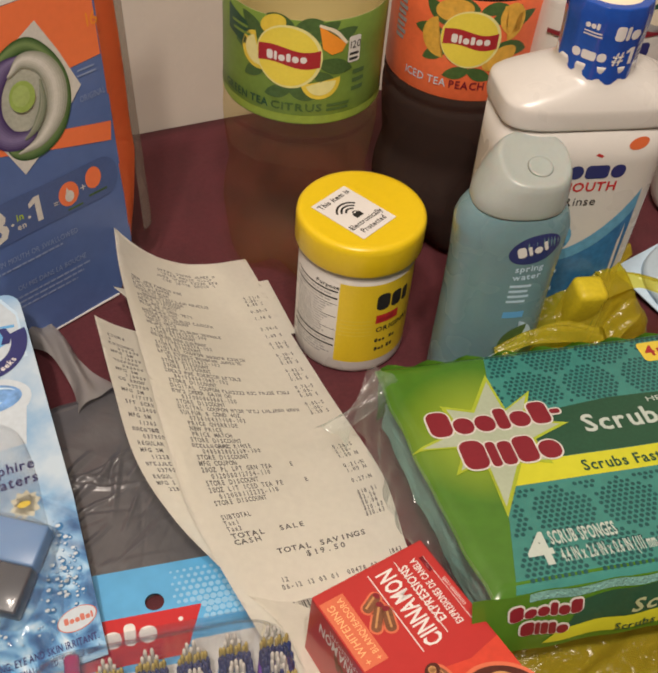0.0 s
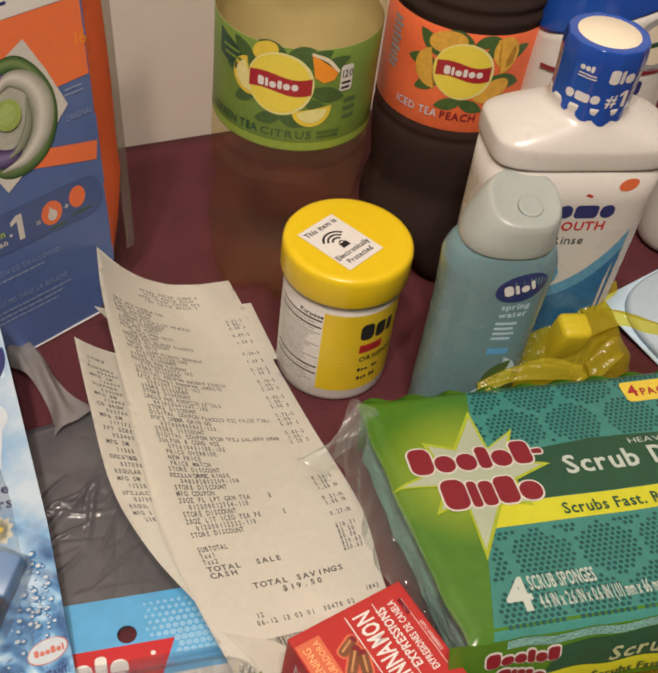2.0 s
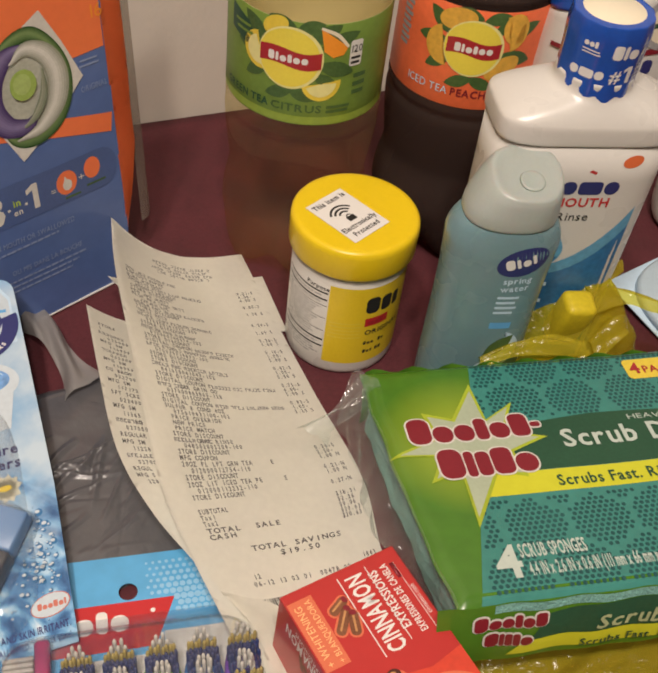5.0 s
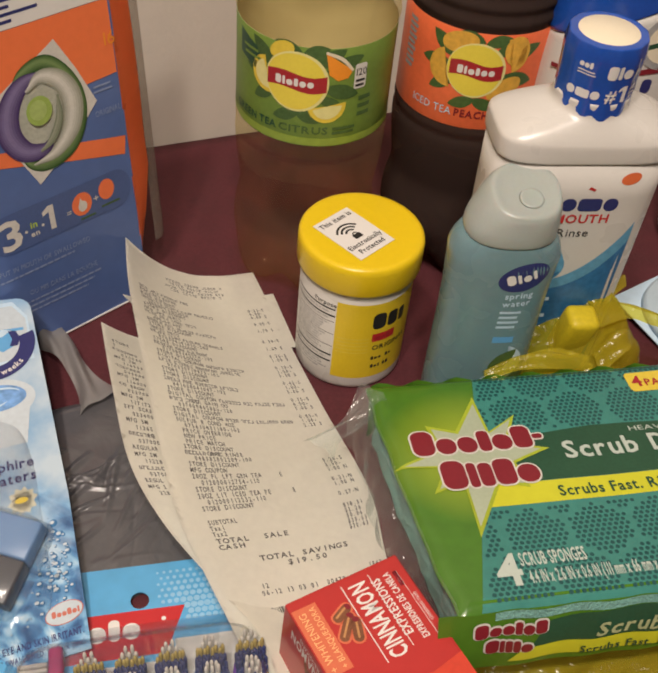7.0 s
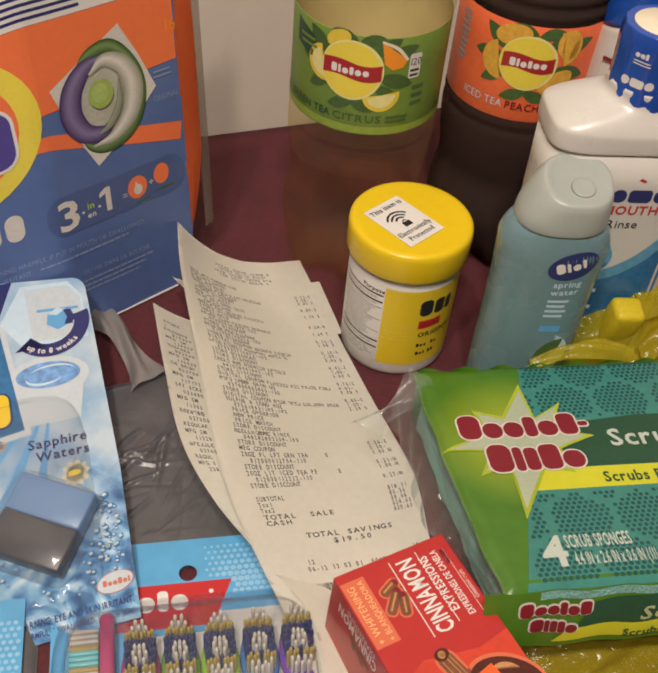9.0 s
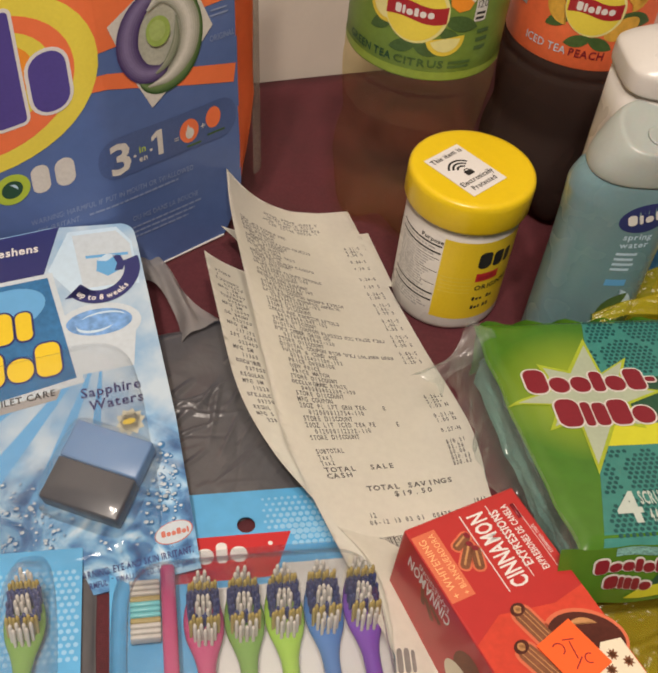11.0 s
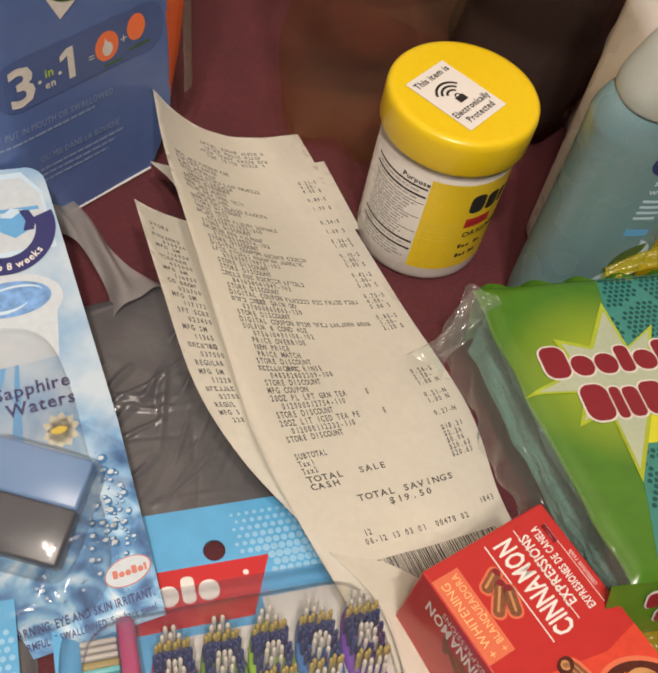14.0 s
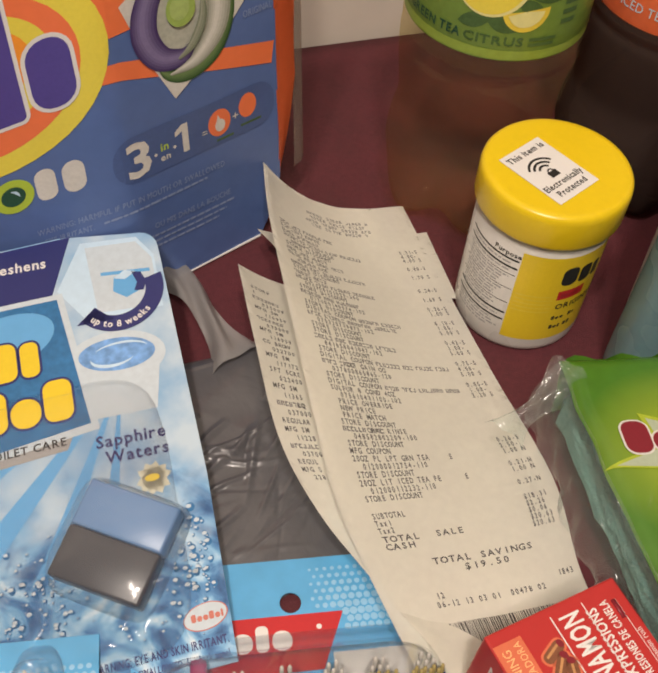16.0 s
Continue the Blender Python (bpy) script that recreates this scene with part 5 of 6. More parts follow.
ink("dark_lettering", [], DARKGREEN, skin, 0.0011, on_pack, texts=[lettering("Scrubs Fast. Rinses Clean.", 0.0150, -0.0678, 0.0050, bold=True, span=0.0735)])


def front_drop(u, v, h):
    """The film folded over the front of the pack: v runs down from the top edge."""
    t = min(1.0, -v / 0.030)
    return (u, -0.1130 - 0.0055 * math.sin(t * 1.6) - h, -0.0014 - 0.025 * t + 0.0008 * math.sin(u * 260 + 2 * t) + 0.0012 * noise.noise((u * 60, t * 2, 3.0)) * t)


rows = [[front_drop(-0.0440 + 0.136 * i / 60, -0.030 * j / 12, 0) for i in range(61)] for j in range(13)]
front = part("wrapper_front", loft(rows, close=False, caps=False), PACK_GREEN, pack, "film folded over the front edge")
ink("front_rim", [rect(-0.0240, -0.0040, 0.0915, -0.0003)], SPONGE, front, 0.0010, front_drop, 0.003)
ink("front_band", [poly([(-0.0040, -0.0060), (0.0200, -0.0042), (0.0600, -0.0042), (0.0900, -0.0050), (0.0900, -0.0180), (-0.0100, -0.0180)])], DARKGREEN, front, 0.0014, front_drop, 0.003, cutv=0.003)
ink("front_stripe", [poly([(-0.0120, -0.0182), (0.0900, -0.0182), (0.0900, -0.0260), (-0.0180, -0.0260)])], STRIPE, front, 0.0014, front_drop, 0.003, cutv=0.003)
ink("front_lettering", [], material("olive_beige_ink", (0.36, 0.40, 0.22), 0.35), front, 0.0040, front_drop, texts=[lettering("Scrub Dots", 0.0130, -0.0155, 0.0066, bold=True, span=0.0500, shear=0.2)])
ink("front_claim", [], DARKGREEN, front, 0.0040, front_drop, texts=[lettering("Scrubs Fast. Rinses Clean.", 0.0080, -0.0245, 0.0040, bold=True, span=0.0600)])


def front_marks(pad):
    return marks(-0.0310, -0.0110, 0.0056, "Sootoh", -0.06, pad) + marks(-0.0270, -0.0200, 0.0056, "Sitto", -0.06, pad)


ink("front_outline", front_marks(0.0006), PODWHITE, front, 0.0022, front_drop, 0.003)
ink("front_brand", front_marks(0.0), MAROON, front, 0.0032, front_drop, 0.003)


def side_film(seed):
    bm = bmesh.new()
    rows = []
    for j in range(121):
        v = -0.1120 + 0.1128 * j / 120
        row = []
        for i in range(13):
            t = i / 12
            w = 0.0066 + 0.0018 * math.sin(v * 90 + seed) + 0.0010 * math.sin(v * 410)
            pinch = noise.noise((v * 70, t * 4, seed))
            row.append(bm.verts.new((pack_left(v) + 0.0006 - w * math.sin(t * 2.4) + 0.0040 * pinch * t, v + 0.0020 * pinch * t, -0.0012 - 0.034 * t)))
        rows.append(row)
    for a, b in zip(rows, rows[1:]):
        for i in range(12):
            bm.faces.new((a[i], a[i + 1], b[i + 1], b[i]))
    return bm


part("side_wrap", side_film(0.4), WRAP, pack, "crinkled clear end wrap").visible_shadow = False
part("wrap_tail", ribbon([(-0.044, -0.004, -0.002), (-0.054, -0.012, -0.008), (-0.064, -0.017, -0.012), (-0.0700, -0.022, -0.014)], [0.016, 0.008, 0.010, 0.016], 0.5, 10, 0.0016), WRAP, pack, "twisted clear film tail")
rows = [[(-0.044 + 0.136 * i / 40, 0.0012 + 0.0015 * math.sin(i * 1.3 + j), -0.0014 - 0.030 * j / 6) for i in range(41)] for j in range(7)]
part("back_wrap", loft(rows, close=False, caps=False), PACK_GREEN, pack)
rows = [[(0.0930 + 0.002 * math.sin(j * 1.1 + i), -0.112 + 0.112 * i / 20, -0.0014 - 0.031 * j / 6) for i in range(21)] for j in range(7)]
part("end_wrap", loft(rows, close=False, caps=False), WRAP, pack)

ybag = thing("yellow_bag", Matrix(), "crumpled translucent yellow plastic bag under the sponge pack", "bag")
part("bag_body", bag_sheet(0.104, -0.122, 0.058, 0.094, 14, 0.0100, 7.0, rough=2.6, crease=0.7), YELLOWBAG, ybag)
rings = []
for j in range(19):
    t = j / 18
    r0 = 0.033 * (1 - t) ** 0.75 + 0.006
    ring = []
    for i in range(60):
        a = 2 * math.pi * i / 60
        k = 1 + 0.16 * math.sin(5 * a + 3 * t) + 0.10 * noise.noise((math.cos(a) * 2.5, math.sin(a) * 2.5, t * 5))
        ring.append((0.095 + 0.012 * t + 1.15 * r0 * k * math.cos(a), -0.014 + 0.012 * t + 0.62 * r0 * k * math.sin(a), 0.002 + 0.058 * t + 0.002 * noise.noise((i * 0.5, j * 0.7, 1.0))))
    rings.append(ring)
part("bag_front", bag_sheet(0.142, -0.192, 0.068, 0.034, 14, 0.030, 3.0, rough=3.2, flat=2.5, crease=0.8), YELLOWBAG, ybag, "bulging fold of yellow film")
part("bag_neck", loft(rings, caps=False), YELLOWBAG, ybag, "gathered translucent yellow film")
part("bag_knot", ribbon([(0.102, -0.006, 0.054), (0.113, 0.002, 0.056), (0.121, 0.008, 0.060)], [0.020, 0.009, 0.007], 0.8, 8, 0.0012), YELLOWBAG, ybag)
part("bag_knot", ribbon([(0.104, -0.008, 0.050), (0.124, -0.004, 0.051), (0.138, -0.004, 0.049), (0.156, -0.004, 0.046)], [0.022, 0.010, 0.008, 0.006], 0.2, 8, 0.001), YELLOWBAG, ybag)
part("bag_fold", ribbon([(0.060, -0.046, 0.041), (0.074, -0.041, 0.047), (0.090, -0.037, 0.049), (0.106, -0.033, 0.044)], [0.006, 0.009, 0.010, 0.008], 0.3, 10, 0.0015), YELLOWBAG, ybag)
part("bag_fold", ribbon([(0.112, -0.024, 0.034), (0.120, -0.016, 0.044), (0.124, -0.008, 0.040)], [0.012, 0.014, 0.012], 1.3, 10, 0.002), YELLOWBAG, ybag)
wb = part("wrapped_box", solid(-0.0072, -0.0065, 0, 0.0072, 0.0065, 0.028, 0.003, 3), material("dull_yellow_card", (0.58, 0.46, 0.018), 0.5, grain=0.15, scale=90), ybag, "bright yellow box inside the bag")
wb.matrix_basis = pose(0.0985, -0.012, 0.031, 12, 4, 14)


# ---- cinnamon toothpaste carton ----
carton = thing("toothpaste_carton", axes((0.0057, -0.157, 0.0475), (0.8196, 0.5726, -0.0220), (-0.5727, 0.8198, 0.0012)), "glossy red cinnamon toothpaste carton with printed sticks", "carton")
part("shell", solid(-0.0225, -0.1700, -0.0385, 0.0228, 0.0, 0.0, 0.0007, 2), BOX_RED, carton, smooth=False)
up = 90
ink("white_lettering", [rect(-0.0020, -0.0345, -0.0016, -0.0030), rect(0.0090, -0.0330, 0.0093, -0.0030), rect(0.0190, -0.0330, 0.0192, -0.0060)], WHITE_INK, carton, 0.0003,
    texts=[lettering("CINNAMON", 0.0068, -0.0345, 0.0066, up, bold=True, span=0.0305), lettering("EXPRESSIONS", 0.0120, -0.0290, 0.0034, up, bold=True, span=0.0235), lettering("EXPRESIONES DE CANELA", 0.0163, -0.0325, 0.0026, up, bold=True, span=0.0275),
           lettering("cinnamon rush", 0.0210, -0.0280, 0.0018, up, span=0.012)])
PEACHBOX = material("peach_panel_ink", (0.62, 0.15, 0.075), 0.35, grain=0.06)
CLAIM_GOLD = material("pale_gold_ink", (0.85, 0.48, 0.22), 0.35, grain=0.06)
ink("claim_panel", [rect(-0.0220, -0.0305, -0.0128, -0.0040)], PEACHBOX, carton, 0.0003)
ink("claim_text", [], CLAIM_GOLD, carton, 0.0005, texts=[lettering("+ WHITENING", -0.0178, -0.0295, 0.0027, up, span=0.0235), lettering("+ BLANQUEADORA", -0.0140, -0.0295, 0.0023, up, span=0.0245)])


def stick(cu, cv, length, width, turn):
    c, t = math.cos(radians(turn)), math.sin(radians(turn))
    return [(cu + x * c - y * t, cv + x * t + y * c) for x, y in pill(-length / 2, -width / 2, length / 2, width / 2, width * 0.45)]


GLOWRED = material("glow_orange_ink", (0.57, 0.055, 0.03), 0.35, grain=0.15, scale=60)
sticks = [(-0.0066, -0.0120, 0.0080, 0.0034, 25), (-0.0076, -0.0172, 0.0110, 0.0034, 48), (-0.0048, -0.0195, 0.0090, 0.0036, 70)]
ink("stick_halo", [stick(a, b, l + 0.0014, w + 0.0014, t) for a, b, l, w, t in sticks], PEACHBOX, carton, 0.0003)
ink("stick_print", [stick(*s) for s in sticks], BROWN, carton, 0.0005)
ink("stick_light", [stick(a + 0.0003, b + 0.0006, l * 0.85, w * 0.22, t) for a, b, l, w, t in sticks], TAN, carton, 0.0007)
ink("stick_hole", [disc(a + 0.42 * l * math.cos(radians(t)), b + 0.42 * l * math.sin(radians(t)), 0.0010, 0.0013, t) for a, b, l, w, t in sticks], MAROON, carton, 0.0009)
big = [(-0.0014, -0.0489, 0.0170, 0.0060, 104), (-0.0072, -0.0600, 0.0170, 0.0064, 108)]
DEEP = material("deep_brown_ink", (0.075, 0.018, 0.012), 0.3, grain=0.3, scale=120)
ink("halo_print", [stick(a, b, l + 0.0020, w + 0.0020, t) for a, b, l, w, t in big], PEACHBOX, carton, 0.0003)
ink("warm_field", [poly([(-0.0222, -0.046), (-0.0100, -0.0400), (0.0100, -0.0440), (0.0225, -0.0420), (0.0225, -0.1000), (-0.0222, -0.1000)])], GLOWRED, carton, 0.00025)
ink("cup_glow", [disc(0.0122, -0.0580, 0.0140, 0.0098, -33)], PEACHBOX, carton, 0.0003)
ink("cup_print", [disc(0.0122, -0.0582, 0.0128, 0.0086, -33)], DEEP, carton, 0.0005)
ink("cup_shine", [arc(0.0120, -0.0580, 0.0048, 0.0066, 20, 120, 20, taper=True, ry=1.0)], TAN, carton, 0.0007)
ink("milk_print", [poly([(0.0100, -0.0665), (0.0150, -0.0615), (0.0222, -0.0630), (0.0222, -0.0950), (-0.0050, -0.0950), (0.0030, -0.0740)])], CREAM, carton, 0.0006)
ink("large_stick", [stick(*s) for s in big], BROWN, carton, 0.0009)
ink("stick_grain", [stick(a + o * math.sin(radians(t)), b - o * math.cos(radians(t)), l * 0.9, 0.0003, t) for a, b, l, w, t in big for o in (-0.0017, 0.0004, 0.0018)], TAN, carton, 0.0011)
ink("stick_end", [disc(a + 0.48 * l * math.cos(radians(t)), b + 0.48 * l * math.sin(radians(t)), 0.0022, 0.0028, t) for a, b, l, w, t in big], DEEP, carton, 0.0012)
ink("stick_curl", [arc(a + 0.48 * l * math.cos(radians(t)), b + 0.48 * l * math.sin(radians(t)), 0.0009, 0.0014, 0, 300, 16) for a, b, l, w, t in big], TAN, carton, 0.0014)
ink("blue_print", [disc(0.0160, -0.0860, 0.0080, 0.0050)], BLUE, carton, 0.0008)
ink("anise_print", [leaf(a, b, 0.0042, 0.0006, t) for a, b in ((0.0160, -0.0665), (0.0195, -0.0705), (0.0125, -0.0705)) for t in (0, 45, 90, 135)], BROWN, carton, 0.0009)


def carton_side(u, v, h):
    return (-0.0225 - h, v, u)


ink("side_lettering", [], WHITE_INK, carton, 0.0003, carton_side, texts=[lettering("CINNAMON", -0.0062, -0.0330, 0.0052, up, bold=True, span=0.0265), lettering("EXPRESSIONS", -0.0028, -0.0310, 0.0026, up, span=0.0190)])
ink("side_stick", [stick(-0.0150, -0.0180, 0.0075, 0.0024, 20), stick(-0.0165, -0.0225, 0.0085, 0.0026, 50), stick(-0.0145, -0.0260, 0.0075, 0.0024, 75)], BROWN, carton, 0.0004, carton_side)
ink("side_cup", [disc(-0.0180, -0.0480, 0.0100, 0.0085)], BROWN, carton, 0.0003, carton_side)
ink("side_milk", [disc(-0.0270, -0.0480, 0.0080, 0.0110)], CREAM, carton, 0.0005, carton_side)
part("tuck_slot", solid(0.0176, -0.0120, 0.0, 0.0190, -0.0060, 0.0003), MAROON, carton)
price = thing("price_sticker", carton.matrix_world @ axes((0.0040, -0.0615, 0.0013), (0.97, 0.22, 0), (-0.22, 0.97, 0)), "bright orange handwritten price sticker", "sticker")
part("paper", solid(-0.0078, -0.0092, 0, 0.0078, 0.0092, 0.0001), NEON, price, smooth=False)
ink("pen_mark", [arc(-0.003, 0.004, 0.0018, 0.0022, -90, 120), stick(0.0008, 0.0010, 0.0060, 0.0004, 70), stick(-0.001, -0.003, 0.0050, 0.0004, 20), arc(0.003, -0.004, 0.0014, 0.0018, 30, 260), stick(0.002, 0.0045, 0.004, 0.0004, -30)], MAROON, price, 0.0008)


# ---- receipt ----
receipt = thing("shop_receipt", Matrix(), "long folded white till receipt with curled edges", "receipt")
LEN, WID = 0.240, 0.080


def sheet_map(left, right, power):
    """A sheet of paper strung between two smooth edges, its left side lifting in a curve."""
    ts = [r[0] for r in left]
    lt = smooth_rows(left, 12)
    rt = smooth_rows(right, 12)

    def edge(rows, t):
        return np.array([np.interp(t, rows[:, 0], rows[:, k]) for k in (1, 2, 3)])

    def f(u, v, h):
        t, s = v / LEN, u / WID
        a, b = edge(lt, t), edge(rt, t)
        p = a + (b - a) * s
        lift = (1 - s) ** (power + 1.6 * max(0.0, 1 - t / 0.35)) if s < 1 else 0
        p[2] = b[2] + (a[2] - b[2]) * lift + h + (0.0006 * noise.noise((u * 40, v * 30, power)) + 0.0004 * noise.noise((u * 70 + v * 60, v * 45 - u * 40, power + 3.0))) * math.sin(math.pi * min(1, max(0, s)))
        return (p[0], p[1], p[2])
    return f


top_map = sheet_map([(0, -0.1137, 0.0225, 0.0387), (0.14, -0.1049, -0.0086, 0.0377), (0.33, -0.0892, -0.0514, 0.0365), (0.53, -0.0705, -0.1002, 0.0322), (0.625, -0.0598, -0.1238, 0.0268), (0.73, -0.0455, -0.1444, 0.0202), (0.86, -0.0272, -0.1696, 0.0146), (1.0, -0.0077, -0.1972, 0.0102)],
                    [(0, -0.0535, 0.0435, 0.0060), (0.20, -0.0330, 0.0035, 0.0060), (0.42, -0.0080, -0.0440, 0.0065), (0.625, 0.0155, -0.0870, 0.0075), (0.77, 0.0255, -0.1220, 0.0070), (0.88, 0.0370, -0.1460, 0.0060), (1.0, 0.0500, -0.1740, 0.0060)], 1.7)
mid_map = sheet_map([(0, -0.1120, 0.0030, 0.0185), (0.15, -0.0985, -0.0170, 0.0250), (0.3, -0.0880, -0.0500, 0.0290), (0.6, -0.0700, -0.1080, 0.0240), (1.0, -0.0300, -0.1750, 0.0080)],
                    [(0, -0.0412, 0.0318, 0.0035), (0.3, -0.0120, -0.0330, 0.0040), (0.6, 0.0120, -0.0900, 0.0045), (1.0, 0.0420, -0.1650, 0.0040)], 1.5)
low_map = sheet_map([(0, -0.1130, -0.0300, 0.0315), (0.20, -0.0985, -0.0680, 0.0330), (0.36, -0.0825, -0.1050, 0.0300), (0.50, -0.0640, -0.1265, 0.0210), (0.66, -0.0388, -0.1492, 0.0170), (0.82, -0.0148, -0.1760, 0.0165), (1.0, -0.0010, -0.2400, 0.0120)],
                    [(0, -0.0420, -0.0020, 0.0030), (0.20, -0.0300, -0.0400, 0.0035), (0.36, -0.0150, -0.0760, 0.0035), (0.50, 0.0, -0.1000, 0.0035), (0.66, 0.0120, -0.1280, 0.0035), (0.82, 0.0260, -0.1620, 0.0035), (1.0, 0.0500, -0.2150, 0.0035)], 1.3)


def paper(f, nu=26, nv=80, v0=0.0, v1=LEN):
    bm = bmesh.new()
    g = [[bm.verts.new(f(WID * i / nu, v0 + (v1 - v0) * j / nv, 0)) for i in range(nu + 1)] for j in range(nv + 1)]
    for j in range(nv):
        for i in range(nu):
            bm.faces.new((g[j][i], g[j][i + 1], g[j + 1][i + 1], g[j + 1][i]))
    bmesh.ops.solidify(bm, geom=bm.faces[:], thickness=0.00007)
    return bm


top_sheet = part("top_sheet", paper(top_map), PAPER, receipt)
mid_sheet = part("middle_sheet", paper(mid_map, v1=0.040), PAPER, receipt)
low_sheet = part("bottom_sheet", paper(low_map), PAPER, receipt, "lower fold with curled left edge")


def flip(f):
    """Lays lines of text, whose heights count upwards, on a sheet whose length counts downwards."""
    return lambda u, v, h: f(u, -v, h)


MONO, CAPH, NARROW = 0.78, 0.0020, 0.72
items = ["STORE DISCOUNT", "  012000112232-110", "20OZ LIT ICED TEA PE      E", "STORE DISCOUNT", "  012000012754-110", "20OZ PL LPT GRN TEA     E", "MFG COUPON", "STORE DISCOUNT", "  048582802209-100", "#ORAL RINSE",
         "STORE DISCOUNT", " PRICE MATCH", " NEW PRICE", " PRICE OVERRIDE", "  075610431100-102", "SULFUR 8 COND 4OZ", "DIGITAL COUPON #####", "STORE DISCOUNT", "  037000865865-120", "#CAR GAIN OO", "DIGITAL COUPON ##  ##", "STORE DISCOUNT",
         "  841058041047-102", "#####", "STORE DISCOUNT", "STORE DISCOUNT", "  070330719873-102", "####", "DIGITAL COUPON ##", "STORE DISCOUNT", "  017000140574-102", "###", "STORE DISCOUNT", "  076308101020-200", "####", "##", "STORE DISCOUNT",
         "##  ##", "  #", "####", "###", "STORE DISCOUNT", "  ##", "####", "##", "#", "####"]


def blot(u, v):
    """Short plain strokes where a printed character cannot be read."""
    strokes = [rect(u, v, u + 0.0012, v + 0.0005), rect(u, v + 0.0014, u + 0.0012, v + 0.0019), rect(u, v + 0.0001, u + 0.0005, v + 0.0018), rect(u + 0.0008, v + 0.0001, u + 0.0012, v + 0.0018)]
    return random.sample(strokes, random.choice((2, 3)))


texts, bars = [], []
STEP = 0.00262
for k, row in enumerate(items):
    v, u = 0.1502 - STEP * k, 0.0045
    plain = row.replace("#", " ")
    texts.append(lettering(row.split("#")[0] if "#" in row and not row.startswith("#") else plain.strip() and ("      " + plain.strip() if row.startswith("#") else plain) or "", u, -v, CAPH, mono=MONO, wide=NARROW, bold=True))
    start = u + max(0, row.find("#")) * 0.0016
    for i in range(row.count("#") and max(2, min(row.count("#"), 4))):
        for g in range(random.randint(3, 7)):
            bars += blot(start, -v)
            start += 0.00155
        start += 0.0012
for k, amount in ((0, "0.27-N"), (2, "1.00 N"), (3, "0.21-N"), (5, "1.00 N"), (6, "2.50-"), (7, "0.26-S"), (15, "2.20 S"), (16, "1.00-"), (17, "0.85-S"), (19, "5.00 S"), (20, "4.00-"), (21, "0.75-S"), (23, "5.00 S"), (24, "1.00-"), (25, "0.42-S"),
                  (27, "5.00 S"), (28, "1.00-"), (29, "0.10-S"), (31, "1.00 S"), (32, "0.36-S"), (34, "1.69 S"), (36, "0.24-S"), (39, "1.79 S"), (41, "0.80-S"), (43, "4.00 S"), (44, "4.00-"), (45, "0.21-S")):
    texts.append(lettering(amount, 0.0655, -(0.1502 - STEP * k), CAPH, mono=MONO, wide=NARROW, bold=True))
for k, (a, b) in enumerate((("SUBTOTAL", "$18.31"), ("Tax1", "$2.26"), ("Tax2", "$0.06"), ("", "$20.63"), ("", "$20.63"))):
    v = 0.1562 + 0.00262 * k
    texts += [lettering(a, 0.0045, -v, CAPH, mono=MONO, wide=NARROW, bold=True), lettering(b, 0.0655, -v, CAPH, mono=MONO, wide=NARROW, bold=True)]
texts += [lettering("TOTAL  SALE", 0.0045, -0.1645, 0.0021, mono=MONO, wide=1.28, bold=True), lettering("CASH", 0.0045, -0.1672, 0.0021, mono=MONO, wide=1.28, bold=True),
          lettering("TOTAL SAVINGS", 0.0200, -0.1740, 0.0022, mono=MONO, wide=1.36, bold=True), lettering("$19.50", 0.0320, -0.1772, 0.0022, mono=MONO, wide=1.36, bold=True),
          lettering("13 03 01  00478 02", 0.0270, -0.1885, CAPH, mono=MONO, wide=0.9, bold=True), lettering("1843", 0.0700, -0.1850, CAPH, mono=MONO, wide=0.8, bold=True)]
texts += [lettering("06-12", 0.0150, -0.1885, CAPH, mono=MONO, wide=0.9, bold=True), lettering("12", 0.0160, -0.1855, CAPH, mono=MONO, wide=0.9, bold=True)]


def margin(v):
    """The blank strip left of the print, which widens down the sheet."""
    return np.interp(v / LEN, [0, 0.14, 0.33, 0.53, 0.73, 0.86, 1.0], [0, 0.0015, 0.0035, 0.0055, 0.0060, 0.0040, 0.0030])


def on_top(u, v, h):
    return top_map(u + margin(-v) * (1 - u / WID), -v, h)



ink("receipt_text", [], PRINT, top_sheet, 0.00025, on_top, texts=texts)
ink("blurred_print", bars, GREYPRINT, top_sheet, 0.00025, on_top, 0.004)
head = [r for k in range(4) for g in range(20 - 3 * (k % 2)) if (g + k) % 6 for r in blot(0.020 + 0.003 * (k % 2) + 0.0018 * g, -0.0125 - 0.0027 * k)]
ink("header_print", head, GREYPRINT, top_sheet, 0.00025, on_top, 0.003)
random.seed(5)
code, u = [], 0.010
while u < 0.072:
    w = random.choice((0.0003, 0.0003, 0.0006, 0.0009))
    code.append(rect(u, -0.2050, u + w, -0.1940))
    u += w + random.choice((0.0003, 0.0004, 0.0006))
ink("barcode", code, PRINT, top_sheet, 0.00025, on_top, cutv=0.003)
ink("barcode_number", [rect(0.012 + 0.0024 * k, -0.2080, 0.0138 + 0.0024 * k, -0.2065) for k in range(24)], PRINT, top_sheet, 0.00025, on_top)
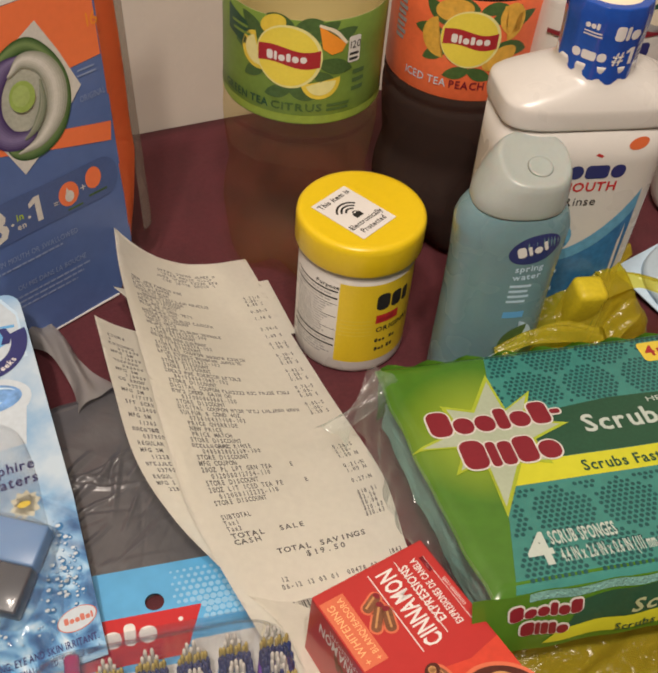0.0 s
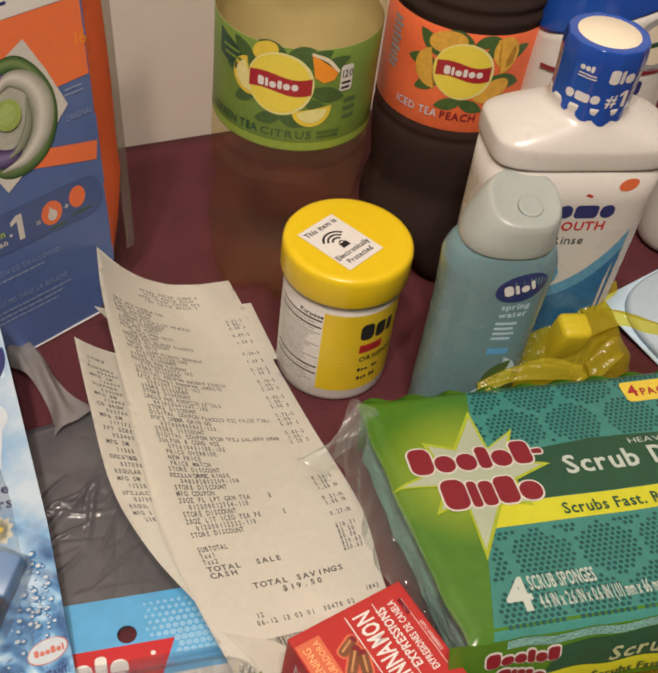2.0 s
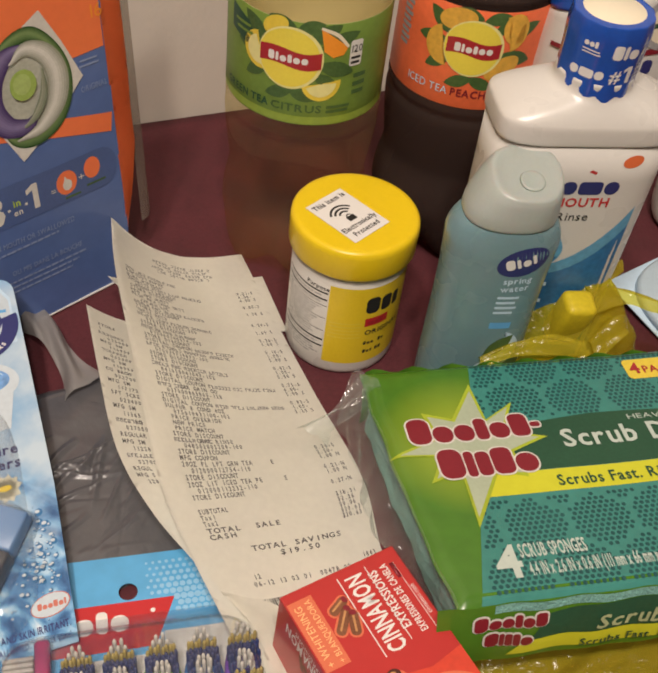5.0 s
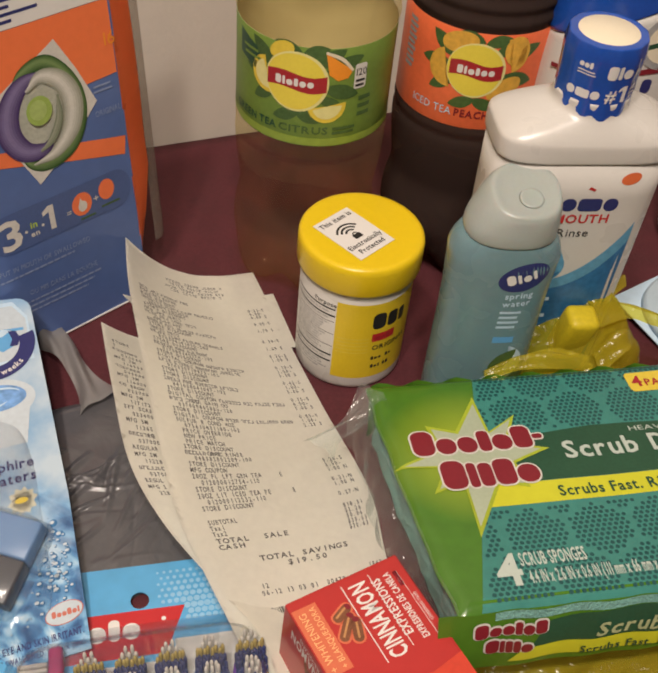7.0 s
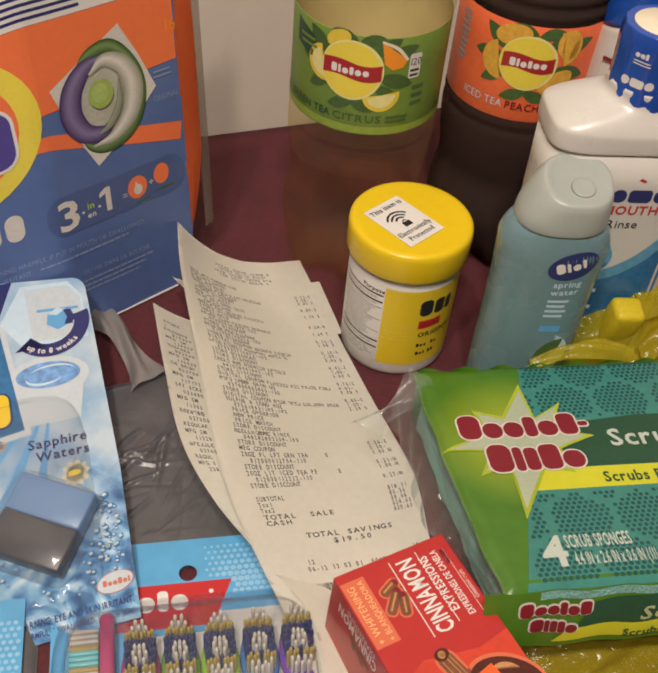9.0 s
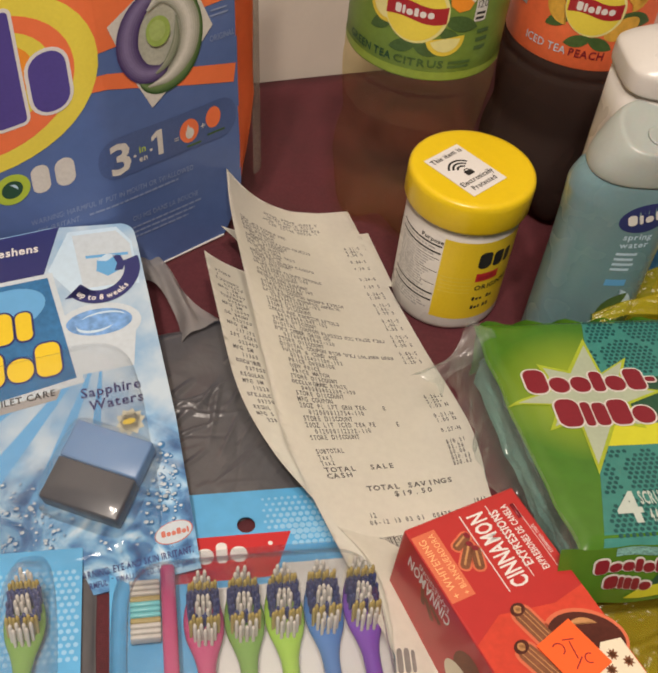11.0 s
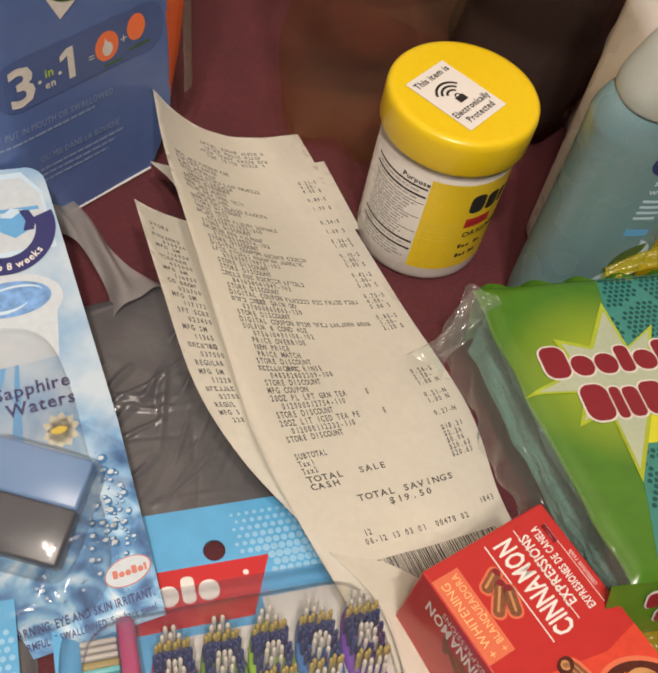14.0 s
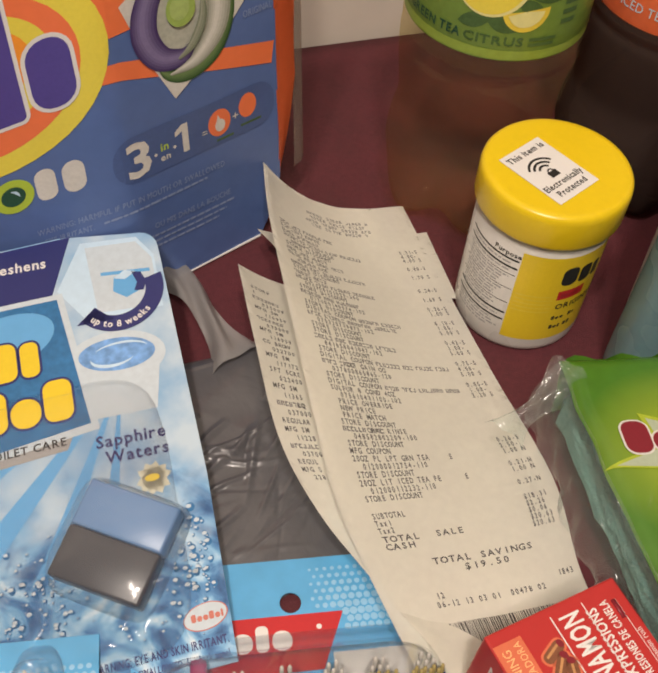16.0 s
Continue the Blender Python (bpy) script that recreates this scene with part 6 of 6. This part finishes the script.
lows = ["STORE", "1", "#", "  035000", "MFG SM", "  116959", "#", "  035000", "MFG SM", "  116959", "CG BROW", "  022700", "MFG SM", "  117172", "SFT SCRE", "  023400", "MFG SM", "  11365", "# LQ", "  037000", "REGULAR", "MFG SM", "  11228", "#", "  03700", "REGUL", "MFG S", "  228"]
texts, bars = [], []
for k, row in enumerate(lows):
    v = 0.0125 + 0.00335 * k
    texts.append(lettering(row.replace("#", " " * 4), 0.0035, -v, CAPH, mono=MONO, wide=NARROW, bold=True))
    if "#" in row:
        for g in range(7):
            bars += blot(0.0035 + 0.0016 * g, -v)
ink("fold_text", [], PRINT, low_sheet, 0.00025, flip(low_map), texts=texts)
ink("offer_shape", marks(0.0010, -0.2180, 0.0050, "hht", 0.10), GREYPRINT, low_sheet, 0.0006, flip(low_map), 0.003)
ink("offer_text", [], BLACK_INK, low_sheet, 0.0006, flip(low_map), texts=[lettering("THE BE", 0.0010, -0.2250, 0.0038, bold=True)])
ink("fold_print", bars, GREYPRINT, low_sheet, 0.00025, flip(low_map), 0.003)


# ---- toilet block card ----
block_card = thing("toilet_block_card", axes((-0.1601, -0.0605, 0.0280), (0.9174, 0.3670, 0.1538), (-0.3915, 0.9016, 0.1842)), "blue printed toilet block card with clear blister", "package")
outline = [(-0.090, -0.1365), (0.0268, -0.1365), (0.0285, -0.0730), (0.0268, 0.0160)] + [(0.0188 + 0.0078 * math.cos(radians(a)), 0.0215 + 0.0078 * math.sin(radians(a))) for a in range(0, 100, 15)] + [(-0.010, 0.0345), (-0.090, 0.0345)]
bm = bmesh.new()
f0 = bm.faces.new([bm.verts.new((u, v, 0)) for u, v in outline])
ext = bmesh.ops.extrude_face_region(bm, geom=[f0])
bmesh.ops.translate(bm, vec=(0, 0, -0.0007), verts=[g for g in ext["geom"] if isinstance(g, bmesh.types.BMVert)])
base_card = part("card", bm, CARD_WATER, block_card, smooth=False)
ink("navy_corner", [poly([(-0.0895, 0.0085), (-0.0160, 0.0085), (-0.0060, 0.0340), (-0.0895, 0.0340)])], NAVY, base_card, 0.0002)
ink("corner_text", [], WHITE_INK, base_card, 0.0004, texts=[lettering("freshens", -0.0395, 0.0240, 0.0042, bold=True, turn=-3)])
ink("cistern", [poly([(-0.0135, 0.0110), (-0.0025, 0.0300), (0.0190, 0.0275), (0.0245, 0.0180), (0.0245, -0.0050), (-0.0035, -0.0050)])], PALE, base_card, 0.0003)
CHINA = material("printed_china_ink", (0.50, 0.58, 0.64), 0.35, grain=0.10, scale=60)
ink("cistern_front", [poly([(-0.0010, 0.0275), (0.0185, 0.0255), (0.0235, 0.0170), (0.0235, -0.0040), (0.0005, -0.0020)])], CHINA, base_card, 0.0004)
ink("sun_ray", [poly([(0.005, -0.030), (0.005 + 0.075 * math.cos(radians(t)), -0.030 + 0.075 * math.sin(radians(t))), (0.005 + 0.075 * math.cos(radians(t + w)), -0.030 + 0.075 * math.sin(radians(t + w)))]) for t, w in ((186, 6), (203, 8), (222, 7), (240, 6), (256, 5))], SKY, base_card, 0.0003)
ink("splash_line", [poly([(0.0035, 0.0150), (0.0220, 0.0125), (0.0220, 0.0110), (0.0035, 0.0135)])], SKY, base_card, 0.0005)
ink("cube_light", [disc(0.0128, 0.0078, 0.0060, 0.0060, 20, 6)], SKY, base_card, 0.0006)
ink("cube_top", [poly([(0.0080, 0.0112), (0.0126, 0.0138), (0.0168, 0.0122), (0.0122, 0.0098)])], PALE, base_card, 0.0009)
ink("cube_dark", [poly([(0.0150, 0.0125), (0.0185, 0.0115), (0.0200, 0.0070), (0.0185, 0.0035), (0.0150, 0.0040), (0.0165, 0.0075)])], NAVY, base_card, 0.0009)
ink("bowl", [disc(0.0045, -0.0215, 0.0180, 0.0105, -6)], CHINA, base_card, 0.0004)
ink("bowl_base", [poly([(-0.010, -0.0270), (0.0195, -0.0275), (0.0160, -0.0450), (-0.0080, -0.0440)])], CHINA, base_card, 0.0005)
ink("bowl_water", [disc(0.0048, -0.0205, 0.0140, 0.0066, -6)], material("bowl_water_ink", (0.13, 0.27, 0.52), 0.35, grain=0.7, scale=45), base_card, 0.0007)
ink("bowl_swirl", [arc(0.0060, -0.0205, 0.0085, 0.0105, 10, 150, 20, taper=True, ry=0.45), arc(0.003, -0.0215, 0.0055, 0.008, 170, 340, 20, taper=True, ry=0.5)], PALE, base_card, 0.0009)
ink("arrow", [arc(0.0085, 0.0060, 0.0110, 0.0178, 215, 372, 24, ry=0.98), poly([(-0.0005, 0.0005), (-0.0080, -0.0055), (0.0060, -0.0062)])], NAVY, base_card, 0.0010)
ink("arrow_text", [], WHITE_INK, base_card, 0.0013, texts=[lettering("up to 8 weeks", 0.0085, -0.0097, 0.0027, align="C", bold=True, bend=0.0160)])
ink("logo_frame", [poly([(-0.0890, 0.0110), (-0.0118, 0.0098), (-0.0050, -0.0478), (-0.0460, -0.0515), (-0.0890, -0.0490)])], CHINA, base_card, 0.0006)
ink("logo_panel", [poly([(-0.0870, 0.0090), (-0.0140, 0.0076), (-0.0078, -0.0450), (-0.0460, -0.0488), (-0.0870, -0.0465)])], BLUE_SWEEP, base_card, 0.0009)
ink("logo_glow", [disc(-0.0360, -0.0060, 0.0200, 0.0110, 10)], SKY, base_card, 0.0011)


def logo_blocks(pad):
    return marks(-0.0660, -0.0220, 0.0135, "Soht", 0.0, pad) + marks(-0.0600, -0.0415, 0.0140, "Shoh", -0.02, pad)


ink("logo_outline", logo_blocks(0.0009), NAVY, base_card, 0.0014)
ink("logo_shape", logo_blocks(0.0), YELLOW_INK, base_card, 0.0018, label="plain yellow brand shapes")
ink("care_strip", [poly([(-0.060, -0.0555), (-0.0170, -0.0530), (-0.0125, -0.0440), (-0.060, -0.0465)])], GREY, base_card, 0.0005)
ink("care_text", [], BLACK_INK, base_card, 0.0007, texts=[lettering("TOILET CARE", -0.0460, -0.0510, 0.0030, bold=True)])
ink("scent_name", [], NAVY, base_card, 0.0007, texts=[lettering("Sapphire", -0.0074, -0.0552, 0.0044, bold=True, wide=1.0, turn=-2), lettering("Waters", -0.0046, -0.0615, 0.0044, bold=True, wide=1.0, turn=-2)])
ink("flower", [leaf(0.0105, -0.0705, 0.0125, 0.0028, t) for t in (10, 40, 75, 110, 145)], material("cream_petal_ink", (0.64, 0.64, 0.50), 0.35, grain=0.15), base_card, 0.0005)
ink("flower_heart", [disc(0.0100, -0.0702, 0.0026, 0.0013)], LEMON, base_card, 0.0007)
random.seed(11)
drops, shine = [], []
for k in range(260):
    side = random.random()
    u, v = (random.gauss(0.0185, 0.004), random.gauss(-0.102, 0.010)) if side < 0.45 else (random.gauss(-0.034, 0.009), random.gauss(-0.105, 0.010)) if side < 0.85 else (random.uniform(-0.060, 0.022), random.uniform(-0.125, -0.110))
    if not (-0.084 < u < 0.0250 and v < -0.080):
        continue
    r = 0.0003 + 0.0014 * random.random() ** 2
    drops.append(disc(u, v, r, r * random.uniform(0.5, 1.0), random.uniform(0, 180), 12))
    shine.append(disc(u - r * 0.25, v + r * 0.25, r * 0.6, r * 0.45, 0, 8))
ink("bubble_print", drops, BLUE_SWEEP, base_card, 0.0004)
ink("bubble_shine", shine, CHINA, base_card, 0.0008)
SOFT_RED = material("soft_red_ink", (0.50, 0.15, 0.11), 0.4, grain=0.06)
ink("maker_rim", [disc(0.0193, -0.1204, 0.0074, 0.0043, 8)], SOFT_RED, base_card, 0.0010)
ink("maker_oval", [disc(0.0193, -0.1204, 0.0070, 0.0040, 8)], CHINA, base_card, 0.0013)
ink("maker_shape", marks(0.0146, -0.1217, 0.0022, "hoohoi", 0.02), SOFT_RED, base_card, 0.0016)
ink("warning_text", [], NAVY, base_card, 0.0008, texts=[lettering("WARNING: EYE AND SKIN IRRITANT.", 0.0255, -0.1300, 0.0027, wide=0.62, align="R", bold=True), lettering("HARMFUL IF SWALLOWED. See back panel.", 0.0255, -0.1342, 0.0023, wide=0.62, align="R", bold=True)])
blk = Matrix.Translation((-0.0040, -0.0916, 0.0)) @ Matrix.Rotation(radians(-33.5), 4, "Z")
b1 = part("cleaning_block", solid(-0.0162, -0.0170, 0.0010, 0.0162, 0.0006, 0.0098, 0.0010), BLOCK_DARK, block_card, "dark half of the cleaning block")
b2 = part("cleaning_block", solid(-0.0162, 0.0008, 0.0010, 0.0162, 0.0168, 0.0098, 0.0010), BLOCK_BLUE, block_card, "mid blue half of the cleaning block")
b1.matrix_basis = b2.matrix_basis = blk


def blister(w, d, hgt, cu, cv, e=5.0, flat=0.86):
    rings = []
    for k, (a, z) in enumerate(((1.06, 0.0003), (1.0, 0.0006), (0.985, 0.3 * hgt), (0.96, 0.75 * hgt), (0.92, 0.95 * hgt), (flat, hgt), (flat * 0.5, hgt), (0.05, hgt))):
        ring = [(cu + x * (1 + 0.01 * noise.noise((x * 60, y * 60, z * 90))), cv + y, z + 0.0008 * noise.noise((x * 55, y * 55, 4.0)) * (1 if z > 0.001 else 0)) for x, y, _ in squircle(w * a, d * a, 0, e, 72)]
        rings.append(ring)
    return loft(rings)


cover = part("blister", blister(0.0185, 0.0195, 0.0130, 0.0, -0.0005, 6.0, 0.88), WRAP_CLEAR, block_card, "clear boxy blister over the block")
cover.matrix_basis, cover.visible_shadow = blk, False
part("blister_tray", blister(0.0430, 0.0480, 0.0060, -0.0285, -0.0800), TRAY, block_card, "shallow clear dented plastic tray").visible_shadow = False

# ---- toothbrush packs ----
tb_m = axes((-0.0697, -0.1500, 0.0030), (0.9606, 0.2780, 0), (-0.2780, 0.9606, 0))


def card_with_hole(u0, v0, u1, v1, r, hu=0.0, hv=0.0):
    """A card with a round hanging hole through it."""
    bm = bmesh.new()
    n = 32
    inner, outer = [], []
    for k in range(n):
        a = 2 * math.pi * k / n
        c, s = math.cos(a), math.sin(a)
        inner.append((hu + r * c, hv + r * s))
        t = min((u1 - hu) / c if c > 1e-6 else 9, (u0 - hu) / c if c < -1e-6 else 9, (v1 - hv) / s if s > 1e-6 else 9, (v0 - hv) / s if s < -1e-6 else 9)
        outer.append((hu + t * c, hv + t * s))
    corners = [(u1, v1), (u0, v1), (u0, v0), (u1, v0)]
    for c in corners:
        k = min(range(n), key=lambda i: math.dist(outer[i], c))
        outer[k] = c
    for z in (0.0, -0.0006):
        a = [bm.verts.new((*p, z)) for p in inner]
        b = [bm.verts.new((*p, z)) for p in outer]
        for k in range(n):
            bm.faces.new((a[k], b[k], b[(k + 1) % n], a[(k + 1) % n]))
    bm.verts.ensure_lookup_table()
    for ring0, ring1 in ((0, 2 * n), (n, 3 * n)):
        for k in range(n):
            j = (k + 1) % n
            bm.faces.new((bm.verts[ring0 + k], bm.verts[ring0 + j], bm.verts[ring1 + j], bm.verts[ring1 + k]))
    return bm


def brush(parent, u, v, handle, z=0.003):
    """A toothbrush lying on its back: head, neck, handle and angled tufts."""
    rows = smooth_rows([(0.0004, 0.0016, 0.001), (0.0044, 0.0022, -0.003), (0.0070, 0.0026, -0.012), (0.0066, 0.0026, -0.020), (0.0040, 0.0025, -0.028), (0.0030, 0.0028, -0.036), (0.0034, 0.0034, -0.060), (0.0058, 0.0045, -0.090), (0.0060, 0.0045, -0.135)], 4)
    rings = [[(u + w * math.cos(a), v + y, z + t + t * math.sin(a)) for a in (2 * math.pi * i / 20 for i in range(20))] for w, t, y in rows]
    br = part("toothbrush", loft(rings), handle, parent)
    tufts = {"white_tuft": [], "yellow_tuft": [], "navy_tuft": []}
    plan = [(-0.002, "white_tuft", (-0.0012, 0.0012)), (-0.0042, "white_tuft", (-0.0024, 0, 0.0024)), (-0.0066, "yellow_tuft", (-0.0040, -0.0014, 0.0014, 0.0040)), (-0.0085, "navy_tuft", (-0.0046, -0.0030, -0.0012, 0.0012, 0.0030, 0.0046)), (-0.0100, "navy_tuft", (-0.0040, 0.0040, -0.0018, 0.0018)),
            (-0.0120, "white_tuft", (-0.0016, 0.0, 0.0016)), (-0.0125, "navy_tuft", (-0.0046, 0.0046)), (-0.0140, "white_tuft", (-0.0022, 0, 0.0022)), (-0.0155, "navy_tuft", (-0.0044, 0.0044)), (-0.0165, "white_tuft", (-0.0014, 0.0014)), (-0.0180, "navy_tuft", (-0.0034, 0.0, 0.0034)),
            (-0.0200, "yellow_tuft", (-0.0042, -0.0018, 0.0018, 0.0042)), (-0.0225, "white_tuft", (-0.0034, -0.0012, 0.0012, 0.0034)), (-0.0245, "white_tuft", (-0.0022, 0.0, 0.0022))]
    for dy, kind, xs in plan:
        for x in xs:
            tufts[kind] += [(u + x, v + dy)] if kind == "white_tuft" else [(u + x - 0.0005, v + dy - 0.0004), (u + x + 0.0006, v + dy + 0.0003)]
    for kind, mat in (("white_tuft", BRISTLE_W), ("yellow_tuft", BRISTLE_Y), ("navy_tuft", BRISTLE_N)):
        bm = bmesh.new()
        for x, y in tufts[kind]:
            top = 0.0098 + 0.0012 * noise.noise((x * 900, y * 900, 0)) - (0.0022 if kind == "navy_tuft" else 0)
            lean = 0.0024 + 0.0008 * noise.noise((x * 700, y * 500, 2))
            rings = [[(x + r * math.cos(a), y + k * lean + r * math.sin(a), z + 0.0030 + k * top) for a in (2 * math.pi * i / 8 for i in range(8))] for k, r in ((0, 0.00055), (0.9, 0.00072), (1.0, 0.0004))]
            rows = [[bm.verts.new(p) for p in ring] for ring in rings]
            for a, b in zip(rows, rows[1:]):
                for i in range(8):
                    bm.faces.new((a[i], a[(i + 1) % 8], b[(i + 1) % 8], b[i]))
            bm.faces.new(rows[-1])
        tf = part(kind, bm, mat, br)
    return br


pack5 = thing("toothbrush_pack", tb_m, "blue card of five toothbrushes under a clear blister", "package", "toothbrush packs")
tcard = part("card", card_with_hole(-0.0520, -0.190, 0.0490, 0.0155, 0.0036), CARD_BLUE, pack5, "blue card with round hang hole", smooth=False)
ink("red_panel", [poly([(-0.0300, -0.0043), (0.0170, -0.0043), (0.0085, -0.0232), (-0.0300, -0.0232)])], RED_INK, tcard, 0.0003)
ink("brand_shape", marks(-0.0275, -0.0160, 0.0084, "ooto", 0.02) + [disc(0.0085, -0.0090, 0.0009)], WHITE_INK, tcard, 0.0006, label="plain white brand shapes")
dd = []
for j in range(9):
    for i in range(16):
        u, v = 0.0075 + i * 0.0026 + 0.0013 * (j % 2), 0.0110 - j * 0.0026
        if u < 0.0475 and not (u < 0.0172 and v < -0.0030):
            dd.append(disc(u, v, 0.00045 + 0.00085 * min(1, (9 - abs(j - 6)) / 9) * min(1, (u - 0.004) / 0.012), None, 0, 14))
ink("dot_print", dd, DOTBLUE, tcard, 0.0003)
ink("white_field", [rect(-0.0180, -0.188, 0.0475, -0.0260), rect(0.0120, -0.0260, 0.0475, -0.0180)], WHITE_INK, tcard, 0.0002)
for k, hm in enumerate((PINK, HANDLE_GREEN, HANDLE_LIME, HANDLE_BLUE, HANDLE_PURPLE)):
    brush(pack5, -0.0190 + 0.0143 * k, -0.0275, hm)
part("side_brush", solid(-0.0335, -0.150, 0.0012, -0.0282, -0.0190, 0.0095, 0.0016), PINK, pack5, "pink brush seen from its side")
stripes = []
for k, (mat, w) in enumerate(((BRISTLE_W, 0.0016), (BRISTLE_W, 0.0016), (BRISTLE_W, 0.0016), (BRISTLE_Y, 0.0022), (AQUA, 0.0018), (AQUA, 0.0018), (AQUA, 0.0018), (BRISTLE_Y, 0.0020), (BRISTLE_W, 0.0017), (BRISTLE_W, 0.0017), (BRISTLE_W, 0.0017))):
    y0 = -0.0240 - 0.0021 * k
    part("side_tuft", solid(-0.0445, y0 - w, 0.0030, -0.0338, y0, 0.0075, 0.0006), mat, pack5)
part("blister", blister(0.0480, 0.0880, 0.0145, -0.0010, -0.1035, 9.0, 0.93), CLEAR, pack5, "clear boxy blister").visible_shadow = False

pack2 = thing("toothbrush_pack", axes((-0.1305, -0.1957, 0.0045), (0.9606, 0.2780, 0), (-0.2780, 0.9606, 0)), "blue dotted card with a brush in a narrow blister", "package", "toothbrush packs")
card2 = part("card", solid(-0.057, -0.150, -0.0006, 0.0095, 0.0220, 0.0, 0.0002), CARD_BLUE, pack2, smooth=False)
ink("dot_print", [disc(-0.043 + i * 0.0026 + 0.0013 * (j % 2), 0.012 - j * 0.0026, 0.0009, None, 0, 12) for j in range(14) for i in range(20)], DOTBLUE, card2, 0.0003)
brush(pack2, -0.0090, 0.0050, HANDLE_GREEN)
part("blister", blister(0.0105, 0.0800, 0.0140, -0.0090, -0.0650, 3.5), CLEAR, pack2, "narrow clear blister").visible_shadow = False
